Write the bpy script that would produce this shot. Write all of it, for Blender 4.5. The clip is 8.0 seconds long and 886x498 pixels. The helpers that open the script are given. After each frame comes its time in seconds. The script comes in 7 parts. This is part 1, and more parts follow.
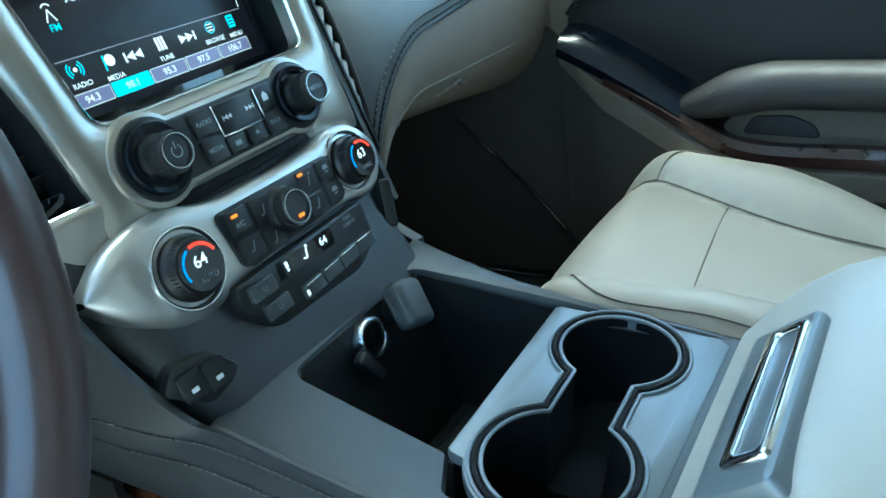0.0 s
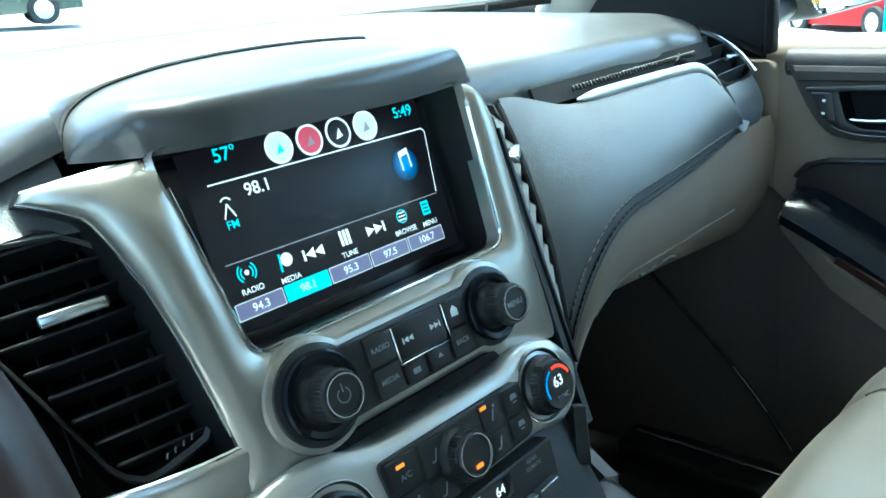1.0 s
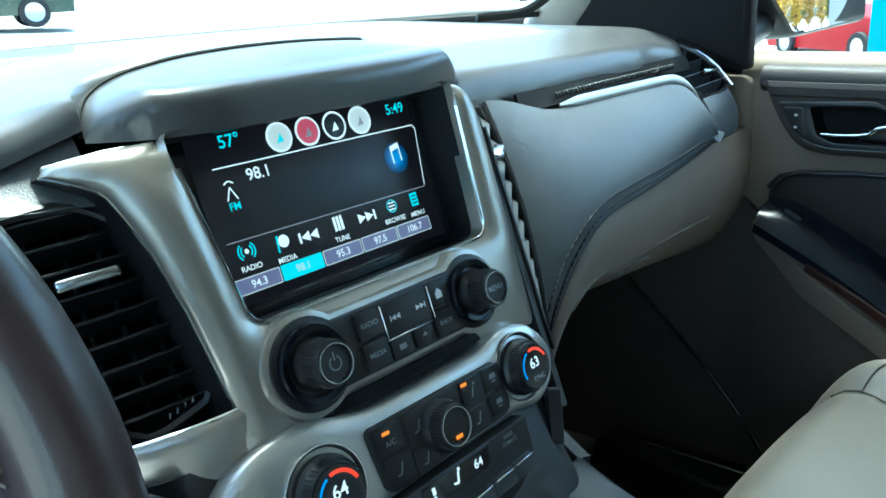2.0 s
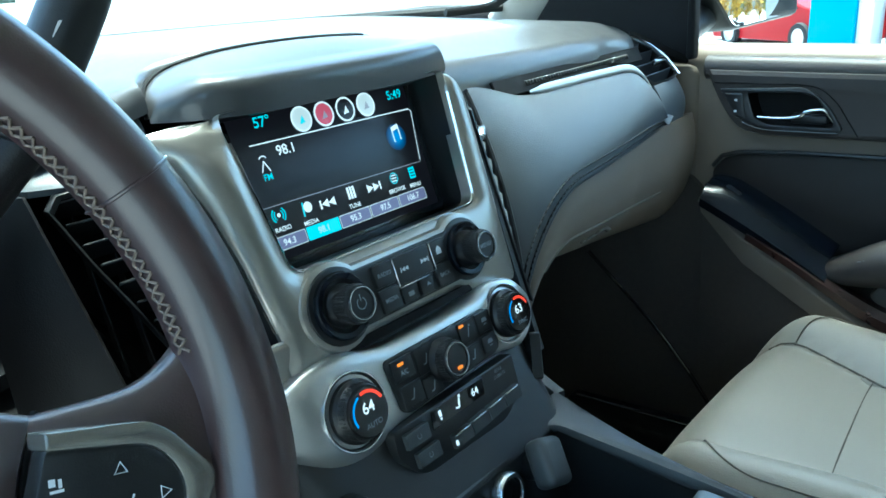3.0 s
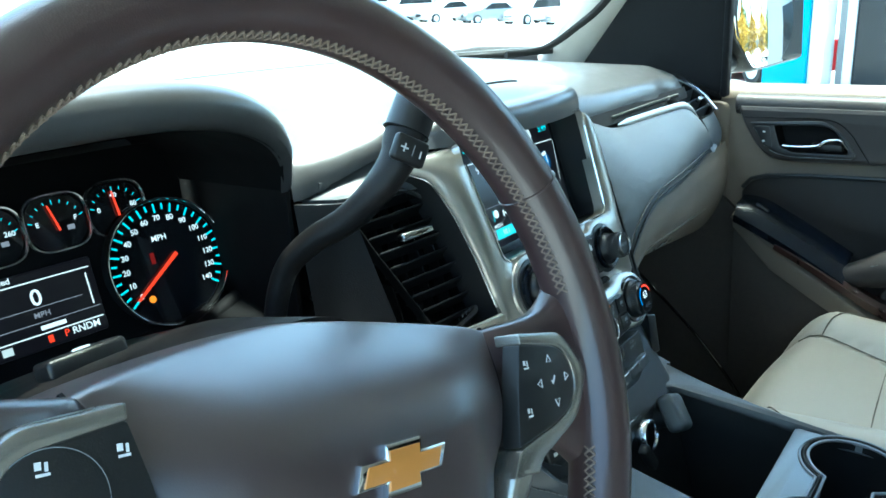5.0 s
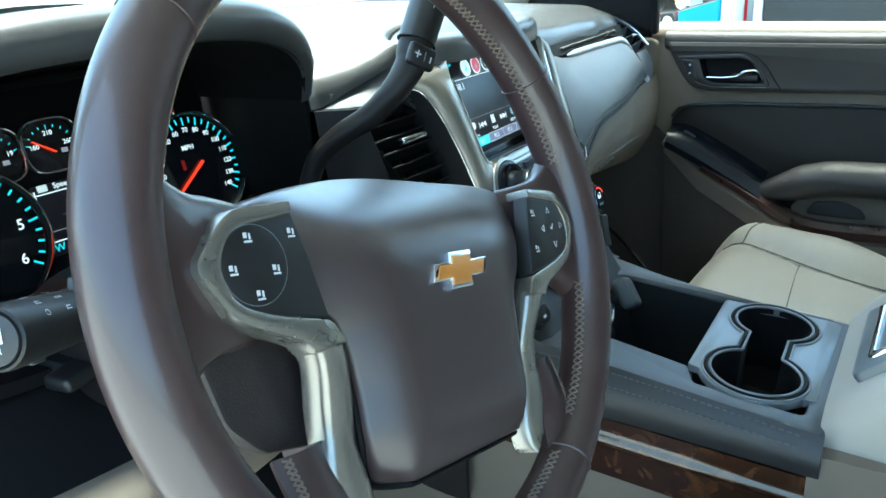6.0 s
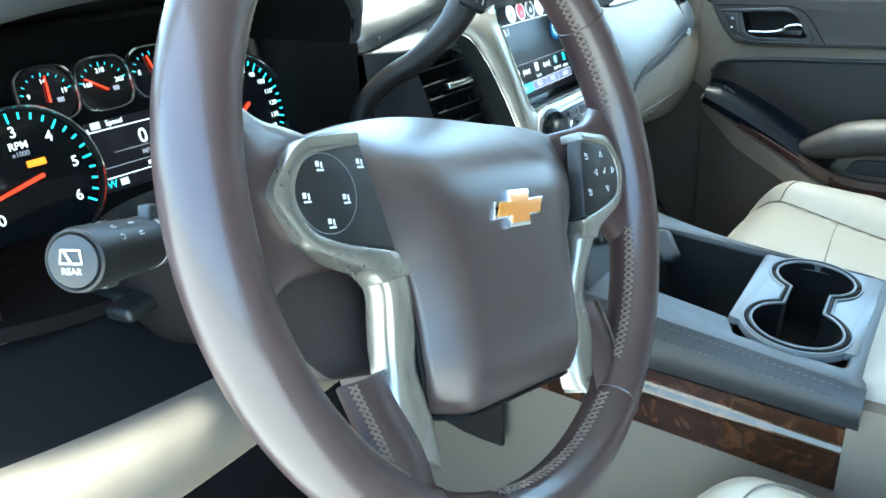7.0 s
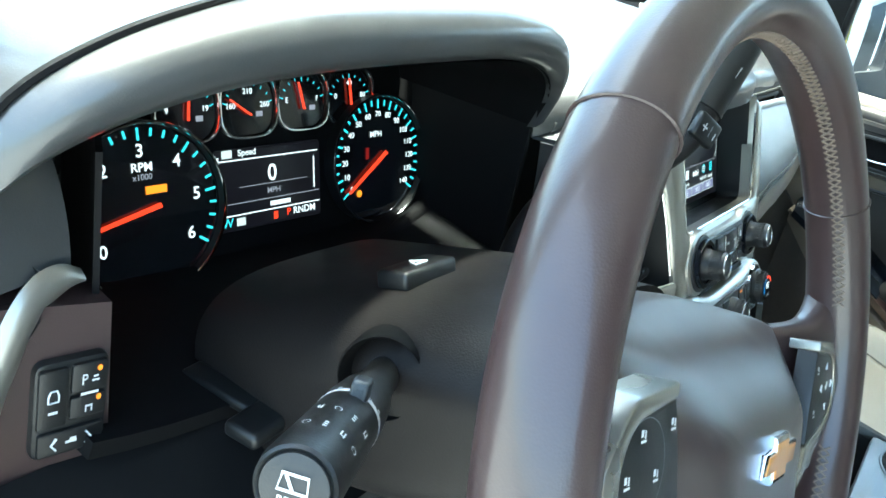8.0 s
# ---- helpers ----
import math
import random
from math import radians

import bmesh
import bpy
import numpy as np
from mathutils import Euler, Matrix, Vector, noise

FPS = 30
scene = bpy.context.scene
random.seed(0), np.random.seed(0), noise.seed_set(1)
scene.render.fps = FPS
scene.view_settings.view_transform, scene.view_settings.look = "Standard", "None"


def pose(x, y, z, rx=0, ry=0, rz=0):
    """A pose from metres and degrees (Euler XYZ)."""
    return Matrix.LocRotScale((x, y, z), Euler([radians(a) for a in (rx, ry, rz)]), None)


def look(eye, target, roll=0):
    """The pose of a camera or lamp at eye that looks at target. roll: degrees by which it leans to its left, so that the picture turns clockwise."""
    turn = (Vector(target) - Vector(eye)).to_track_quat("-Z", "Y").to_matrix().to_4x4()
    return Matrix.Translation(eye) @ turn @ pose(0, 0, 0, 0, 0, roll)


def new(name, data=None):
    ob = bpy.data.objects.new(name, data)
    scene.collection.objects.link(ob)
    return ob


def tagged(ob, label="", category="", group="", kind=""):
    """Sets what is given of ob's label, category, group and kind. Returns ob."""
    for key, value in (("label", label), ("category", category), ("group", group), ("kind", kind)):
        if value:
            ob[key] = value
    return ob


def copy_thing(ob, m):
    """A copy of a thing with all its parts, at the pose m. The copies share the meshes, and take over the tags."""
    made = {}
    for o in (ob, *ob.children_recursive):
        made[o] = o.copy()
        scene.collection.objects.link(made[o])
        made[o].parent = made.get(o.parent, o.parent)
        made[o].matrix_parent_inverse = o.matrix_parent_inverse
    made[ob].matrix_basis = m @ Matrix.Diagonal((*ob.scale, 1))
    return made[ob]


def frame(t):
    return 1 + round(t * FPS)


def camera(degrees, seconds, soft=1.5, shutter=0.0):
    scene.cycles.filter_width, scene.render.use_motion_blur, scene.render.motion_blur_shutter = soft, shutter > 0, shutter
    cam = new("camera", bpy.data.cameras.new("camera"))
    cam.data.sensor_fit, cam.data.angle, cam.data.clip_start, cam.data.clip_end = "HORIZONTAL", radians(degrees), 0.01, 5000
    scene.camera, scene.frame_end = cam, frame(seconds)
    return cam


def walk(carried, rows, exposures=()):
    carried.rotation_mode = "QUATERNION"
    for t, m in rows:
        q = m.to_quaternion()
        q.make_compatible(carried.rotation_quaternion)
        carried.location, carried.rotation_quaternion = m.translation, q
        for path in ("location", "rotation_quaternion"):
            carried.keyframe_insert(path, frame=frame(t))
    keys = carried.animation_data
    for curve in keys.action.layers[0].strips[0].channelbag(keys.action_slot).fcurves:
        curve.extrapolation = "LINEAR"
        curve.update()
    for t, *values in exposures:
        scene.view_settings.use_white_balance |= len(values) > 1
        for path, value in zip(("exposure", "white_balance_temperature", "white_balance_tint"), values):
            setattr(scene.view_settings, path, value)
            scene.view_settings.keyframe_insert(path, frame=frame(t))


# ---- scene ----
cam = camera(58.0, 8.0, soft=1.6)
ROWS = [  # seconds, eye, turn
    (0.0, -0.3959, -0.4881, 0.8217, 63.40, 6.89, -59.43),
    (0.5, -0.3300, -0.4218, 0.8545, 68.06, 6.42, -50.76),
    (1.0, -0.2950, -0.3873, 0.8764, 70.67, 5.04, -46.17),
    (1.5, -0.2869, -0.3789, 0.8732, 71.21, 4.48, -44.54),
    (1.7, -0.2974, -0.3905, 0.8716, 71.45, 4.10, -45.10),
    (2.8, -0.4038, -0.4570, 0.8799, 70.82, 3.27, -50.08),
    (3.0, -0.4215, -0.4588, 0.8838, 70.79, 3.41, -50.09),
    (3.5, -0.4740, -0.4486, 0.8850, 71.59, 3.74, -49.63),
    (4.0, -0.5386, -0.4345, 0.8990, 71.77, 3.63, -50.77),
    (4.5, -0.6106, -0.4243, 0.9220, 72.31, 3.42, -51.56),
    (4.7, -0.6356, -0.4218, 0.9268, 72.47, 3.12, -51.91),
    (5.8, -0.8151, -0.4431, 0.9268, 70.80, 2.85, -57.25),
    (6.0, -0.8341, -0.4484, 0.9099, 69.54, 2.93, -58.47),
    (6.5, -0.8557, -0.4564, 0.8617, 65.91, 4.01, -59.26),
    (7.0, -0.8531, -0.4331, 0.9003, 66.67, 2.39, -56.64),
    (7.5, -0.8260, -0.3311, 0.9389, 66.76, -5.38, -52.46),
    (8.0, -0.8288, -0.2378, 0.9484, 65.18, -11.56, -52.43),
]
walk(cam, [(t, pose(x, y, z, rx, ry, rz)) for t, x, y, z, rx, ry, rz in ROWS], [(0.0, 3.1, 5350, -19), (0.5, 3.6, 5300, -18), (1.0, 3.05, 5450, -17), (1.5, 2.58, 5450, -16), (3.0, 2.65, 5350, -16), (4.5, 2.93, 5550, -17), (6.0, 2.9, 5850, -13), (6.5, 3.35, 6250, -11), (7.0, 3.8, 5850, -11), (7.5, 3.7, 5950, -11), (8.0, 3.33, 6150, -11)])

# ---- light ----
world = bpy.data.worlds.new("sky")
scene.world = world
world.use_nodes = True
wn = world.node_tree.nodes
sky = wn.new("ShaderNodeTexSky")
sky.sky_type = "NISHITA"
sky.sun_disc = False
sky.sun_elevation, sky.sun_rotation = radians(80.2), radians(42.7)
sky.air_density, sky.dust_density, sky.ozone_density = 1.0, 3.0, 2.0
wn["Background"].inputs["Strength"].default_value = 0.15
world.node_tree.links.new(sky.outputs[0], wn["Background"].inputs["Color"])
sun = new("sun", bpy.data.lights.new("sun", "SUN"))
sun.data.energy, sun.data.angle, sun.data.color = 3.2, radians(10), (1.0, 0.94, 0.86)
sun.matrix_world = look((2.4, 2.6, 21), (0, 0, 0.6))


# ---- materials ----
def mat(name, color, rough=0.5, metal=0.0, var=0.15, scale=30.0, bump=0.0, grain=600.0, coat=0.0, spec=0.5, wear=0.08):
    """A surface with grain, slow mottling and uneven gloss."""
    m = bpy.data.materials.new(name)
    m.use_nodes = True
    n, l = m.node_tree.nodes, m.node_tree.links
    b = n["Principled BSDF"]
    tc = n.new("ShaderNodeTexCoord")
    big = n.new("ShaderNodeTexNoise")
    big.inputs["Scale"].default_value, big.inputs["Detail"].default_value = scale, 5
    l.new(tc.outputs["Object"], big.inputs["Vector"])
    ramp = n.new("ShaderNodeMix")
    ramp.data_type = "RGBA"
    ramp.inputs[6].default_value = (*[c * (1 - var) for c in color], 1)
    ramp.inputs[7].default_value = (*[min(1, c * (1 + var)) for c in color], 1)
    l.new(big.outputs["Fac"], ramp.inputs[0])
    l.new(ramp.outputs[2], b.inputs["Base Color"])
    mr = n.new("ShaderNodeMapRange")
    mr.inputs[3].default_value, mr.inputs[4].default_value = max(0.02, rough - wear), min(1, rough + wear)
    l.new(big.outputs["Fac"], mr.inputs[0])
    l.new(mr.outputs[0], b.inputs["Roughness"])
    b.inputs["Metallic"].default_value = metal
    b.inputs["Coat Weight"].default_value = coat
    b.inputs["Specular IOR Level"].default_value = spec
    if bump:
        vo = n.new("ShaderNodeTexVoronoi")
        vo.inputs["Scale"].default_value = grain
        l.new(tc.outputs["Object"], vo.inputs["Vector"])
        bp = n.new("ShaderNodeBump")
        bp.inputs["Strength"].default_value, bp.inputs["Distance"].default_value = bump, 0.4 / grain
        l.new(vo.outputs["Distance"], bp.inputs["Height"])
        l.new(bp.outputs[0], b.inputs["Normal"])
    return m


def glow(name, color, strength):
    m = bpy.data.materials.new(name)
    m.use_nodes = True
    b = m.node_tree.nodes["Principled BSDF"]
    b.inputs["Base Color"].default_value = (*[c * 0.3 for c in color], 1)
    b.inputs["Emission Color"].default_value = (*color, 1)
    b.inputs["Emission Strength"].default_value = strength
    b.inputs["Roughness"].default_value = 0.3
    return m


def brushed(name, color, rough, stretch):
    """Satin metal paint with fine streaks."""
    m = mat(name, color, rough, 0.78, 0.08, 14, wear=0.06)
    n, l = m.node_tree.nodes, m.node_tree.links
    tc, mp, no, bp = n.new("ShaderNodeTexCoord"), n.new("ShaderNodeMapping"), n.new("ShaderNodeTexNoise"), n.new("ShaderNodeBump")
    mp.inputs["Scale"].default_value = stretch
    no.inputs["Scale"].default_value = 900
    bp.inputs["Strength"].default_value, bp.inputs["Distance"].default_value = 0.08, 0.0005
    l.new(tc.outputs["Object"], mp.inputs[0])
    l.new(mp.outputs[0], no.inputs["Vector"])
    l.new(no.outputs["Fac"], bp.inputs["Height"])
    l.new(bp.outputs[0], n["Principled BSDF"].inputs["Normal"])
    return m


def wood_burl(name):
    m = mat(name, (0.10, 0.04, 0.018), 0.16, 0, 0.4, 60, coat=0.5, wear=0.04)
    n, l = m.node_tree.nodes, m.node_tree.links
    tc, no, cr = n.new("ShaderNodeTexCoord"), n.new("ShaderNodeTexNoise"), n.new("ShaderNodeValToRGB")
    no.inputs["Scale"].default_value, no.inputs["Detail"].default_value, no.inputs["Distortion"].default_value = 32, 6, 1.6
    l.new(tc.outputs["Object"], no.inputs["Vector"])
    l.new(no.outputs["Fac"], cr.inputs[0])
    e = cr.color_ramp.elements
    e[0].position, e[0].color = 0.25, (0.014, 0.006, 0.003, 1)
    e[1].position, e[1].color = 0.74, (0.078, 0.032, 0.014, 1)
    k = e.new(0.5)
    k.color = (0.032, 0.012, 0.006, 1)
    l.new(cr.outputs[0], n["Principled BSDF"].inputs["Base Color"])
    return m


DASH = mat("soft_touch_black", (0.044, 0.045, 0.046), 0.38, 0, 0.2, 40, 0.10, 1100, coat=0.45, spec=0.75)
PAD = mat("padded_charcoal", (0.046, 0.051, 0.055), 0.44, 0, 0.15, 30, 0.3, 800, spec=0.65)
PADLIGHT = mat("satin_blue_grey", (0.060, 0.068, 0.075), 0.38, 0, 0.10, 30, 0.15, 900)
LEATHER = mat("wheel_leather", (0.044, 0.0265, 0.0255), 0.34, 0, 0.18, 45, 0.12, 1100, coat=0.30, spec=0.6)
AIRBAG = mat("airbag_vinyl", (0.040, 0.0270, 0.0265), 0.36, 0, 0.12, 30, 0.10, 1300, spec=0.5)
AIRBAG.node_tree.nodes["Principled BSDF"].inputs["Coat Weight"].default_value, AIRBAG.node_tree.nodes["Principled BSDF"].inputs["Coat Roughness"].default_value = 0.6, 0.36
SHROUD = mat("brown_black_plastic", (0.0125, 0.0105, 0.0100), 0.48, 0, 0.15, 40, 0.25, 900, spec=0.25)
BROWNSHELL = mat("brown_plastic", (0.034, 0.0265, 0.025), 0.5, 0, 0.15, 40, 0.2, 900, spec=0.35)
FAINT = mat("faint_print", (0.085, 0.066, 0.064), 0.45, 0, 0.05, 80)
BLACK = mat("black_plastic", (0.009, 0.0095, 0.010), 0.4, 0, 0.2, 60, 0.15, 1200)
CONSOLE = mat("charcoal_console", (0.042, 0.046, 0.048), 0.45, 0, 0.12, 35, 0.25, 900)
GLOSS = mat("gloss_black", (0.010, 0.011, 0.013), 0.10, 0, 0.2, 20, coat=0.6, wear=0.04)
INSERT = mat("dark_brown_leather", (0.016, 0.0135, 0.012), 0.55, 0, 0.12, 30, 0.25, 700, spec=0.25)
DOORPAD = mat("brown_grey_leather", (0.034, 0.029, 0.026), 0.50, 0, 0.12, 30, 0.25, 700, spec=0.35)
NAVY = mat("blue_black_satin", (0.004, 0.006, 0.010), 0.22, 0, 0.2, 20, spec=0.22)
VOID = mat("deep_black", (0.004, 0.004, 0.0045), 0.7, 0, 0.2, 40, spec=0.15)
TAN = mat("tan_plastic", (0.155, 0.128, 0.099), 0.6, 0, 0.06, 18, 0.2, 900, spec=0.3)
SEAT = mat("cream_leather", (0.36, 0.325, 0.265), 0.42, 0, 0.07, 14, 0.22, 700)
ARM = mat("armrest_leather", (0.37, 0.345, 0.30), 0.42, 0, 0.06, 16, 0.22, 700)
SILVER = brushed("satin_silver", (0.52, 0.52, 0.50), 0.29, (0.2, 6, 6))
WARMSIL = brushed("champagne_silver", (0.39, 0.372, 0.33), 0.30, (0.3, 5, 5))
SPOKESIL = brushed("dark_champagne_silver", (0.30, 0.285, 0.255), 0.27, (0.3, 5, 5))
CUPSIL = mat("grey_metal_paint", (0.16, 0.175, 0.185), 0.38, 0.4, 0.06, 20, 0.1, 1500)
CHROME = mat("chrome", (0.80, 0.81, 0.82), 0.10, 1.0, 0.03, 20, wear=0.04)
DULLCHROME = mat("dull_chrome", (0.55, 0.57, 0.58), 0.22, 1.0, 0.05, 20, wear=0.06)
WOOD = wood_burl("burl_wood")
STITCH = mat("stitch_thread", (0.16, 0.122, 0.095), 0.7, 0, 0.15, 400)
DARKSTITCH = mat("dark_thread", (0.10, 0.11, 0.12), 0.7, 0, 0.15, 400)
PADSTITCH = mat("charcoal_thread", (0.050, 0.056, 0.062), 0.7, 0, 0.15, 400)
REDWOOD = mat("dark_red_wood", (0.026, 0.010, 0.008), 0.30, 0, 0.35, 60, coat=0.15)
FLANK = mat("dark_grey_vinyl", (0.019, 0.0195, 0.0205), 0.48, 0, 0.12, 35, 0.2, 900)
FLANKSTITCH = mat("grey_thread", (0.075, 0.073, 0.070), 0.7, 0, 0.15, 400)
SEAM = mat("seam_shadow", (0.13, 0.115, 0.092), 0.8, 0, 0.1, 90)
CARPET = mat("dark_carpet", (0.030, 0.026, 0.024), 0.95, 0, 0.35, 160, 0.8, 500)
BROWNCARPET = mat("brown_carpet", (0.052, 0.042, 0.034), 0.9, 0, 0.3, 120, 0.6, 500)
RUBBER = mat("rubber", (0.020, 0.021, 0.022), 0.6, 0, 0.2, 60, 0.3, 400)
PRINT = mat("pale_print", (0.62, 0.64, 0.66), 0.5, 0, 0.04, 80)
GREYPRINT = mat("grey_print", (0.22, 0.24, 0.26), 0.5, 0, 0.04, 80)
GOLD = mat("amber_enamel", (0.60, 0.26, 0.06), 0.3, 0.3, 0.08, 60, coat=0.5)
LINER = mat("headliner_cloth", (0.46, 0.44, 0.39), 0.9, 0, 0.05, 60, 0.4, 500)
LCD = glow("lcd_dark", (0.014, 0.013, 0.020), 0.05)
WHITE_L = glow("lit_white", (0.85, 0.92, 1.0), 0.169)
GREY_L = glow("lit_grey", (0.5, 0.5, 0.6), 0.069)
CYAN_L = glow("lit_cyan", (0.10, 0.72, 0.85), 0.154)
BLUE_L = glow("lit_blue", (0.03, 0.30, 0.85), 0.138)
RED_L = glow("lit_red", (1.0, 0.05, 0.02), 0.169)
ORANGE_L = glow("lit_orange", (1.0, 0.25, 0.02), 0.200)
PINK_L = glow("lit_rose", (0.75, 0.10, 0.18), 0.108)
PALE_L = glow("lit_pale", (0.75, 0.82, 0.85), 0.123)
TAB_L = glow("lit_violet", (0.20, 0.20, 0.38), 0.108)


# ---- building helpers ----
from mathutils.geometry import tessellate_polygon


def thing(name, at, label, category, group="", kind=""):
    e = new(name)
    e.empty_display_size = 0.05
    e.location = at
    return tagged(e, label, category, group, kind)


def part(name, bm, material, parent=None, label="", angle=38):
    """Links a bmesh, in world metres, as one mesh object under a thing or a part."""
    bmesh.ops.remove_doubles(bm, verts=bm.verts[:], dist=1e-6)
    bmesh.ops.recalc_face_normals(bm, faces=bm.faces[:])
    lim = radians(angle)
    for f in bm.faces:
        f.smooth = True
    for e in bm.edges:
        if len(e.link_faces) == 2 and e.calc_face_angle(0) > lim:
            e.smooth = False
    me = bpy.data.meshes.new(name)
    bm.to_mesh(me)
    bm.free()
    me.materials.append(material)
    ob = new(name, me)
    if parent:
        ob.parent = parent
        ob.matrix_parent_inverse = Matrix.Translation(-parent.location)
    if label:
        ob["label"] = label
    return ob


def join(*bms):
    out = bms[0]
    for b in bms[1:]:
        me = bpy.data.meshes.new("tmp")
        b.to_mesh(me)
        b.free()
        out.from_mesh(me)
        bpy.data.meshes.remove(me)
    return out


def spline(pts, n=8, closed=False):
    """A smooth line through the points, n steps between two of them."""
    P = [Vector(p) for p in pts]
    k, out = len(P), []
    for i in range(k if closed else k - 1):
        a, b = P[i], P[(i + 1) % k]
        p0 = P[i - 1] if closed or i else a * 2 - b
        p3 = P[(i + 2) % k] if closed or i + 2 < k else b * 2 - a
        for j in range(n):
            t = j / n
            out.append(0.5 * (2 * a + (b - p0) * t + (2 * p0 - 5 * a + 4 * b - p3) * t * t + (3 * a - p0 - 3 * b + p3) * t ** 3))
    if not closed:
        out.append(P[-1])
    return out


def fillet(pts, r, n=5):
    """A polygon with rounded corners; r is one radius or one for each corner."""
    out, k = [], len(pts)
    for i in range(k):
        p, a, b = Vector(pts[i]), Vector(pts[i - 1]), Vector(pts[(i + 1) % k])
        ri = r[i] if isinstance(r, (list, tuple)) else r
        u, v = (a - p), (b - p)
        d = min(ri, u.length * 0.48, v.length * 0.48)
        s, e = p + u.normalized() * d, p + v.normalized() * d
        for j in range(n + 1):
            t = j / n
            out.append((s * (1 - t) ** 2 + p * 2 * t * (1 - t) + e * t * t))
    return out


def circle(cx, cy, r, n=32, a0=0.0, a1=360.0):
    full = abs(a1 - a0) >= 360
    return [Vector((cx + r * math.cos(radians(a0 + (a1 - a0) * i / (n if full else n - 1))), cy + r * math.sin(radians(a0 + (a1 - a0) * i / (n if full else n - 1))))) for i in range(n)]


def area2(p):
    return sum(p[i - 1][0] * p[i][1] - p[i][0] * p[i - 1][1] for i in range(len(p)))


def shrink(loop, d):
    """The loop (counter-clockwise) moved inwards by d."""
    out, k = [], len(loop)
    for i in range(k):
        a, p, b = Vector(loop[i - 1]), Vector(loop[i]), Vector(loop[(i + 1) % k])
        n = Vector(((b - a)[1] * -1, (b - a)[0]))
        if n.length < 1e-9:
            n = Vector((0, 0))
        else:
            n.normalize()
        out.append(p + n * d)
    return out


def plate(M, outer, depth, bevel=0.0015, holes=(), bend=None, back=True):
    """A plate in the plane of M: front at height 0, back at -depth, with a rounded front edge and holes through it."""
    bm = bmesh.new()
    outer = [Vector(p) for p in outer]
    if area2(outer) < 0:
        outer.reverse()
    loops = [outer]
    for h in holes:
        h = [Vector(p) for p in h]
        if area2(h) > 0:
            h.reverse()
        loops.append(h)

    def put(p, w):
        w += bend(p[0], p[1]) if bend else 0
        return bm.verts.new(M @ Vector((p[0], p[1], w)))

    inner = [shrink(lp, bevel) for lp in loops]
    mid = [shrink(lp, bevel * 0.3) for lp in loops]
    tri = tessellate_polygon([[(*p, 0) for p in lp] for lp in inner])
    front = [put(p, 0) for lp in inner for p in lp]
    for t in tri:
        try:
            bm.faces.new([front[i] for i in t])
        except ValueError:
            pass
    at = 0
    backs = []
    for lp, il, ml in zip(loops, inner, mid):
        k = len(lp)
        r0 = front[at:at + k]
        r1 = [put(p, -bevel * 0.3) for p in ml]
        r2 = [put(p, -bevel) for p in lp]
        r3 = [put(p, -depth) for p in lp]
        for A, B in ((r0, r1), (r1, r2), (r2, r3)):
            for i in range(k):
                bm.faces.new((A[i - 1], A[i], B[i], B[i - 1]))
        backs += r3
        at += k
    if back:
        for t in tri:
            try:
                bm.faces.new([backs[i] for i in reversed(t)])
            except ValueError:
                pass
    return bm


def tube(path, r, closed=False, n=10, flat=1.0, up=None, caps=True, into=None):
    """A rod along the path; r is a number or a function of 0..1."""
    bm = into or bmesh.new()
    P = [Vector(p) for p in path]
    k = len(P)
    rings, ref = [], Vector(up) if up else None
    for i, p in enumerate(P):
        a = P[i - 1] if closed or i else P[i]
        b = P[(i + 1) % k] if closed or i + 1 < k else P[i]
        t = (b - a).normalized()
        if ref is None:
            ref = t.orthogonal()
        s = (ref - t * ref.dot(t)).normalized()
        if up is None:
            ref = s
        q = t.cross(s)
        rr = r(i / max(1, k - 1)) if callable(r) else r
        rings.append([bm.verts.new(p + (s * math.cos(2 * math.pi * j / n) * flat + q * math.sin(2 * math.pi * j / n)) * rr) for j in range(n)])
    for i in range(k if closed else k - 1):
        A, B = rings[i], rings[(i + 1) % k]
        for j in range(n):
            bm.faces.new((A[j - 1], A[j], B[j], B[j - 1]))
    if caps and not closed:
        bm.faces.new(rings[0])
        bm.faces.new(list(reversed(rings[-1])))
    return bm


def lathe(M, prof, n=32):
    """Turned form: (radius, height) pairs round M's z axis."""
    bm = bmesh.new()
    rings = []
    for r, h in prof:
        if r < 1e-6:
            rings.append([bm.verts.new(M @ Vector((0, 0, h)))])
        else:
            rings.append([bm.verts.new(M @ Vector((r * math.cos(2 * math.pi * j / n), r * math.sin(2 * math.pi * j / n), h))) for j in range(n)])
    for A, B in zip(rings, rings[1:]):
        for j in range(n):
            if len(A) == 1 and len(B) == 1:
                continue
            if len(A) == 1:
                bm.faces.new((A[0], B[j], B[j - 1]))
            elif len(B) == 1:
                bm.faces.new((A[j - 1], A[j], B[0]))
            else:
                bm.faces.new((A[j - 1], A[j], B[j], B[j - 1]))
    return bm


def rbox(M, sx, sy, sz, r=0.004, seg=3):
    bm = bmesh.new()
    bmesh.ops.create_cube(bm, size=1)
    for v in bm.verts:
        v.co = Vector((v.co.x * sx, v.co.y * sy, v.co.z * sz))
    bmesh.ops.bevel(bm, geom=bm.edges[:], offset=min(r, 0.49 * min(sx, sy, sz)), segments=seg, affect="EDGES", profile=0.5)
    bmesh.ops.transform(bm, matrix=M, verts=bm.verts[:])
    return bm


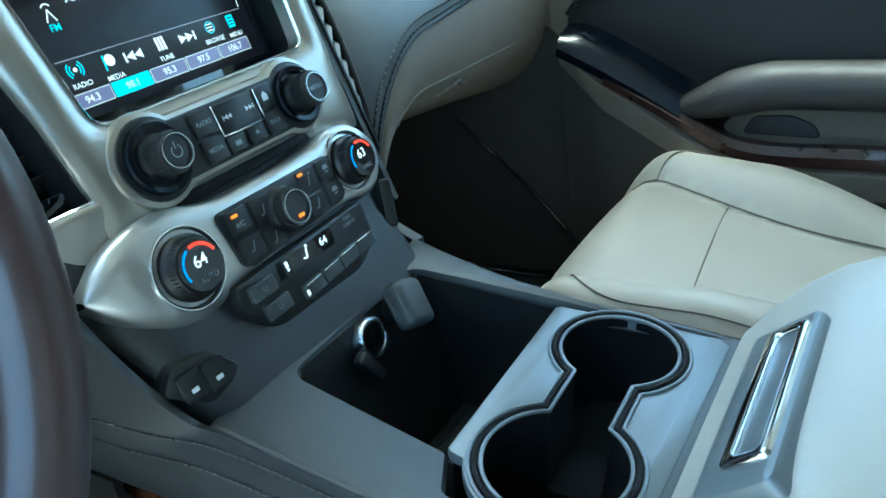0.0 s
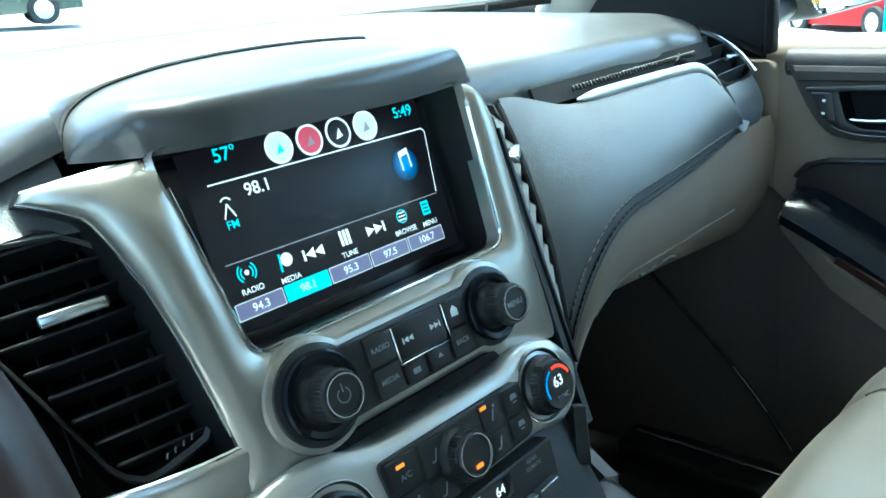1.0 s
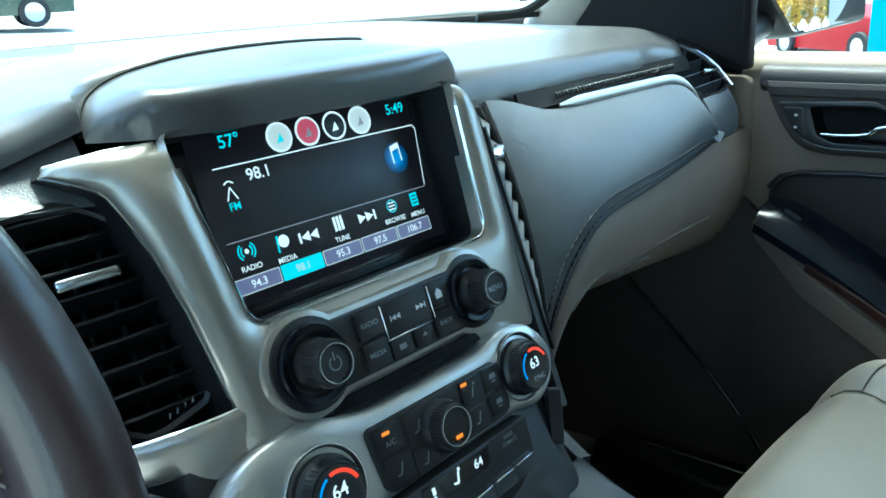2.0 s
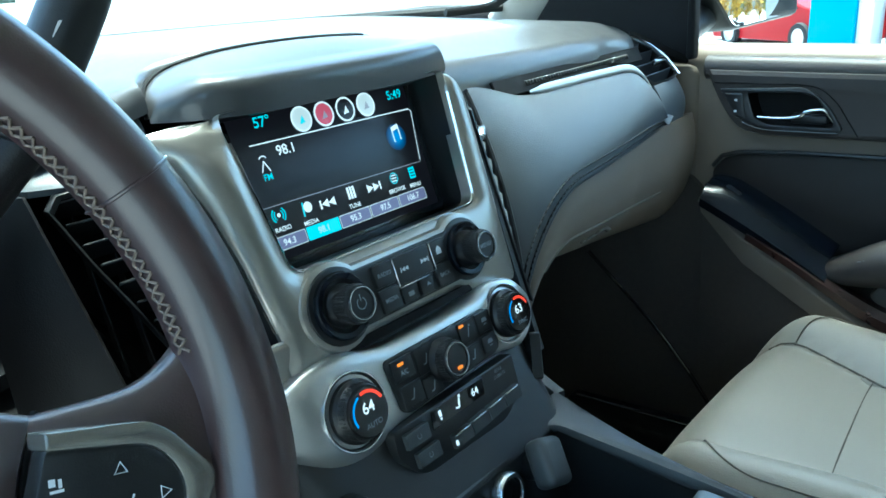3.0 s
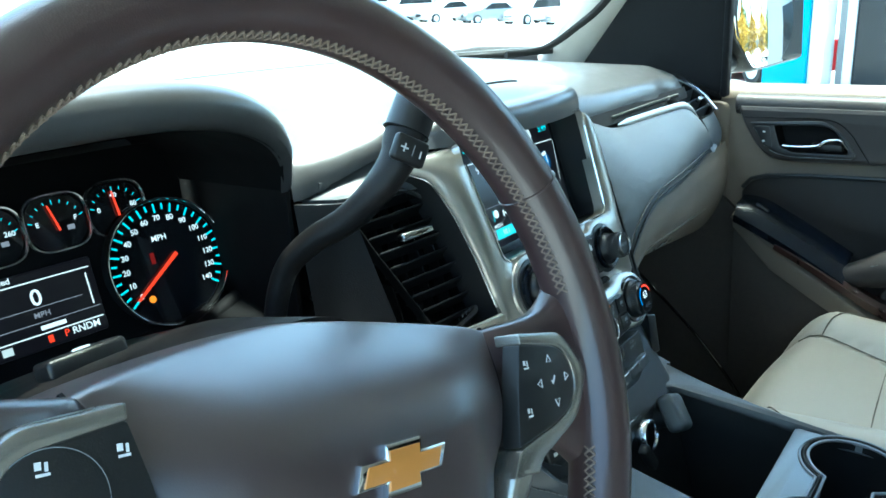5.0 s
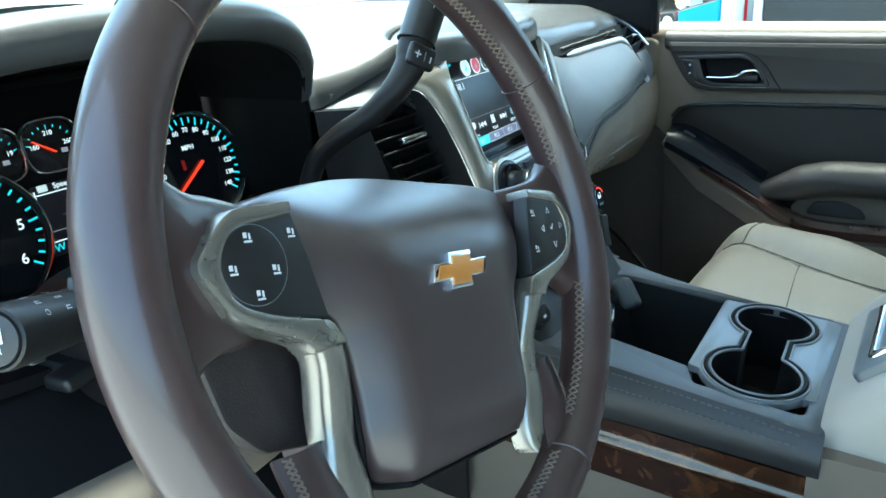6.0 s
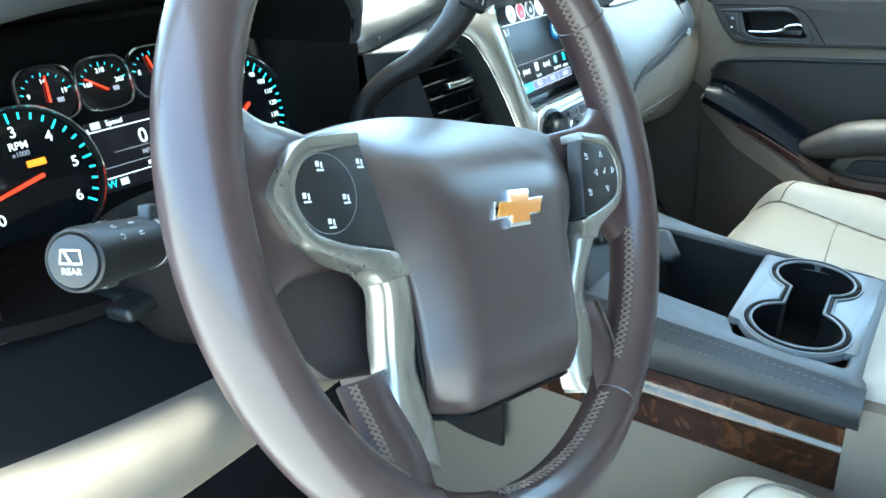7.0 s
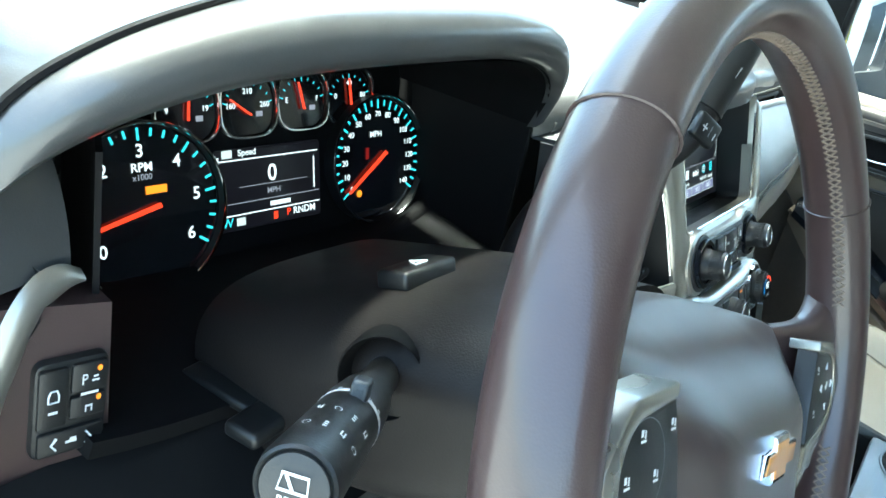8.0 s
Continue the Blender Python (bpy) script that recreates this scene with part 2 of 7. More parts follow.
def sheet(f, nu, nv, thick=0.0, wrap=False):
    """A surface f(u, v), u and v from 0 to 1, with thickness against its normal."""
    bm = bmesh.new()
    g = [[Vector(f(i / nu, j / nv)) for j in range(nv + 1)] for i in range(nu + 1)]
    top = [[bm.verts.new(p) for p in row] for row in g]
    for i in range(nu):
        for j in range(nv):
            bm.faces.new((top[i][j], top[i + 1][j], top[i + 1][j + 1], top[i][j + 1]))
    if thick:
        def nrm(i, j):
            a = g[min(i + 1, nu)][j] - g[max(i - 1, 0)][j]
            b = g[i][min(j + 1, nv)] - g[i][max(j - 1, 0)]
            c = a.cross(b)
            return c.normalized() if c.length > 1e-12 else Vector((0, 0, 1))
        low = [[bm.verts.new(g[i][j] - nrm(i, j) * thick) for j in range(nv + 1)] for i in range(nu + 1)]
        for i in range(nu):
            for j in range(nv):
                bm.faces.new((low[i][j], low[i][j + 1], low[i + 1][j + 1], low[i + 1][j]))
        for i in range(nu):
            bm.faces.new((top[i][0], low[i][0], low[i + 1][0], top[i + 1][0]))
            bm.faces.new((top[i][nv], top[i + 1][nv], low[i + 1][nv], low[i][nv]))
        for j in range(nv):
            bm.faces.new((top[0][j], top[0][j + 1], low[0][j + 1], low[0][j]))
            bm.faces.new((top[nu][j], low[nu][j], low[nu][j + 1], top[nu][j + 1]))
    return bm


def loft(secs, thick=0.0, closed=False):
    """A skin over lines of equal length."""
    n, k = len(secs) - 1, len(secs[0]) - 1
    return sheet(lambda u, v: secs[round(u * n)][round(v * k)], n, k, thick)


def polar(poly, c, n):
    """Points of the polygon seen from c at n even angles."""
    out = []
    P = [Vector(p) for p in poly]
    for i in range(n):
        a = 2 * math.pi * i / n
        d = Vector((math.cos(a), math.sin(a)))
        best = None
        for j in range(len(P)):
            p, q = P[j - 1] - Vector(c), P[j] - Vector(c)
            e = q - p
            den = d.x * e.y - d.y * e.x
            if abs(den) < 1e-12:
                continue
            s = (p.x * e.y - p.y * e.x) / den
            t = (p.x * d.y - p.y * d.x) / den
            if s > 0 and -1e-6 <= t <= 1 + 1e-6 and (best is None or s > best):
                best = s
        out.append(Vector(c) + d * (best or 0))
    return out


def ring(M, loops):
    """Skin between loops of equal length; each loop is (points, height or function)."""
    bm = bmesh.new()
    rows = []
    for pts, w in loops:
        rows.append([bm.verts.new(M @ Vector((p[0], p[1], w(p[0], p[1]) if callable(w) else w))) for p in pts])
    for A, B in zip(rows, rows[1:]):
        k = len(A)
        for i in range(k):
            bm.faces.new((A[i - 1], A[i], B[i], B[i - 1]))
    return bm


def text(s, M, size, material, parent, name="lettering", wide=1.0):
    cu = bpy.data.curves.new("tmp", "FONT")
    cu.body, cu.size, cu.align_x, cu.align_y = s, size, "CENTER", "CENTER"
    cu.offset = size * 0.012
    ob = bpy.data.objects.new("tmp", cu)
    me = bpy.data.meshes.new_from_object(ob)
    bpy.data.objects.remove(ob)
    bm = bmesh.new()
    bm.from_mesh(me)
    bpy.data.meshes.remove(me)
    bmesh.ops.transform(bm, matrix=M @ Matrix.Diagonal((wide, 1, 1, 1)), verts=bm.verts[:])
    return part(name, bm, material, parent)


def flat(M, pts):
    """A thin printed mark."""
    bm = bmesh.new()
    vs = [bm.verts.new(M @ Vector((p[0], p[1], 0))) for p in pts]
    bm.faces.new(vs)
    bmesh.ops.triangulate(bm, faces=bm.faces[:])
    return bm


def rect(cx, cy, w, h):
    return [(cx - w / 2, cy - h / 2), (cx + w / 2, cy - h / 2), (cx + w / 2, cy + h / 2), (cx - w / 2, cy + h / 2)]


def rrect(cx, cy, w, h, r=0.002, n=4):
    return fillet(rect(cx, cy, w, h), r, n)


def arc(M, r0, r1, a0, a1, n=14):
    a, b = circle(0, 0, r1, n, a0, a1), circle(0, 0, r0, n, a1, a0)
    bm = bmesh.new()
    A, B = [bm.verts.new(M @ Vector((p[0], p[1], 0))) for p in a], [bm.verts.new(M @ Vector((p[0], p[1], 0))) for p in reversed(b)]
    for i in range(n - 1):
        bm.faces.new((A[i], A[i + 1], B[i + 1], B[i]))
    return bm


def frame_of(origin, right, up):
    r, u = Vector(right).normalized(), Vector(up)
    n = r.cross(u).normalized()
    u = n.cross(r)
    m = Matrix((r, u, n)).transposed().to_4x4()
    m.translation = Vector(origin)
    return m


def stitches(path, material, parent, name="stitching", step=0.006, length=0.0042, r=0.0007, side=None, width=0.0):
    """A row of short threads along a line; with side and width they cross to and fro."""
    P = [Vector(p) for p in path]
    bm = bmesh.new()
    acc, last, flip = 0.0, P[0], 1
    for a, b in zip(P, P[1:]):
        acc += (b - a).length
        if acc >= step:
            acc = 0.0
            t = (b - last).normalized()
            off = Vector(side(b) if callable(side) else side) * width * flip if side is not None else Vector()
            s = b - t * length / 2 - off
            e = b + t * length / 2 + off
            tube([s, e], r, n=5, into=bm)
            last = b
            flip = -flip if side is not None else flip
    return part(name, bm, material, parent)

# ---- the cabin shell ----
floor_bm = plate(Matrix.Translation((0, -0.6, 0.04)), rect(0, 0, 1.62, 2.9), 0.06, 0.005)
floor = tagged(part("floor", floor_bm, CARPET), "dark carpeted cabin floor", "floor", kind="structure")


def wall(name, bm, material, label, category="wall"):
    return tagged(part(name, bm, material), label, category, kind="structure")


wall("wall_front", rbox(pose(0, 0.62, 0.42), 1.62, 0.04, 0.80, 0.01), CARPET, "dark carpeted firewall under the dashboard")
for sx, side in ((-1, "left"), (1, "right")):
    wall("wall_kick_" + side, rbox(pose(sx * 0.83, 0.38, 0.42), 0.06, 0.56, 0.80, 0.02), CARPET, "dark carpeted footwell side", "wall")
wall("wall_back", rbox(pose(0, -2.05, 0.65), 1.62, 0.04, 1.30, 0.01), TAN, "tan trimmed panel closing the cabin behind the seats")
wall("wall_left", rbox(pose(-0.83, -1.55, 0.40), 0.05, 0.96, 0.74, 0.02), TAN, "tan trimmed rear side panel below the windows")
wall("wall_right", rbox(pose(0.83, -1.55, 0.40), 0.05, 0.96, 0.74, 0.02), TAN, "tan trimmed rear side panel below the windows")


def roof_f(u, v):
    x, y = -0.80 + 1.60 * u, 0.085 - 0.05 * abs(2 * u - 1) ** 2.2 - 2.165 * v
    return (x, y, 1.34 - 0.10 * (2 * u - 1) ** 4 - 0.05 * max(0, 0.25 - v) * 4 * 0.3)


tagged(part("ceiling", sheet(roof_f, 16, 12, 0.04), LINER), "pale cloth headliner of the cabin roof", "ceiling", kind="structure")
for sx, side in ((-1, "left"), (1, "right")):
    pil = spline([(sx * 0.825, 0.41, 0.78), (sx * 0.795, 0.30, 0.90), (sx * 0.755, 0.17, 1.06), (sx * 0.70, 0.00, 1.32)], 8)
    wall("wall_pillar_" + side, tube(pil, 0.062, n=18, flat=0.75), LINER, "pale cloth-covered windscreen pillar", "pillar")
    wall("trim_pillar_b_" + side, rbox(pose(sx * 0.80, -1.02, 0.78), 0.06, 0.14, 1.20, 0.02), TAN, "tan trimmed door pillar", "pillar")

# dark privacy glass round the rear of the cabin
TINT = mat("privacy_glass", (0.012, 0.013, 0.013), 0.06, 0, 0.1, 8, coat=0.5, wear=0.02)
wall("window_2", rbox(pose(0, -2.03, 1.05), 1.56, 0.006, 0.56, 0.002), TINT, "dark tinted rear window", "window")
for k, sx in ((3, -1), (4, 1)):
    wall("window_%d" % k, rbox(pose(sx * 0.815, -1.55, 1.05), 0.006, 0.96, 0.56, 0.002), TINT, "dark tinted rear side window", "window")

# windscreen: glass and its dark rubber edge
wind = tagged(part("window_1", sheet(lambda u, v: ((-0.76 + 1.52 * u) * (1 - 0.10 * v), 0.70 - 0.30 * abs(2 * u - 1) ** 2.2 - v * (0.62 - 0.2 * abs(2 * u - 1) ** 2.2), 0.815 + 0.51 * v), 24, 10, 0.005),
                   mat("windscreen_glass", (0.9, 0.95, 0.95), 0.02, 0, 0.0, 5)), "clear curved windscreen with a dark lower edge", "windscreen", kind="structure")
gm = wind.data.materials[0].node_tree
gm.nodes["Principled BSDF"].inputs["Transmission Weight"].default_value = 1.0
gm.nodes["Principled BSDF"].inputs["IOR"].default_value = 1.01
wind.visible_shadow = False
base_line = [(-0.76 + 1.52 * i / 40, 0.70 - 0.30 * abs(2 * i / 40 - 1) ** 2.2, 0.818) for i in range(41)]
for sx in (-1, 1):
    part("black_border", tube(spline([(sx * 0.66, 0.445, 0.816), (sx * 0.735, 0.405, 0.822), (sx * 0.730, 0.33, 0.862), (sx * 0.705, 0.25, 0.915), (sx * 0.66, 0.10, 1.06)], 8), 0.0095, n=8, flat=0.5), RUBBER, wind, "black border of the glass along the pillar")
part("rubber_edge", tube(base_line, 0.008, n=8), RUBBER, wind, "black rubber windscreen edge")

# ---- dashboard ----
dash = thing("dashboard", (0, 0.2, 0.6), "charcoal and tan padded dashboard with silver trim", "dashboard")


def smooth(t):
    t = max(0.0, min(1.0, t))
    return t * t * (3 - 2 * t)


def top_z(x, y):
    """Height of the dashboard's flat top."""
    d = max(0.0, min(1.0, (y - 0.055) / 0.10))
    z = 0.784 + 0.026 * math.sin(d * math.pi / 2) + 0.014 * max(0.0, min(1.0, (y - 0.055) / 0.45))
    return z - 0.03 * max(0, abs(x) - 0.45) ** 2 / 0.09


def dash_top_f(u, v):
    x = -0.755 + 1.51 * u
    y0 = 0.060 + (0.05 * max(0, (-x - 0.55) / 0.2) ** 2 if x < 0 else 0.20 * max(0.0, x - 0.52) + 1.1 * max(0.0, x - 0.655)) + 0.015 * max(0, 1 - abs(x - 0.15) / 0.2)
    if -0.680 < x < -0.240:
        y0 = 0.30
    y1 = 0.70 - 0.30 * abs(2 * u - 1) ** 2.2
    k = smooth((x - 0.12) / 0.08)
    y0 += 0.016 * k * (1 - smooth((x - 0.56) / 0.08))
    r = 0.020 * k
    if v < 0.12:
        a = v / 0.12 * math.pi / 2
        fall = 0.021 + 0.007 * k + 0.012 * k * (1 - smooth((x - 0.20) / 0.35))
        back = (0.016 * (1 - math.sin(a))) * (1 - k) + r * (1 - math.cos(a))
        return (x, y0 + back, top_z(x, y0) - 0.001 - fall * (math.cos(a) * (1 - k) + (1 - math.sin(a)) * k))
    w = (v - 0.12) / 0.88
    y = y0 + r + (y1 - y0 - r) * w
    return (x, y, top_z(x, y) - 0.001 * (1 - w) - (top_z(x, y0 + r) - top_z(x, y0)) * (1 - smooth(w * 8)))


part("dash_top", sheet(dash_top_f, 80, 44, 0.01), DASH, dash, "soft black grained dashboard top")


def cowl_profile(x):
    """Half-round arch of the instrument hood: 0 at its feet, 1 at its crown."""
    t = (x + 0.468) / (0.234 if x < -0.468 else 0.204)
    return max(0.0, 1 - abs(t) ** (3.2 if t < 0 else 3.4)) ** 0.52


def hood_f(u, v):
    x = -0.702 + 0.438 * u
    k = cowl_profile(x)
    zc = 0.815 + 0.072 * k
    yf = 0.050 - 0.035 * k
    if v < 0.2:
        a = v / 0.2 * math.pi
        return (x, yf + 0.016 - 0.016 * math.sin(a), zc - 0.016 - 0.016 * math.cos(a))
    w = (v - 0.2) / 0.8
    y = yf + 0.016 + 0.32 * w
    return (x, y, zc * (1 - w ** 1.6) + (0.795) * w ** 1.6 + 0.010 * math.sin(w * math.pi))


part("instrument_hood", sheet(hood_f, 60, 30), DASH, dash, "black padded hood over the instruments")


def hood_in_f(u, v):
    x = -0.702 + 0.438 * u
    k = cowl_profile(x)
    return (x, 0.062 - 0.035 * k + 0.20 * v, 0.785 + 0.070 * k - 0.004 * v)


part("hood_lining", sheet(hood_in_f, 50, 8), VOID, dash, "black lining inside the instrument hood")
gap = spline([(-0.699, 0.050, 0), (-0.650, 0.043, 0), (-0.597, 0.047, 0), (-0.540, 0.065, 0), (-0.470, 0.100, 0), (-0.380, 0.140, 0), (-0.300, 0.170, 0)], 8)


def on_hood(x, y):
    k = cowl_profile(x)
    yf = 0.050 - 0.035 * k
    w = max(0.0, min(1.0, (y - yf - 0.016) / 0.32))
    zc = 0.815 + 0.072 * k
    return max(top_z(x, y), zc * (1 - w ** 1.6) + 0.795 * w ** 1.6 + 0.010 * math.sin(w * math.pi))


part("panel_gap", tube([(x, y, on_hood(x, y) + 0.001) for x, y, z in gap], 0.0022, n=6), VOID, dash, "dark joint across the hood")


hood_back = spline([(-0.146, 0.031, 0.803), (-0.1405, 0.041, 0.814), (-0.128, 0.055, 0.8225), (-0.110, 0.0615, 0.8295), (-0.088, 0.060, 0.8345), (-0.060, 0.056, 0.838), (-0.020, 0.053, 0.8395), (0.030, 0.054, 0.8385), (0.080, 0.058, 0.835), (0.115, 0.063, 0.830), (0.132, 0.066, 0.824)], 8)


def back_of_hood(x):
    """Place on the joint behind the screen hood, by metres across the car."""
    for a, b in zip(hood_back, hood_back[1:]):
        if x <= b[0]:
            return Vector(a).lerp(Vector(b), max(0.0, (x - a[0]) / (b[0] - a[0])))
    return Vector(hood_back[-1])


def centre_hood_f(u, v):
    """Visor over the screen: rounded face, soft shoulder, shallow top running back to the curved joint."""
    x = -0.146 + 0.276 * (1 - math.cos(math.pi * u)) / 2
    e = abs(2 * (x + 0.146) / 0.276 - 1)
    yf = -0.013 + 0.043 * (e ** 5 if x < 0 else 0.45 * e ** 3)
    r = back_of_hood(x)
    zt = min(r.z, 0.8275 - 0.012 * max(0.0, (x - 0.118) / 0.012) ** 2)
    d = min(0.022, 0.5 * (r.y - yf))
    if v < 0.45:
        a = v / 0.45 * math.pi / 2
        return (x, yf + d * (1 - math.cos(a)) ** 1.5, 0.8000 + (zt - 0.8000) * math.sin(a) ** 0.55)
    w = (v - 0.45) / 0.55
    return (x, yf + d + (r.y - yf - d) * w, zt + (r.z - zt) * math.sin(w * math.pi / 2))


part("screen_hood", sheet(centre_hood_f, 56, 34, 0.004), DASH, dash, "black padded hood over the touchscreen")
part("panel_gap", tube([Vector(q) + Vector((-0.0010, 0.0012, 0.0004)) for q in hood_back[:66]], 0.0016, n=6), VOID, dash, "dark joint behind the screen hood")


# saddle of the dash between the hoods and behind the screen hood
def saddle_lip(x):
    """Depth and height of the saddle's lower front edge, rising to the screen hood."""
    k = max(0.0, x + 0.238)
    return 0.066 - 0.40 * k, 0.7725 + 0.38 * k


def saddle_f(u, v):
    """Soft valley of the dash: a rolled lip between the hoods, then up to the joint behind the screen hood."""
    x = -0.252 + 0.452 * u
    if x < -0.1455:
        y0, low = saddle_lip(x)
    else:
        r = back_of_hood(x)
        y0, low = r.y + 0.0015, r.z - 0.012 - 0.026 * smooth((x - 0.13) / 0.05)
    crown = 0.805 + 0.0335 * smooth((x + 0.245) / 0.17) - 0.040 * smooth((x - 0.075) / 0.125)
    d = 0.026 - 0.016 * smooth((x + 0.175) / 0.03)
    if v < 0.35:
        a = v / 0.35 * math.pi / 2
        return (x, y0 + d * (1 - math.cos(a)), low + (crown - low) * math.sin(a) ** 0.8)
    w = (v - 0.35) / 0.65
    y = y0 + d + (0.36 - y0 - d) * w
    return (x, y, max(crown + 0.004 * math.sin(w * math.pi) - 0.014 * w * w, top_z(x, y) + 0.0015 - 0.006 * max(0.0, w - 0.85) / 0.15))


part("dash_saddle", sheet(saddle_f, 90, 40), DASH, dash, "black padded dash between the hoods")
part("vent_surround", sheet(lambda u, v: Vector((-0.268, 0.048 - 0.02 * v, 0.776 - 0.15 * v)).lerp(Vector((-0.243 + 0.028 * v, 0.012 - 0.044 * v, 0.776 - 0.165 * v)), u) + Vector((0, -0.004 * math.sin(u * math.pi), 0)), 14, 14, -0.004), SHROUD, dash, "brown-black panel between instruments and air vent")


# passenger side: padded panel, stitched lower edge, tan lower dash
def stitch_line(u):
    """Line where the charcoal pad meets the tan lower dash, u from the stack to the door."""
    x = 0.215 + 0.398 * u
    z = 0.556 + 0.092 * (1 - (1 - min(1, u / 0.30)) ** 2.2) ** 0.8 + 0.040 * u - 0.023 * u * u
    y = -0.006 + 0.040 * u ** 1.2 - 0.012 * math.sin(u * math.pi)
    return Vector((x, y, z))


def pad_top(u):
    x = 0.216 + 0.386 * u
    q = max(0.0, (u - 0.80) / 0.20)
    return Vector((x, 0.060 - 0.006 * u - 0.014 * u ** 6, 0.770 - 0.0225 * smooth(u * 3.5) - 0.068 * (1 - math.sqrt(max(0.0, 1 - q * q)))))


def pad_f(u, v):
    a, b = pad_top(u), stitch_line(u)
    p = a.lerp(b, v)
    bulge = math.sin(v * 0.86 * math.pi) ** 0.8 * 0.019
    return (p.x, p.y - bulge - 0.008 * (1 - v), p.z)


part("passenger_pad", sheet(pad_f, 40, 24, -0.01), PAD, dash, "charcoal padded panel with a stitched lower edge")
for d in (0.006, 0.016):
    line = [Vector(pad_f(i / 120, 1 - d / 0.12)) + Vector((0, -0.0015, 0)) for i in range(121)]
    stitches(line, PADSTITCH, dash, "stitching", 0.005, 0.0036, 0.0007)
    part("seam_groove", tube([q + Vector((0, 0.0010, -0.0012)) for q in line], 0.0011, n=6), VOID, dash, "dark groove of a stitched seam")
part("welt", tube([stitch_line(i / 60) + Vector((0, -0.007, -0.002)) for i in range(61)], 0.0028, n=8), BLACK, dash, "dark welt along the pad")


LOWER_PROFILE = spline([(0, 0, 0.0), (0, -0.007, -0.020), (0, -0.010, -0.045), (0, -0.004, -0.085), (0, 0.014, -0.125), (0, 0.060, -0.170), (0, 0.140, -0.200)], 7)


def lower_f(u, v):
    a = stitch_line(min(1, u * 1.0))
    k = max(0.0, u - 0.72) / 0.28
    x = a.x + 0.132 * k
    _, dy, dz = LOWER_PROFILE[round(v * 42)]
    return (x, a.y + dy * (1 - 0.3 * k) + 0.006 * k * k, a.z - 0.006 * k + dz * (1 - 0.45 * (1 - u)))


glove = part("glovebox", sheet(lower_f, 50, 42, -0.01), TAN, dash, "tan lower dash with glovebox lid")
part("lid_joint", tube([Vector(lower_f(0.12 + 0.72 * i / 40, 0.56)) + Vector((0, -0.0005, 0.0005)) for i in range(41)], 0.0016, n=6), SEAM, glove)
part("lid_latch", tube([Vector(lower_f(0.40 + 0.22 * i / 16, 0.70 - 0.05 * math.sin(i / 16 * math.pi))) + Vector((0, -0.001, 0)) for i in range(17)], 0.0022, n=6), SEAM, glove, "shadowed glovebox latch groove")

# chrome strip and slotted speaker strip under the dash top
strip_pts = [Vector(pad_f(u, 0)) + Vector((0.0010, -0.0008, 0.0030)) for u in [0.28 + 0.52 * i / 24 for i in range(25)] + [0.80 + 0.172 * math.sin(i / 20 * math.pi / 2) for i in range(1, 21)]]
part("trim_strip", tube(strip_pts, lambda t: 0.0056 * min(1.0, 0.25 + t * 9) - 0.0040 * smooth((t - 0.62) / 0.25), n=10, flat=0.40, up=(0, -1, 0.3)), SILVER, dash, "bright silver trim strip")
part("vent_strip", sheet(lambda u, v: (0.285 + 0.36 * u, 0.064 + 0.010 * u + 0.008 * v, 0.748 + 0.018 * v), 20, 2, 0.004), VOID, dash, "black slotted strip")
for i in range(42):
    x = 0.345 + 0.0062 * i
    part("slot", rbox(pose(x, 0.0655 + 0.010 * (x - 0.285) / 0.36, 0.757, -22, 0, 2), 0.0022, 0.003, 0.006, 0.0008, 1), BLACK, dash)

# dash body: dark core behind and below the visible skins, and the end caps
part("dash_core", rbox(pose(0.26, 0.36, 0.62), 0.92, 0.40, 0.24, 0.03), VOID, dash, "black inner dash structure")
def end_cap_f(u, v):
    """Satin end of the dash: under the end vent, over the tan, turning away towards the door."""
    top = Vector((0.586, 0.031, 0.7210)).lerp(Vector((0.745, 0.062, 0.714)), u)
    low = Vector((0.600, 0.028, 0.660)).lerp(Vector((0.738, 0.046, 0.652)), u)
    return top.lerp(low, v) + Vector((0, -0.010 * math.sin(v * math.pi) - 0.004 + 0.16 * max(0.0, u - 0.68) ** 2, 0))


part("end_cap", sheet(end_cap_f, 24, 14, -0.010), PADLIGHT, dash, "blue-grey satin end of the dash round the side vent")
# filler at the dash end, coloured deep black for the shade there
part("end_filler", sheet(lambda u, v: Vector((0.675 + 0.085 * u, 0.112 - 0.055 * u * u + 0.16 * v, 0.774 - 0.045 * u ** 1.6 + 0.01 * v)), 12, 8, -0.01), VOID, dash, "black filler sheet in place of shade at the end of the dash top")

LEFT = Vector((0.010, 0.038, -0.012))
# driver's side: switch panel, dark knee panel, tan bolster
part("left_panel", sheet(lambda u, v: LEFT + Vector((-0.765 + 0.118 * u, 0.019 + 0.012 * (1 - u), 0.772 - 0.17 * v - 0.02 * u)), 10, 14, -0.02), LEATHER, dash, "dark brown panel beside the instruments")
def left_upper_f(u, v):
    """Rounded dash end beside the instrument hood."""
    y0 = 0.010 + 0.022 * u
    if v < 0.5:
        a = v * math.pi
        return LEFT + Vector((-0.800 + 0.140 * u, y0 + 0.060 * (1 - math.cos(a)), 0.762 + 0.006 * u + 0.070 * math.sin(a)))
    w = 2 * v - 1
    return LEFT + Vector((-0.800 + 0.140 * u, y0 + 0.060 + 0.20 * w, 0.832 + 0.006 * u - 0.012 * w))


part("left_upper", sheet(left_upper_f, 14, 28, 0.01), DASH, dash, "black padded dash end")
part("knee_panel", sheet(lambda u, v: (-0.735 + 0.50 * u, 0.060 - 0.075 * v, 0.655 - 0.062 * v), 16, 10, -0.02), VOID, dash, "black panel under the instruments")


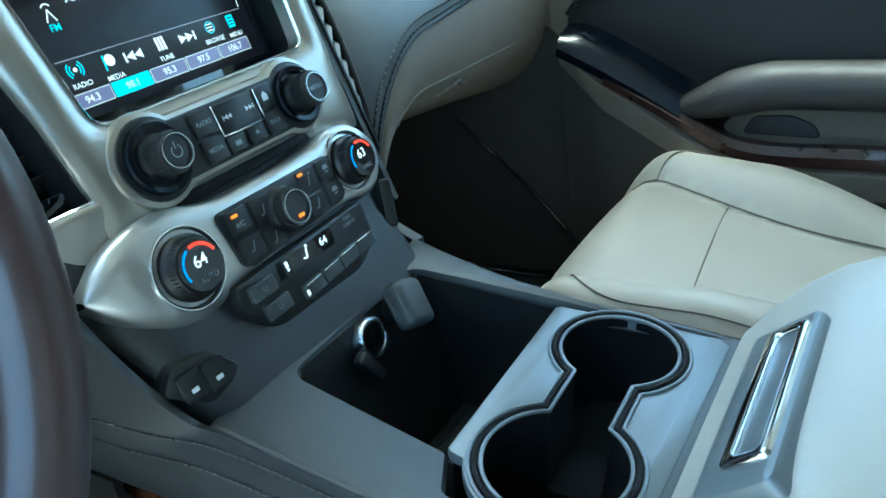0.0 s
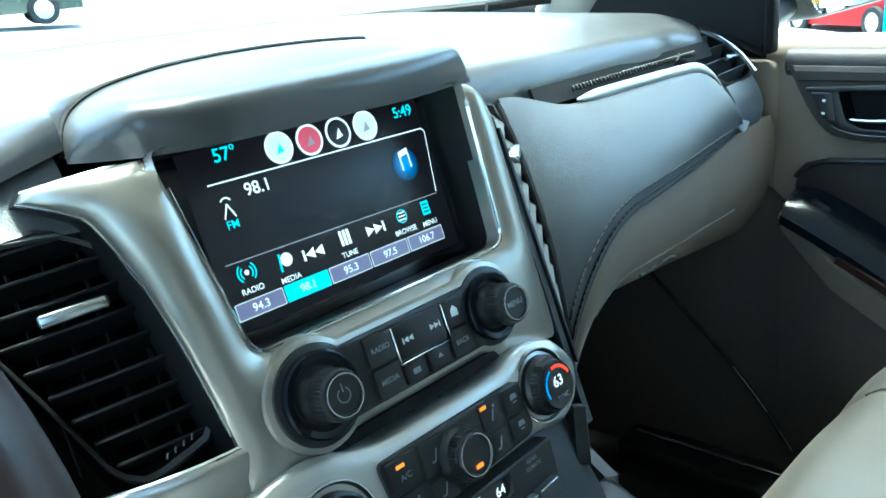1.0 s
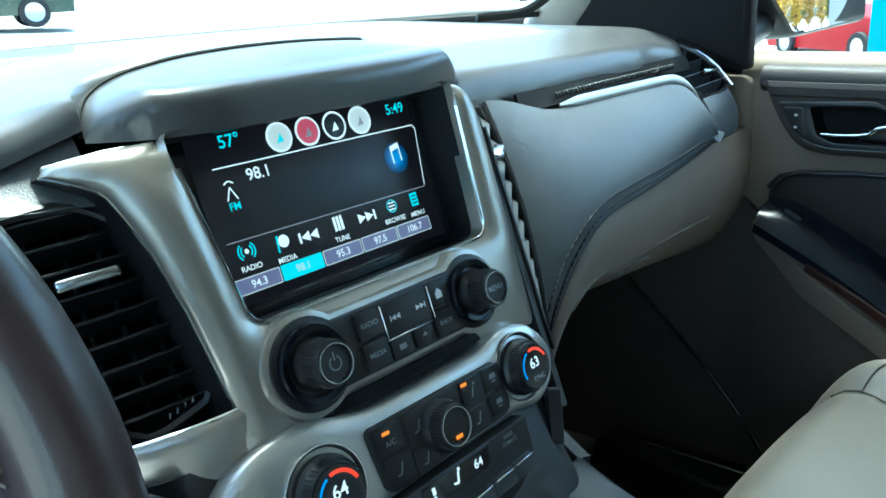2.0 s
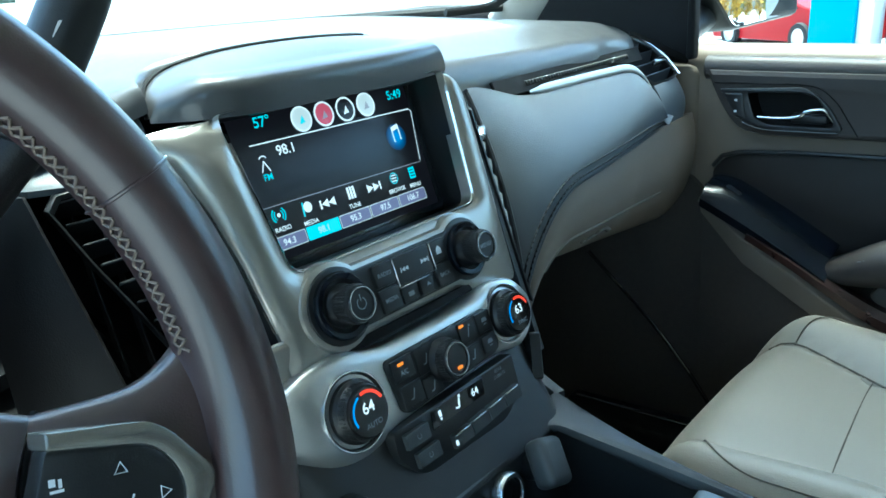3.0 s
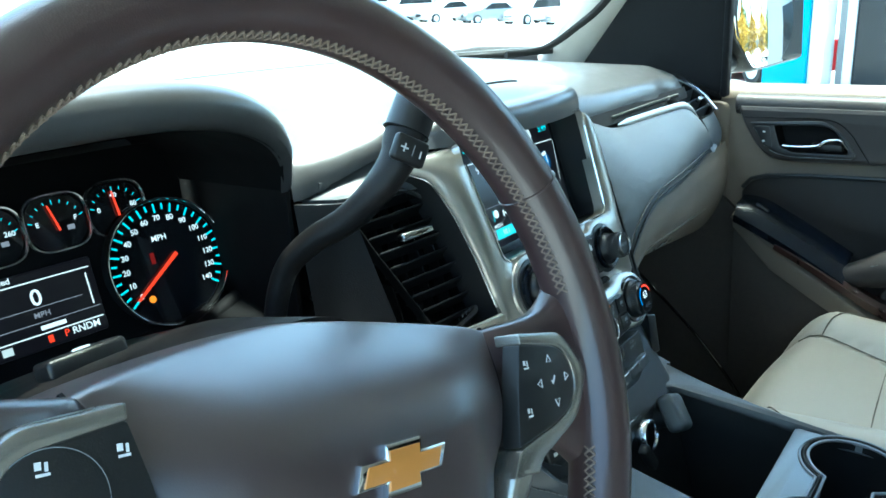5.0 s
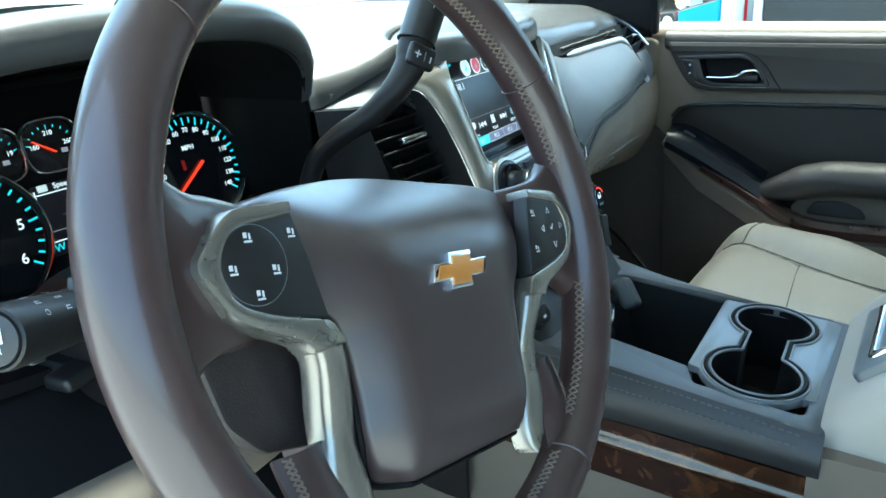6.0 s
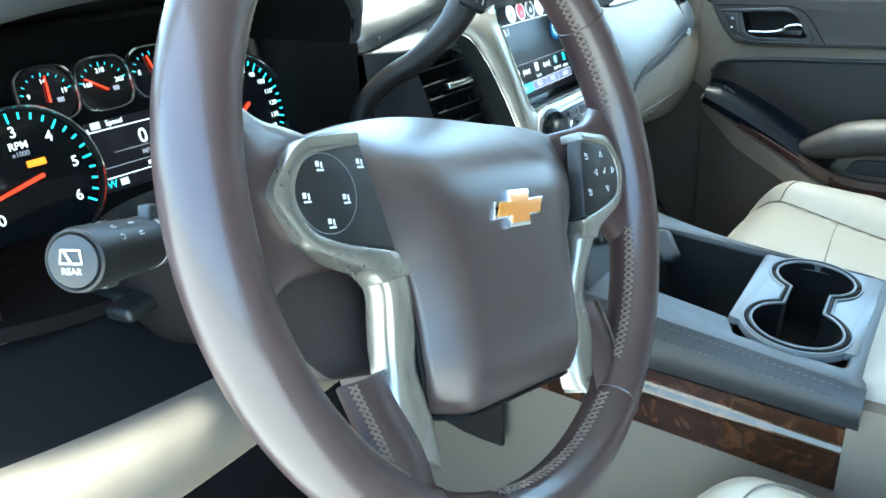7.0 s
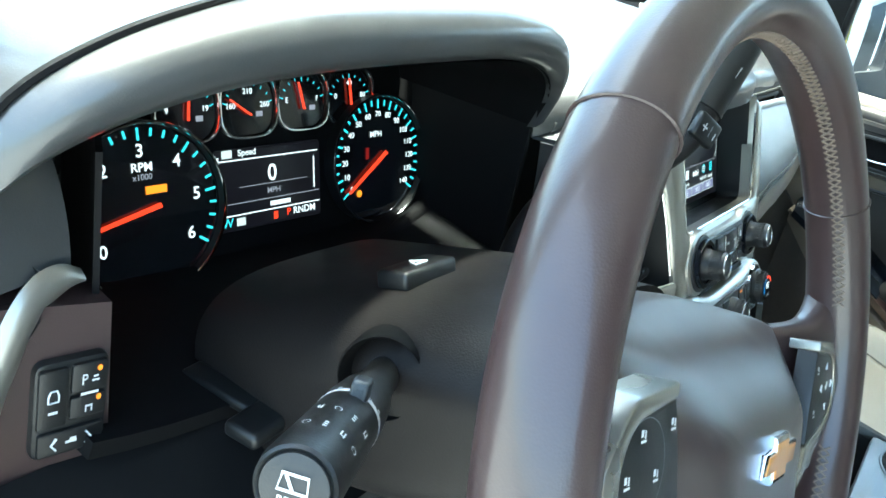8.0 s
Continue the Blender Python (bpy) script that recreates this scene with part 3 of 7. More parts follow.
BOLSTER_PROFILE = spline([(0, 0.000, 0.004), (0, -0.040, 0.0), (0, -0.060, -0.010), (0, -0.066, -0.028), (0, -0.054, -0.048), (0, -0.01, -0.066), (0, 0.10, -0.074)], 6)


def bolster_f(u, v):
    x = -0.77 + 0.60 * u
    _, dy, dz = BOLSTER_PROFILE[round(v * 36)]
    return (x, dy + 0.03 * u, 0.607 + dz - 0.02 * math.sin(u * math.pi) + 0.006 * (1 - u))


part("knee_bolster", sheet(bolster_f, 40, 36, -0.01), TAN, dash, "tan padded knee bolster")


def air_vent(name, M, outline, slats, tab, label, trim=None, tilt=0.0, tabu=0.0, slat_mat=None):
    """An air vent: dark box, frame, slats from side to side and a sliding tab."""
    t = thing(name, M.translation, label, "air vent", "dash air vents")
    us, vs = [p[0] for p in outline], [p[1] for p in outline]
    n = 48
    c = (sum(us) / len(us), sum(vs) / len(vs))
    lo = polar(outline, c, n)
    inner = [Vector(c) + (p - Vector(c)) * 0.93 for p in lo]
    part("vent_box", ring(M, [(inner, -0.002), ([Vector(c) + (p - Vector(c)) * 0.85 for p in lo], -0.05), ([Vector(c)] * n, -0.05)]), VOID, t, "black vent duct")
    part("vent_frame", ring(M, [(inner, -0.006), (inner, 0.0), ([Vector(c) + (p - Vector(c)) * 0.97 for p in lo], 0.002), (lo, 0.0), (lo, -0.012)]), BLACK, t)
    if trim:
        part("vent_trim", tube([M @ Vector((p.x, p.y, 0.0)) for p in lo], 0.0022, True, 8), trim, t, "bright vent edging")
    v0, v1 = min(vs), max(vs)
    for i in range(slats):
        v = v0 + (v1 - v0) * (i + 0.8) / (slats + 0.6)
        xs = []
        for j in range(len(outline)):
            p, q = outline[j - 1], outline[j]
            if (p[1] - v) * (q[1] - v) < 0:
                xs.append(p[0] + (q[0] - p[0]) * (v - p[1]) / (q[1] - p[1]))
        if len(xs) < 2:
            continue
        a, b = min(xs) + 0.003, max(xs) - 0.003
        S = M @ Matrix.Translation(((a + b) / 2, v, -0.010)) @ pose(0, 0, 0, -28 + tilt, 0, 0)
        part("slat", rbox(S, b - a, 0.0022, 0.020, 0.0009, 1), slat_mat or BLACK, t)
    for i in range(5):
        u = min(us) + (max(us) - min(us)) * (i + 1) / 6
        part("vane", rbox(M @ Matrix.Translation((u, c[1], -0.030)), 0.0015, (v1 - v0) * 0.8, 0.018, 0.0005, 1), BLACK, t)
    part("tab", rbox(M @ Matrix.Translation((c[0] + tabu, tab, 0.004)), 0.034, 0.007, 0.010, 0.002), DULLCHROME, t, "bright ribbed sliding tab")
    return t

# ---- centre stack: local right, up along its slope, out of its face ----
TAU = radians(18)
SO = Vector((-0.004, -0.045, 0.680))
MS = frame_of(SO, (1, 0, 0), (0, math.sin(TAU), math.cos(TAU)))


SET = Vector((0, 0, 0))


def S(u, v, w=0.0):
    """Place on the stack: across, up its slope, out of it; SET moves a whole panel."""
    return MS @ Matrix.Translation(Vector((u, v, w)) + SET)


stack = thing("centre_stack", (0, -0.04, 0.55), "satin silver centre stack with touchscreen, radio and climate controls", "control panel")


def bend(u, v):
    a = max(0.0, -u - 0.112)
    b = max(0.0, u - 0.120)
    c = max(0.0, v - 0.085)
    fold = 0.9 * max(0.0, v - 0.118) * max(0.0, min(1.0, (0.150 - abs(u)) / 0.05))
    return -a * a * 7 - b * b * 22 - c * c * 4 * (1 if u < -0.1 else 0.3) - fold


opening = fillet([(-0.1155, 0.130), (-0.098, 0.013), (0.106, 0.013), (0.1135, 0.130)], [0.004, 0.012, 0.012, 0.004], 6)
outer = fillet([(-0.178, 0.128), (-0.150, 0.108), (-0.138, 0.070), (-0.130, 0.030), (-0.122, -0.026), (-0.124, -0.058), (-0.05, -0.053), (0.060, -0.053), (0.137, -0.066), (0.138, 0.0), (0.142, 0.06), (0.144, 0.104), (0.124, 0.128), (0.02, 0.130)], 0.006, 3)
cc = (0.004, 0.072)
NB = 220
oi, oo = polar(opening, cc, NB), polar(outer, cc, NB)


def mix_loop(a, b, t):
    return [p.lerp(q, t) for p, q in zip(a, b)]


part("bezel", ring(MS, [(oi, -0.012), (oi, -0.001), (mix_loop(oi, oo, 0.06), 0.0015)] +
     [(mix_loop(oi, oo, t), lambda u, v, t=t: 0.0018 + 0.004 * math.sin(t * math.pi) + bend(u, v)) for t in (0.2, 0.4, 0.6, 0.8, 0.94)] +
     [(oo, lambda u, v: bend(u, v)), (oo, lambda u, v: bend(u, v) - 0.004)]), WARMSIL, stack, "satin champagne-silver surround")
part("bezel_wall", ring(MS, [(oo, lambda u, v: bend(u, v) - 0.004), (mix_loop(oi, oo, 1.03), lambda u, v: bend(u, v) - 0.036)]), BLACK, stack, "black wall behind the silver surround")
left_edge = sorted([q for q in oo if q.x < -0.11 and q.y > -0.024], key=lambda q: q.y)
part("bezel_edge", tube([MS @ Vector((q.x, q.y, bend(q.x, q.y) - 0.0030)) for q in left_edge], 0.0012, False, 6), DULLCHROME, stack, "bright edge beside the air vent")


def foot_f(a, b):
    """Lower left foot of the surround, under the vent."""
    u = -0.190 + 0.074 * a
    low = -0.046 - 0.038 * min(1.0, (u + 0.190) / 0.022) if u < -0.168 else -0.084 + 0.026 * (u + 0.168) / 0.052
    v = -0.0265 + (low + 0.0265) * b
    return MS @ Vector((u, v, 0.0024 + bend(u, v) - 0.010 * b * b - 0.004 * max(0.0, 1 - b / 0.12) ** 2))


part("bezel_foot", sheet(foot_f, 24, 16, -0.008), WARMSIL, stack, "satin champagne-silver foot of the surround")
part("bezel_edge", tube([Vector(foot_f(i / 16, 0.02)) for i in range(17)], 0.0013, False, 6), CHROME, stack, "bright edge under the air vent")
low_edge = [p for p in oi if p.y < 0.112]
low_edge = sorted([p for p in low_edge if p.x < 0.0 and p.y > 0.02], key=lambda p: -p.y) + sorted([p for p in low_edge if p.y <= 0.02], key=lambda p: p.x) + sorted([p for p in low_edge if p.x > 0.0 and p.y > 0.02], key=lambda p: p.y)
part("bezel_edge", tube([MS @ Vector((p.x, p.y, 0.0012)) for p in low_edge], 0.0012, False, 6), CHROME, stack, "bright edge round the screen recess")

# screen recess and touchscreen
glass_o = rrect(0.005, 0.074, 0.210, 0.124, 0.004)
gl = polar(glass_o, cc, NB)
part("recess", ring(MS, [(oi, -0.006), (gl, -0.040)]), BLACK, stack, "black screen recess")
SW, SH = 0.172, 0.104
screen = part("touchscreen", plate(S(0, 0, -0.0385), glass_o, 0.008, 0.001), GLOSS, stack, "lit colour touchscreen with radio display")
part("display", plate(S(0, 0, -0.0378), rect(0.009, 0.076, SW + 0.016, SH + 0.006), 0.0005, 0.0002), LCD, screen, "dark lit radio page")


def Q(sx, sy, lift=0.0):
    """Place on the display: 0..1 from its left and from its top."""
    return S(0.005 + (sx - 0.5) * SW, 0.076 + (0.5 - sy) * SH, -0.0374 + lift)


def line_on(M0, a, b, w, material, parent, name="line"):
    a, b = Vector(a), Vector(b)
    d = (b - a).normalized()
    n = Vector((-d.y, d.x)) * w / 2
    return part(name, flat(M0, [a - n, b - n, b + n, a + n]), material, parent)


def qp(sx, sy):
    return Vector(((sx - 0.5) * SW, (0.5 - sy) * SH))


QM = Q(0.5, 0.5)
text("57\u00b0", Q(0.155, 0.045), 0.0115, CYAN_L, screen)
text("5:49", Q(0.985, 0.058), 0.0105, CYAN_L, screen)
text("98.1", Q(0.236, 0.272), 0.0108, WHITE_L, screen)
for i, m in enumerate((PALE_L, PINK_L, WHITE_L, PALE_L)):
    cx = 0.370 + 0.136 * i
    part("icon_disc", flat(Q(cx, 0.085, 0.0001), circle(0, 0, 0.0102, 24)), WHITE_L, screen)
    part("icon_disc", flat(Q(cx, 0.085, 0.0002), circle(0, 0, 0.0086, 24)), m if i != 2 else LCD, screen)
    part("icon_mark", flat(Q(cx, 0.095, 0.0003), [(-0.003, -0.003), (0.003, -0.002), (0.001, 0.004)]), (CYAN_L, GREY_L, WHITE_L, GREY_L)[i], screen)
line_on(QM, qp(0.055, 0.192), qp(1.055, 0.198), 0.0009, WHITE_L, screen)
line_on(QM, qp(1.055, 0.198), qp(1.070, 0.222), 0.0008, WHITE_L, screen)
line_on(QM, qp(1.070, 0.222), qp(1.030, 0.64), 0.0007, WHITE_L, screen)
line_on(QM, qp(0.02, 0.640), qp(1.03, 0.650), 0.0007, GREY_L, screen)
# antenna mast and its letters
line_on(QM, qp(0.078, 0.395), qp(0.10, 0.315), 0.0010, WHITE_L, screen, "mast")
line_on(QM, qp(0.122, 0.395), qp(0.10, 0.315), 0.0010, WHITE_L, screen, "mast")
part("mast_wave", arc(Q(0.10, 0.315), 0.0032, 0.0042, 30, 150), WHITE_L, screen)
text("FM", Q(0.10, 0.435), 0.0068, CYAN_L, screen)
# music note on its blue glow
for k in range(5):
    part("glow_disc", flat(Q(0.915, 0.40, 0.00004 * k), circle(0, 0, 0.0115 - 0.0019 * k, 24)), glow("note_blue", (0.01 + 0.006 * k, 0.10 + 0.05 * k, 0.30 + 0.12 * k), 0.05 + 0.02 * k), screen)
part("note", flat(Q(0.915, 0.37, 0.0004), [(-0.004, 0.006), (0.005, 0.008), (0.005, 0.004), (-0.004, 0.002)]), WHITE_L, screen)
line_on(Q(0.915, 0.37, 0.0004), (-0.0035, 0.004), (-0.0035, -0.007), 0.0012, WHITE_L, screen)
line_on(Q(0.915, 0.37, 0.0004), (0.0045, 0.005), (0.0045, -0.006), 0.0012, WHITE_L, screen)
# the row of controls
part("signal_dot", flat(Q(0.088, 0.712), circle(0, 0, 0.0016, 14)), WHITE_L, screen)
for r in (0.0035, 0.0056):
    for a in (0, 180):
        part("wave", arc(Q(0.088, 0.712), r, r + 0.0010, a - 50, a + 50), CYAN_L, screen)
part("media_disc", flat(Q(0.250, 0.720), circle(0, 0, 0.0042, 20)), WHITE_L, screen)
line_on(Q(0.225, 0.735, 0.0001), (0, 0.006), (-0.001, -0.005), 0.0014, CYAN_L, screen)


def skip(M0, d, size, material, parent):
    for k in (0, 1):
        part("skip_mark", flat(M0, [(d * (k * size - size), 0.5 * size), (d * k * size, 0), (d * (k * size - size), -0.5 * size)]), material, parent)
    part("skip_mark", flat(M0, rect(d * size * 1.15, 0, size * 0.25, size)), material, parent)


skip(Q(0.371, 0.738), -1, 0.0070, WHITE_L, screen)
skip(Q(0.663, 0.735), 1, 0.0070, WHITE_L, screen)
for k in (-1, 0, 1):
    part("tune_bar", flat(Q(0.518, 0.72), rect(k * 0.0030, 0, 0.0022, 0.0100)), WHITE_L, screen)
part("browse_ring", arc(Q(0.812, 0.718), 0.0040, 0.0048, 0, 359, 28), CYAN_L, screen)
for k in (-1, 0, 1):
    part("browse_bar", flat(Q(0.812, 0.718), rect(0, k * 0.0024, 0.0062, 0.0010)), WHITE_L, screen)
part("menu_page", flat(Q(0.945, 0.72), rect(0, 0, 0.0072, 0.0098)), CYAN_L, screen)
for k in (-1, 0, 1):
    part("menu_bar", flat(Q(0.945, 0.72, 0.0001), rect(0, k * 0.0026, 0.005, 0.0010)), LCD, screen)
for cx, cy, w in ((0.09, 0.815, "RADIO"), (0.245, 0.835, "MEDIA"), (0.518, 0.825, "TUNE"), (0.812, 0.818, "BROWSE"), (0.945, 0.825, "MENU")):
    text(w, Q(cx, cy), 0.0050, WHITE_L, screen)
for i, w in enumerate(("94.3", "98.1", "95.3", "97.5", "106.7")):
    cx = 0.10 + 0.20 * i
    hot = i == 1
    part("preset_edge", flat(Q(cx, 0.912, 0.0001), rrect(0, 0, 0.0335, 0.0105, 0.001)), CYAN_L if hot else PALE_L, screen)
    part("preset_tab", flat(Q(cx, 0.912, 0.0002), rrect(0, 0, 0.0322, 0.0092, 0.001)), CYAN_L if hot else TAB_L, screen)
    text(w, Q(cx, 0.914, 0.0004), 0.0070, PALE_L if hot else WHITE_L, screen)


# radio panel
def lobed(ca, ra, cb, rb, vb, vt):
    """Band between heights vb and vt whose ends swell to circles round ca and cb."""
    def ang(c, r, v):
        return math.degrees(math.asin(max(-1, min(1, (v - c[1]) / r))))
    return circle(*ca, ra, 26, ang(ca, ra, vt), 360 + ang(ca, ra, vb)) + circle(*cb, rb, 26, -180 - ang(cb, rb, vb), 180 - ang(cb, rb, vt))


KL, KR = (-0.074, -0.019), (0.067, -0.019)
rp = lobed(KL, 0.0285, KR, 0.0265, -0.041, 0.001)
part("radio_rim", plate(S(0, 0, 0.0085), lobed(KL, 0.0335, KR, 0.0315, -0.0455, 0.0055), 0.014, 0.005), WARMSIL, stack, "raised silver rim of the radio panel")
radio = part("radio_panel", plate(S(0, 0, 0.0105), rp, 0.010, 0.0015), BLACK, stack, "black radio panel with knobs and buttons")


def knob(parent, u, v, base, top, r, mark=None, ringmat=DULLCHROME, name="knob", lab="black rotary knob with a bright ring"):
    k = part(name, lathe(S(u, v, base), [(r * 1.12, 0), (r * 1.12, 0.004), (r * 1.03, 0.006), (r * 1.0, (top - base) * 0.5), (r * 0.96, top - base - 0.003), (r * 0.90, top - base), (r * 0.74, top - base), (r * 0.72, top - base - 0.001), (0, top - base - 0.0012)], 40), BLACK, parent, lab)
    part("ring", lathe(S(u, v, top), [(r * 0.74, -0.001), (r * 0.78, 0.0008), (r * 0.82, 0.0008), (r * 0.85, -0.001)], 40), ringmat, k, "bright ring")
    for i in range(44):
        a = 2 * math.pi * i / 44
        part("rib", rbox(S(u + r * 0.982 * math.cos(a), v + r * 0.982 * math.sin(a), (base + top) / 2 + 0.002) @ pose(0, 0, 0, 0, 0, math.degrees(a)), 0.0010, 0.0008, (top - base) * 0.55, 0.0003, 1), BLACK, k)
    return k


for (u, v), r in ((KL, 0.0245), (KR, 0.0225)):
    part("knob_well", lathe(S(u, v, 0.0105), [(r, -0.002), (r, 0.0035), (r * 0.95, 0.0045), (r * 0.80, 0.0040)], 44), NAVY, radio, "black collar of a knob")
k1 = knob(radio, *KL, 0.0105, 0.034, 0.0142)
k2 = knob(radio, *KR, 0.0105, 0.034, 0.0134)
part("power_mark", arc(S(*KL, 0.0332), 0.0036, 0.0044, 120, 420), GREYPRINT, k1)
part("power_mark", flat(S(*KL, 0.0332), rect(0, 0.004, 0.0009, 0.005)), GREYPRINT, k1)
text("MENU", S(*KR, 0.0332), 0.0052, GREYPRINT, k2)


def button(parent, u, v, w, h, base, high=0.0025, material=BLACK, name="button", label="", r=0.0014, turn=0.0):
    return part(name, plate(S(u, v, base + high) @ pose(0, 0, 0, 0, 0, turn), rrect(0, 0, w, h, r), high + 0.001, 0.0008), material, parent, label)


for u, v, w, h, tx in ((-0.029, -0.0105, 0.020, 0.0175, "RADIO"), (-0.029, -0.0300, 0.020, 0.0175, "MEDIA"), (0.0025, -0.0130, 0.040, 0.022, ""), (0.0330, -0.0105, 0.018, 0.0175, ""), (0.0330, -0.0300, 0.018, 0.0175, "BACK"), (-0.0085, -0.0325, 0.0175, 0.0125, ""), (0.0120, -0.0325, 0.0175, 0.0125, "")):
    b = button(radio, u, v, w, h, 0.0105)
    if tx:
        text(tx, S(u, v, 0.0133), 0.0046, GREYPRINT, b)
    elif w > 0.03:
        skip(S(u - 0.010, v, 0.0133), -1, 0.0038, PRINT, b)
        skip(S(u + 0.012, v, 0.0133), 1, 0.0038, PRINT, b)
    elif h > 0.015:
        part("home_mark", flat(S(u, v, 0.0133), [(-0.003, -0.003), (0.003, -0.003), (0.003, 0.001), (0, 0.004), (-0.003, 0.001)]), PRINT, b)
    else:
        part("eject_mark", flat(S(u, v, 0.0133), [(-0.0025, 0), (0.0025, 0), (0, 0.003)] if u > 0 else rect(0, 0, 0.006, 0.0035)), GREYPRINT, b)
for u in (-0.0185, 0.0235):
    part("bright_bar", rbox(S(u, -0.0135, 0.0135), 0.0012, 0.022, 0.002, 0.0004, 1), CHROME, radio)
part("bright_bar", rbox(S(0.0025, -0.0252, 0.0135), 0.042, 0.0009, 0.002, 0.0004, 1), DULLCHROME, radio)
part("disc_slot", plate(S(0, 0, 0.0068), fillet([(-0.078, -0.0545), (-0.066, -0.0475), (0.062, -0.0475), (0.066, -0.0545)], 0.002), 0.006, 0.001), VOID, stack, "black disc slot")

# climate panel
SET = Vector((0.007, -0.003, -0.012))
hv = spline([(-0.166, -0.073), (-0.150, -0.058), (-0.128, -0.048), (-0.098, -0.046), (-0.070, -0.053), (-0.045, -0.057), (0.035, -0.057), (0.058, -0.054), (0.082, -0.0515), (0.106, -0.058),
             (0.119, -0.078), (0.114, -0.102), (0.096, -0.114), (0.075, -0.112), (0.058, -0.110), (-0.052, -0.114), (-0.068, -0.116), (-0.092, -0.123), (-0.118, -0.121), (-0.145, -0.106), (-0.162, -0.088)], 5, True)
hv = [Vector((p[0], p[1])) for p in [Vector((q[0], q[1])) for q in hv]]
HU0, HU1 = min(q.x for q in hv) + 0.0004, max(q.x for q in hv) - 0.0004


def climate_f(a, b):
    """Smooth satin panel: a from end to end, b up its face, both edges rolling back."""
    u = HU0 + (HU1 - HU0) * (1 - math.cos(math.pi * a)) / 2
    cuts = [p.y + (q.y - p.y) * (u - p.x) / (q.x - p.x) for p, q in zip(hv, hv[1:] + hv[:1]) if (p.x - u) * (q.x - u) < 0]
    lo, hi = min(cuts), max(cuts)
    c = min(1.0, max(0.0, (b - 0.15) / 0.70))
    skirt = 0.045 * (abs(b - 0.5) - 0.35) / 0.15 if abs(b - 0.5) > 0.35 else 0.0
    e = abs(2 * c - 1)
    roll = 0.0055 * e ** 7 + 0.004 * e * e * max(0.0, (-u - 0.06) / 0.1)
    return S(u, lo + (hi - lo) * c, 0.026 - roll - max(0.0, -u - 0.125) ** 2 * 9 - max(0.0, u - 0.10) ** 2 * 6 - skirt).translation


climate = part("climate_panel", sheet(climate_f, 72, 40), SILVER, stack, "satin silver climate panel with round ends", angle=60)
hp = fillet([(-0.066, -0.0655), (0.056, -0.0665), (0.060, -0.1005), (0.054, -0.1055), (-0.054, -0.1105), (-0.062, -0.106)], 0.006)
part("climate_buttons", plate(S(0, 0, 0.0285), hp, 0.006, 0.0012), BLACK, climate, "black climate button field")
TL, TR, CK = (-0.101, -0.0870), (0.080, -0.081), (-0.008, -0.087)
for (u, v), val, wd, r in ((TL, "64", "AUTO", 0.0245), (TR, "63", "SYNC", 0.0220)):
    part("knob_well", lathe(S(u, v, 0.0265), [(r * 1.13, -0.004), (r * 1.13, 0.0006), (r * 1.06, 0.0006), (r * 1.04, -0.003)], 44), BLACK, climate, "black well round a knob")
    part("knob_edge", lathe(S(u, v, 0.0272), [(r * 1.18, -0.003), (r * 1.155, 0.0008), (r * 1.12, 0.0008), (r * 1.10, -0.002)], 44), CHROME, climate, "bright edge round a knob")
    k = knob(climate, u, v, 0.0262, 0.0395, r * 0.83, name="temperature_knob", ringmat=BLACK, lab="black temperature knob with lit scale")
    F = S(u, v, 0.0417)
    part("knob_face", lathe(F, [(r * 0.70, 0.0), (0, 0.0001)], 36), GLOSS, k)
    G = F @ Matrix.Translation((0, 0, 0.0004))
    part("cold_scale", arc(G, r * 0.54, r * 0.61, 115, 205), BLUE_L, k, "lit blue scale")
    part("warm_scale", arc(G, r * 0.53, r * 0.63, 20, 105), RED_L, k, "lit red scale")
    text(val, G @ Matrix.Translation((0, r * 0.12, 0)), r * 0.46, WHITE_L, k)
    text(wd, G @ Matrix.Translation((r * 0.05, -r * 0.38, 0)), r * 0.22, GREYPRINT, k)
k = knob(climate, *CK, 0.0285, 0.044, 0.0155, name="fan_knob")
part("lamp", flat(S(CK[0], CK[1] - 0.007, 0.0442), rect(0, 0, 0.006, 0.0025)), ORANGE_L, k)
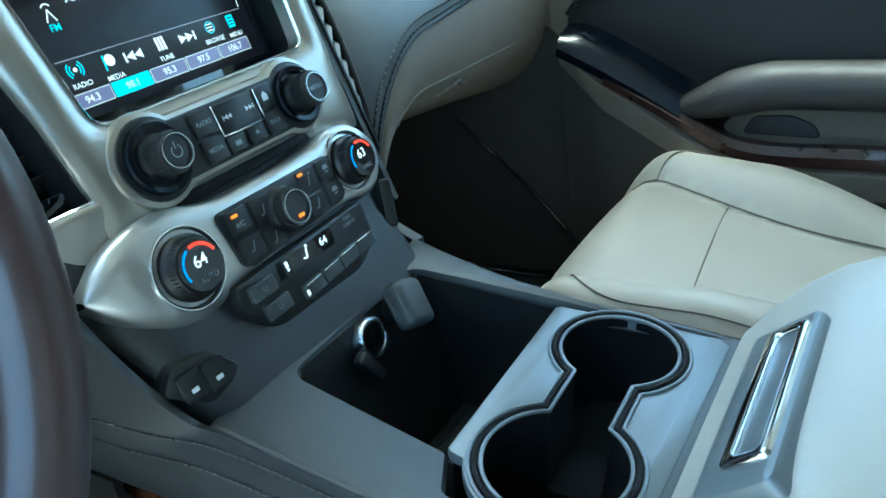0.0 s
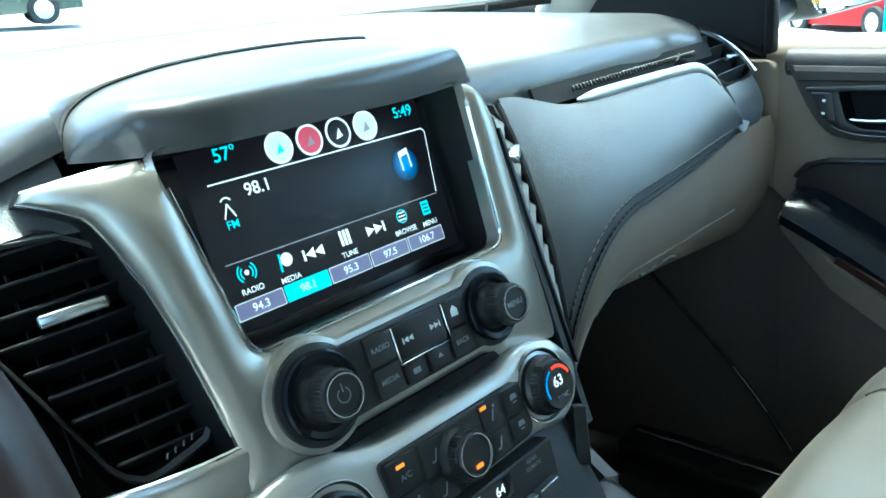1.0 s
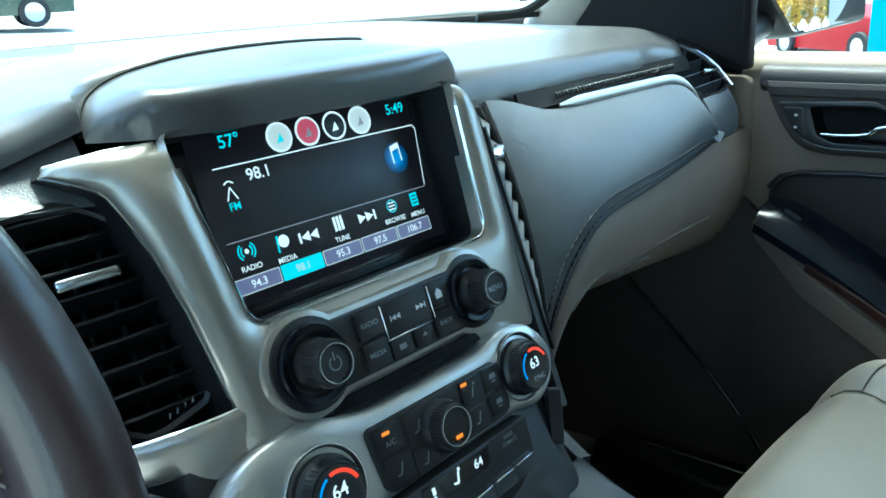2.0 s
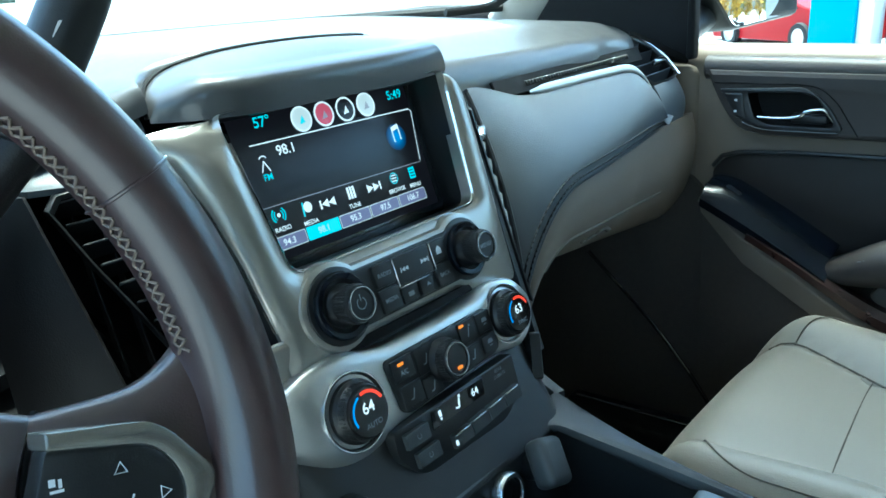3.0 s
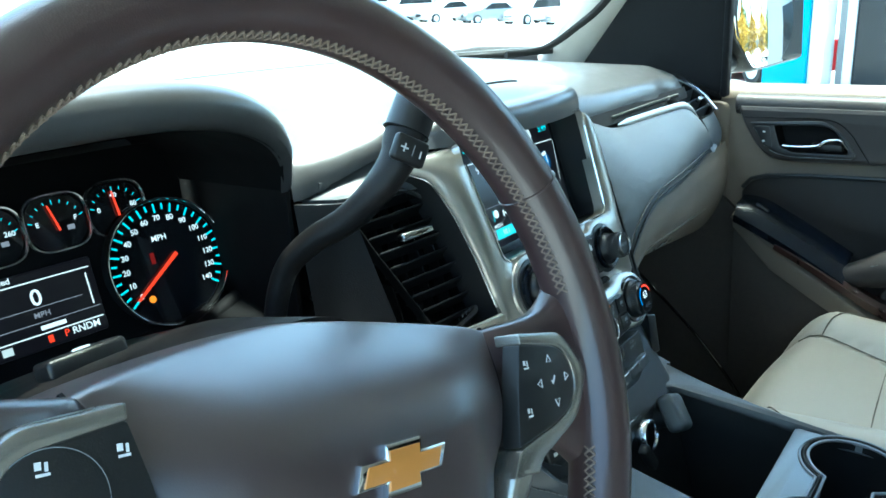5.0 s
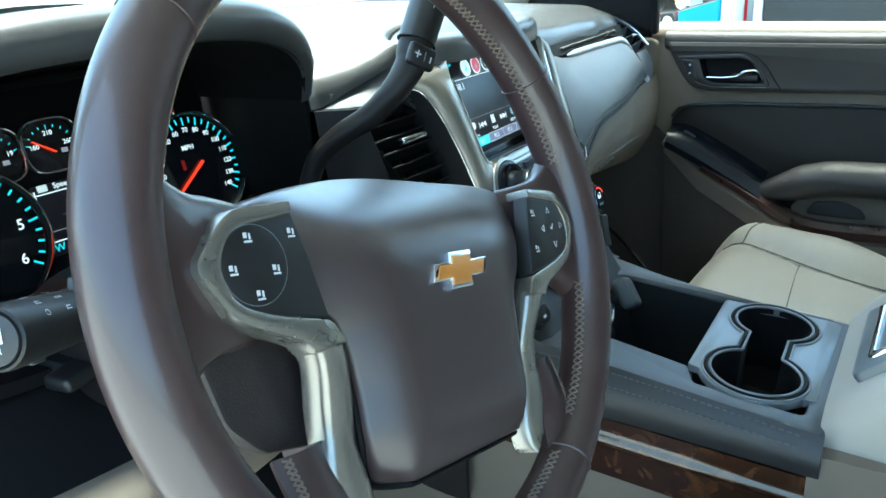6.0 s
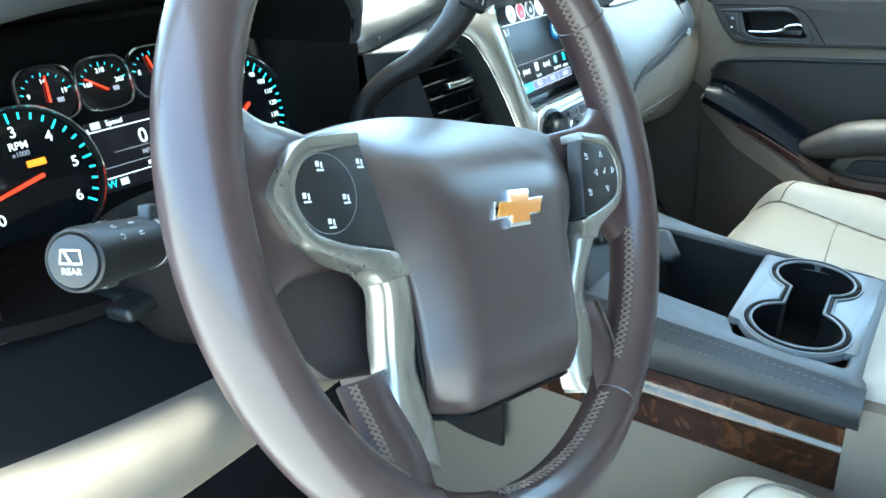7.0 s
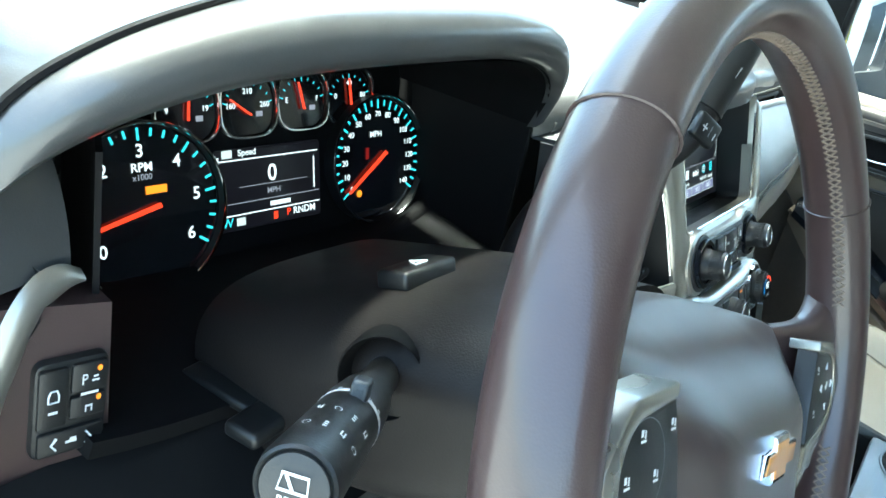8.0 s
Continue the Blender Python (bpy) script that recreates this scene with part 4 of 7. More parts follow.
for u, v, w, h in ((-0.0505, -0.0765, 0.022, 0.017), (-0.0485, -0.0975, 0.022, 0.017), (-0.0265, -0.0790, 0.020, 0.021), (-0.0265, -0.1005, 0.020, 0.016), (0.0255, -0.0770, 0.019, 0.018), (0.0255, -0.0965, 0.019, 0.016), (0.0475, -0.0765, 0.018, 0.017), (0.0475, -0.0950, 0.018, 0.015)):
    b = button(climate, u, v, w, h, 0.0285, 0.0015)
    if (u, v) == (-0.0505, -0.0765):
        text("A/C", S(u, v - 0.003, 0.0304), 0.0052, GREYPRINT, b)
        part("lamp", flat(S(u - 0.002, v + 0.004, 0.0304), rect(0, 0, 0.0062, 0.0022)), ORANGE_L, b)
    elif u == 0.0255 and v > -0.08:
        part("lamp", flat(S(u - 0.006, v + 0.0065, 0.0304), rect(0, 0, 0.0058, 0.0022)), ORANGE_L, b)
        line_on(S(u, v, 0.0304), (0.002, 0.003), (-0.001, -0.004), 0.0012, GREYPRINT, b)
        part("seat_mark", flat(S(u, v, 0.0304), circle(0.003, 0.0045, 0.0012, 10)), GREYPRINT, b)
    elif u == 0.0475:
        part("defrost_mark", flat(S(u, v, 0.0304), [(-0.0035, 0), (0.0035, 0), (0.0025, 0.0035), (-0.0025, 0.0035)]), GREYPRINT, b)
        part("defrost_mark", flat(S(u, v, 0.0304), rect(0, -0.002, 0.004, 0.001)), GREYPRINT, b)
    else:
        line_on(S(u, v, 0.0304), (0.002, 0.004), (-0.001, -0.003), 0.0012, GREYPRINT, b)
        line_on(S(u, v, 0.0304), (-0.001, -0.003), (-0.004, -0.003), 0.0010, GREYPRINT, b)

# rear climate strip
SET = Vector((0.0, 0.0, -0.0155))
low = fillet([(-0.071, -0.118), (-0.074, -0.138), (-0.058, -0.157), (-0.046, -0.161), (0.046, -0.163), (0.060, -0.157), (0.074, -0.145), (0.076, -0.116)], [0.003, 0.008, 0.008, 0.008, 0.008, 0.010, 0.006, 0.003])
lowp = part("rear_climate_panel", plate(S(0, 0, 0.0335), low, 0.02, 0.0015), BLACK, stack, "black rear climate panel with display")
part("display", plate(S(0, 0, 0.0342), fillet([(-0.034, -0.1335), (0.030, -0.1330), (0.032, -0.1190), (-0.032, -0.1195)], 0.001), 0.001, 0.0003), GLOSS, lowp)
text("64", S(0.0190, -0.1258, 0.0346), 0.0085, WHITE_L, lowp)
line_on(S(-0.001, -0.126, 0.0346), (0.001, 0.0035), (-0.001, -0.0035), 0.0018, WHITE_L, lowp)
line_on(S(-0.001, -0.126, 0.0346), (-0.001, -0.0035), (-0.005, -0.0025), 0.0014, WHITE_L, lowp)
part("seat_head", flat(S(0.0008, -0.1212, 0.0346), circle(0, 0, 0.0013, 12)), WHITE_L, lowp)
part("fan_mark", flat(S(-0.0235, -0.1248, 0.0346), rect(0, 0, 0.0030, 0.0048)), WHITE_L, lowp)
part("fan_mark", flat(S(-0.0235, -0.1290, 0.0346), rect(0, 0, 0.0022, 0.0020)), WHITE_L, lowp)
text("REAR", S(0.053, -0.1215, 0.0340), 0.0042, GREYPRINT, lowp)
text("CLIMATE", S(0.053, -0.1262, 0.0340), 0.0038, GREYPRINT, lowp)
for i in range(4):
    u, v = -0.0095 + 0.0222 * i, -0.1500 + 0.0014 * i
    button(lowp, u, v, 0.0212, 0.0115, 0.0335, 0.0055, CONSOLE, "rocker", "dark rocker button with bright upper edge", turn=3.0)
    part("rocker_edge", rbox(S(u, v + 0.0048, 0.0390) @ pose(0, 0, 0, 0, 0, 3), 0.0180, 0.0011, 0.0009, 0.0003, 1), DULLCHROME, lowp)
part("rocker_mark", flat(S(-0.0195, -0.1508, 0.0392), rect(0, 0, 0.0030, 0.0042)), WHITE_L, lowp)
for u, v in ((-0.0525, -0.1290), (-0.0470, -0.1462)):
    b = button(lowp, u, v, 0.0245, 0.0120, 0.0335, 0.0045, CONSOLE, "rocker")
    part("symbol", arc(S(u, v, 0.0384), 0.0017, 0.0022, 120, 420), GREYPRINT, b)
SET = Vector((0, 0, 0))

# surround below the controls, running into the console
def surround_left(v):
    return -0.176 + 0.046 * v ** 0.8


def surround_f(u, v):
    vv = -0.050 - 0.146 * v
    half_r = 0.128 + 0.02 * v
    xl = surround_left(v)
    x = xl + (half_r - xl) * u
    a, b = max(0.0, xl + 0.022 - x), max(0.0, x - 0.098)
    return MS @ Vector((x, vv, -0.012 + 0.038 * v - a * a * 30 - b * b * 26))


part("surround_side", sheet(lambda u, v: Vector(surround_f(0, v)) + Vector((0.012 * u * u, 0.19 * u, 0.02 * u * (1 - v))), 10, 16, 0.006), SHROUD, stack, "dark flank under the controls")
part("surround", sheet(surround_f, 40, 24, -0.01), FLANK, stack, "charcoal surround under the controls")
part("side_wall", sheet(lambda u, v: MS @ Vector((0.137 + 0.006 * v, 0.10 - 0.24 * v, -0.006 - 0.030 * u - 0.02 * v * u)), 6, 20, 0.006), CONSOLE, stack, "charcoal side of the stack")

# pair of switches low on the surround
PM = S(-0.126, -0.155, 0.0205) @ pose(0, 0, 0, 0, -10, 0)
pod = part("switch_pod", plate(PM, fillet([(-0.028, 0.004), (-0.014, 0.019), (0.010, 0.015), (0.026, -0.004), (0.020, -0.012), (-0.002, -0.018)], 0.005), 0.02, 0.002), BLACK, stack, "black switch pod with two buttons")
for u, v in ((-0.009, 0.001), (0.009, -0.001)):
    b = part("button", plate(PM @ Matrix.Translation((0, 0, 0.0025)), rrect(u, v, 0.0165, 0.020, 0.003), 0.003, 0.001), BLACK, pod)
    part("pedal_mark", flat(PM @ Matrix.Translation((u, v - 0.003, 0.0030)), rect(0, 0, 0.0052, 0.0032)), PRINT, b)
part("side_switch", plate(S(0.118, -0.135, 0.012) @ pose(0, 0, 0, 0, 55, -18), rrect(0, 0, 0.016, 0.042, 0.003), 0.01, 0.002), BLACK, stack, "black switch on the side of the stack")

# vents beside the stack
CVL = MS @ pose(-0.168, 0.045, -0.038, 0, -16, 0)
air_vent("air_vent", CVL, fillet([(-0.056, 0.064), (0.004, 0.066), (0.024, 0.053), (0.034, 0.036), (0.047, -0.014), (0.052, -0.056), (0.047, -0.068), (0.010, -0.078), (-0.004, -0.068), (-0.024, -0.018), (-0.039, 0.017)], 0.006, 3), 9, 0.021, "black slatted air vent beside the screen", None, tabu=-0.004)
part("vent_cap", sheet(lambda u, v: (Vector((-0.238 + 0.088 * u, *saddle_lip(-0.238 + 0.088 * u))) + Vector((0, 0.006, -0.002))).lerp(CVL @ Vector((-0.058 + 0.082 * u, 0.069 - 0.012 * u, 0.002)), v), 14, 8, -0.004), PAD, dash, "blue-grey satin panel over the air vent")
nv = thing("air_vent", (0.175, 0.0, 0.68), "narrow black slatted air vent beside the screen", "air vent", "dash air vents")


def nv_edge(k, z, back=0.0):
    """Left (0) or right (1) edge of the narrow vent at a height."""
    left = Vector((0.141 + 0.004 * (0.70 - z) / 0.1, -0.045 + (z - 0.68) * 0.325 + 0.004 + back, z))
    t = min(1.0, max(0.0, (0.770 - z) / 0.214))
    q = Vector(pad_f(0, t))
    right = Vector((q.x - 0.004, q.y + 0.004 + back, z))
    return left.lerp(right, k)


part("vent_box", sheet(lambda u, v: nv_edge(u, 0.765 - 0.175 * v, 0.030), 6, 20), VOID, nv, "black vent duct")
for k in (0.0, 1.0):
    part("vent_side", sheet(lambda u, v: nv_edge(k, 0.765 - 0.175 * v, 0.032 * u), 4, 20, 0.002), BLACK, nv)
for i in range(10):
    z = 0.752 - 0.0168 * i
    part("slat", sheet(lambda u, v: nv_edge(0.03 + 0.94 * u, z, -0.001 + 0.022 * v) + Vector((0, 0, 0.010 * v - 0.004 * math.sin(u * math.pi))), 8, 4, 0.0026), PADLIGHT, nv)
part("tab", rbox(Matrix.Translation(nv_edge(0.55, 0.735)) @ pose(0, -0.002, 0, 0, -8, 35), 0.026, 0.010, 0.007, 0.002), DULLCHROME, nv, "bright ribbed sliding tab")
part("vent_rim", tube([nv_edge(1.0, 0.766 - 0.180 * i / 24, -0.003) for i in range(25)], 0.0035, n=8), BLACK, nv)
for i in range(4):
    part("vent_mark", flat(CVL @ pose(0.022 + 0.0048 * i, -0.0655 + 0.0014 * i, 0.0022, 0, 0, -20), rect(0, 0, 0.0009, 0.0034)), GREYPRINT, dash)
PV = frame_of((0.600, 0.035, 0.720), (1, 0.105, 0.0), (0, 0.76, 0.65))
air_vent("air_vent", PV, fillet([(-0.050, 0.052), (-0.014, 0.068), (0.057, 0.072), (0.080, 0.086), (0.112, 0.062), (0.120, 0.032), (0.106, 0.001), (0.055, -0.003), (0.002, 0.0), (-0.012, 0.040)], 0.004, 4), 4, 0.030, "black air vent at the end of the dash", None, tabu=0.030)
part("vent_trim", tube([PV @ Vector((p[0], p[1], 0.001)) for p in spline([(0.066, 0.082), (0.082, 0.0875), (0.112, 0.066), (0.1225, 0.034), (0.108, 0.000)], 6)], 0.0015, n=8), CHROME, dash, "bright edging round the side vent")
LV = frame_of(LEFT + Vector((-0.715, 0.026, 0.752)), (1, -0.05, 0), (0, 0.3, 0.95))
air_vent("air_vent", LV, fillet([(-0.05, 0.030), (0.030, 0.034), (0.046, 0.010), (0.030, -0.010), (-0.05, -0.045)], 0.006, 4), 4, 0.008, "black air vent beside the instruments", None, tabu=-0.02)
band_out = spline([(-0.656, 0.031, 0.767), (-0.667, 0.029, 0.773), (-0.680, 0.026, 0.772), (-0.692, 0.023, 0.762), (-0.706, 0.020, 0.740), (-0.724, 0.018, 0.714), (-0.765, 0.018, 0.698)], 6)
band_in = spline([(-0.656, 0.030, 0.760), (-0.664, 0.028, 0.759), (-0.676, 0.025, 0.753), (-0.685, 0.022, 0.742), (-0.695, 0.019, 0.724), (-0.712, 0.016, 0.698), (-0.765, 0.016, 0.680)], 6)
part("vent_trim", loft([[a.lerp(b, k / 6) + LEFT + Vector((0, -0.0045 * math.sin(k / 6 * math.pi), 0)) for k in range(7)] for a, b in zip(map(Vector, band_out), map(Vector, band_in))], 0.004), WARMSIL, dash, "satin silver trim below the end vent")

# ---- centre console ----
console = thing("centre_console", (0, -0.4, 0.04), "charcoal centre console with storage bin and burl wood side", "console")
CA = math.atan2(0.025, 0.265)
MC = frame_of((0, -0.26, 0.498), (1, 0, 0), (0, math.cos(CA), math.sin(CA)))


def C(x, y, w=0.0):
    """Place on the console's top: metres across and along from the car's middle."""
    return MC @ Matrix.Translation((x, (y + 0.26) / math.cos(CA), w))


def cy(y):
    return (y + 0.26) / math.cos(CA)


top_out = fillet([(-0.150, cy(-0.402)), (-0.142, cy(-0.115)), (0.134, cy(-0.100)), (0.112, cy(-0.20)), (0.107, cy(-0.29)), (0.109, cy(-0.402))], [0.01, 0.004, 0.004, 0.03, 0.03, 0.01])
well = fillet([(-0.117, cy(-0.380)), (-0.117, cy(-0.278)), (-0.088, cy(-0.264)), (-0.072, cy(-0.130)), (0.088, cy(-0.126)), (0.097, cy(-0.264)), (0.099, cy(-0.380))], [0.008, 0.004, 0.004, 0.014, 0.014, 0.004, 0.008])
part("top", plate(MC, top_out, 0.011, 0.006, [well]), CONSOLE, console, "charcoal grained console top")
# storage bin: front wall, sides and floor
for f in (lambda u, v: MC @ Vector((-0.082 + 0.166 * u, cy(-0.130 - 0.045 * v), -0.004 - 0.125 * v)),
          lambda u, v: MC @ Vector((-0.092 + 0.018 * u, cy(-0.270 + 0.145 * u), -0.006 - 0.125 * v)),
          lambda u, v: MC @ Vector((0.087, cy(-0.270 + 0.145 * u), -0.006 - 0.125 * v)),
          lambda u, v: MC @ Vector((-0.092 + 0.18 * u, cy(-0.270), -0.006 - 0.125 * v)),
          lambda u, v: MC @ Vector((-0.092 + 0.18 * u, cy(-0.270 + 0.10 * v), -0.129))):
    part("bin_wall", sheet(f, 8, 8, 0.0), BLACK, console, "black wall of the storage bin")
part("bin_mat", rbox(MC @ Matrix.Translation((0, cy(-0.225), -0.126)), 0.15, 0.075, 0.006, 0.003), RUBBER, console, "dark rubber bin mat")
FW = frame_of(MC @ Vector((0, cy(-0.140), -0.022)), (1, 0, 0), MC.to_3x3() @ Vector((0, 0.045, 0.125)))


def socket(parent):
    t = thing("power_socket", FW @ Vector((0.006, 0.004, 0)), "black power socket with a bright metal ring", "power socket")
    part("rim", lathe(FW @ Matrix.Translation((0.006, 0.004, 0.004)), [(0.0165, -0.006), (0.0165, 0.001), (0.0150, 0.003), (0.0125, 0.003), (0.0115, 0.001), (0.0115, -0.03)], 32), DULLCHROME, t, "bright metal rim")
    part("barrel", lathe(FW @ Matrix.Translation((0.006, 0.004, 0.004)), [(0.0113, 0.0), (0.0113, -0.03), (0, -0.03)], 24), VOID, t)
    part("hinge", rbox(FW @ Matrix.Translation((-0.010, -0.012, 0.006)) @ pose(0, 0, 0, 0, 0, 28), 0.012, 0.030, 0.010, 0.003), BLACK, t)
    return t


socket(console)
plug = thing("usb_charger", FW @ Vector((0.044, 0.004, 0.02)), "dark grey square charger plugged into a socket", "charger")
part("body", rbox(FW @ Matrix.Translation((0.044, 0.012, 0.017)) @ pose(0, 0, 0, -22, 8, -22), 0.036, 0.040, 0.020, 0.007, 4), CONSOLE, plug, "grey rounded square body")
part("stem", lathe(FW @ Matrix.Translation((0.044, 0.006, -0.004)) @ pose(0, 0, 0, -12, 4, 0), [(0.012, 0), (0.012, 0.016), (0.009, 0.018)], 20), BLACK, plug)

# cup holders
cups = thing("cup_holder", MC @ Vector((0, cy(-0.33), 0)), "grey satin plate with two joined black cup wells", "cup holder")
ca, cb, cr = Vector((-0.068, cy(-0.326))), Vector((0.053, cy(-0.322))), 0.0445


def joined(r, neck):
    ax = (cb - ca).normalized()
    base = math.degrees(math.atan2(ax.y, ax.x))
    q = r - 0.0035
    h, g = math.degrees(math.asin(neck / r)), math.degrees(math.asin(neck / q))
    return circle(*ca, r, 40, base + h, base + 360 - h) + circle(*cb, q, 40, base + 180 + g, base + 540 - g)


cup_plate = [(-0.090, cy(-0.388)), *[(p[0], p[1]) for p in circle(*ca, 0.0555, 24, 244, 114)], (-0.089, cy(-0.266)), (-0.086, cy(-0.263)), (0.084, cy(-0.260)), (0.088, cy(-0.264)), (0.100, cy(-0.380)), (0.094, cy(-0.388))]
part("plate", plate(MC @ Matrix.Translation((0, 0, 0.001)), cup_plate, 0.008, 0.002, [joined(cr + 0.0015, 0.0215)]), CUPSIL, cups, "grey satin plate")
jl = joined(cr, 0.020)
part("rim", tube([MC @ Vector((p.x, p.y, 0.002)) for p in jl], 0.0015, True, 8), CUPSIL, cups, "raised rim of the wells")
part("groove", tube([MC @ Vector((p.x, p.y, 0.0012)) for p in joined(cr + 0.0040, 0.0235)], 0.0024, True, 8), VOID, cups, "dark groove round the wells")
part("outer_rim", tube([MC @ Vector((p.x, p.y, 0.0015)) for p in joined(cr + 0.0078, 0.0270)], 0.0014, True, 8), CUPSIL, cups)
k = len(jl)
part("well_wall", ring(MC, [(jl, 0.0), ([Vector((p.x, p.y)) for p in jl], -0.03), ([p.lerp(ca if i < k / 2 else cb, 0.12) for i, p in enumerate(jl)], -0.075)]), VOID, cups, "black wall of the cup wells")
for c in (ca, cb):
    part("well_floor", lathe(MC @ Matrix.Translation((c.x, c.y, -0.074)), [(cr, 0), (cr * 0.6, -0.002), (0, -0.002)], 28), BLACK, cups, "rubber well floor")
part("neck_floor", rbox(MC @ Matrix.Translation(((ca.x + cb.x) / 2, (ca.y + cb.y) / 2, -0.068)), 0.05, 0.05, 0.01, 0.002), VOID, cups)


# console sides
def side_band(x0, zs, y0, y1, sx=-1, ridge=0.0):
    def f(u, v):
        y = y0 + (y1 - y0) * u
        z0 = zs[0] + (zs[1] - zs[0]) * u
        z1 = zs[2] + (zs[3] - zs[2]) * u
        return (sx * (x0 + (0.006 * (1 - v) if ridge else 0.006 * math.sin(v * math.pi)) + ridge * math.exp(-((v - 0.36) / 0.07) ** 2)), y, z0 + (z1 - z0) * v)
    return f


for sx in (-1, 1):
    xs = 0.146 if sx < 0 else 0.118
    if sx > 0:
        part("side_band", sheet(side_band(xs, (0.505, 0.478, 0.468, 0.450), -0.02, -0.398, sx), 24, 6, 0.01 * sx), CONSOLE, console, "charcoal stitched side band")
    part("wood_trim", sheet(side_band(xs + 0.004, (0.460, 0.444, 0.388, 0.370), -0.02, -0.392, sx, 0.0045), 30, 24, 0.008 * sx), WOOD, console, "glossy brown burl wood trim")
    part("lower_side", sheet(side_band(xs + 0.002, (0.392, 0.378, 0.06, 0.06), 0.20, -0.398, sx), 16, 10, 0.01 * sx), TAN, console, "tan lower console side")
    part("rear_side", sheet(side_band(xs + 0.010, (0.470, 0.470, 0.05, 0.05), -0.392, -0.86, sx), 16, 10, 0.02 * sx), TAN, console, "tan rear console side")
flank_top = spline([(-0.147, -0.402, 0.484), (-0.146, -0.26, 0.5015), (-0.145, -0.150, 0.5135), (-0.150, -0.112, 0.526), (-0.164, -0.086, 0.570), (-0.178, -0.062, 0.630)], 10)
flank_low = spline([(-0.152, -0.402, 0.450), (-0.154, -0.26, 0.456), (-0.160, -0.120, 0.462), (-0.168, 0.010, 0.470), (-0.178, 0.080, 0.52), (-0.188, 0.120, 0.60)], 10)


def flank_f(u, v):
    k = u * (len(flank_top) - 1)
    i = min(int(k), len(flank_top) - 2)
    a = Vector(flank_top[i]).lerp(Vector(flank_top[i + 1]), k - i)
    b = Vector(flank_low[i]).lerp(Vector(flank_low[i + 1]), k - i)
    return a.lerp(b, v) + Vector((-0.008 * math.sin(v * math.pi), 0, 0))


part("flank", sheet(flank_f, 50, 14, -0.006), FLANK, console, "smooth dark console flank")
for d in (0.06, 0.30):
    stitches([Vector(flank_f(0.02 + 0.78 * i / 240, d + 0.62 * (i / 240) ** 4)) + Vector((-0.0070, 0, 0.0022)) for i in range(241)], FLANKSTITCH, console, "stitching", 0.005, 0.0040, 0.0007)
part("flank_back", sheet(lambda u, v: Vector(flank_f(1 - 0.5 * u, 1.0)) + Vector((-0.004, 0.01, -0.16 * v)), 12, 8, 0.006), SHROUD, console, "dark lower flank")
part("front_wing", sheet(lambda u, v: (0.128 + 0.075 * u + 0.02 * v * u, -0.105 + 0.18 * u, 0.512 - 0.12 * v + 0.012 * u), 12, 8, 0.01), CONSOLE, console, "charcoal console flank")

# armrest lid
arm = thing("armrest", (0, -0.6, 0.45), "cream leather armrest lid with a chrome latch", "armrest")


def arm_f(u, v):
    """Cushion: u along its length, v round its section."""
    a = math.pi * 2 * v
    c, s = math.cos(a), math.sin(a)
    g = min(1.0, u / 0.20)
    top = 0.498 + 0.076 * math.sin(g * math.pi / 2) ** 0.9
    low = 0.440
    hw = 0.128 + 0.010 * g
    x = hw * math.copysign(abs(c) ** 0.40, c)
    z = (top + low) / 2 + (top - low) / 2 * math.copysign(abs(s) ** 0.40, s)
    return (x - 0.006, -0.396 - 0.46 * u - 0.012 * max(0, -s), z - 0.010 * abs(c) ** 6)


part("lid", join(sheet(arm_f, 24, 56), sheet(lambda u, v: Vector(arm_f(0, v)).lerp(Vector((-0.006, -0.398, 0.466)), u), 6, 56)), ARM, arm, "cream padded leather lid")
AL = frame_of((-0.030, -0.434, 0.545), (-1, 0, 0), (0, -0.72, 0.69))
part("latch_plate", plate(AL @ Matrix.Translation((0.01, 0, 0.006)), fillet([(-0.080, -0.024), (0.072, -0.024), (0.078, 0.028), (-0.072, 0.028)], 0.008), 0.014, 0.004), CUPSIL, arm, "grey satin latch plate")
part("latch", plate(AL @ Matrix.Translation((0.010, 0.006, 0.0095)), fillet([(-0.064, -0.012), (0.058, -0.012), (0.062, 0.018), (-0.058, 0.018)], 0.005), 0.008, 0.002, [fillet([(-0.058, -0.004), (0.052, -0.004), (0.055, 0.012), (-0.054, 0.012)], 0.003)]), CHROME, arm, "bright chrome latch frame")
part("latch_recess", plate(AL @ Matrix.Translation((0.010, 0.006, 0.0070)), fillet([(-0.058, -0.004), (0.052, -0.004), (0.055, 0.012), (-0.054, 0.012)], 0.003), 0.004, 0.001), CUPSIL, arm, "grey finger flap")
for d in (0.0, 0.010):
    stitches([Vector(arm_f(0.02 + 0.9 * i / 160, 0.555 + d)) * 1.0 + Vector((-0.0012, 0, 0)) for i in range(161)], STITCH, arm, "stitching", 0.007, 0.0048, 0.0008)


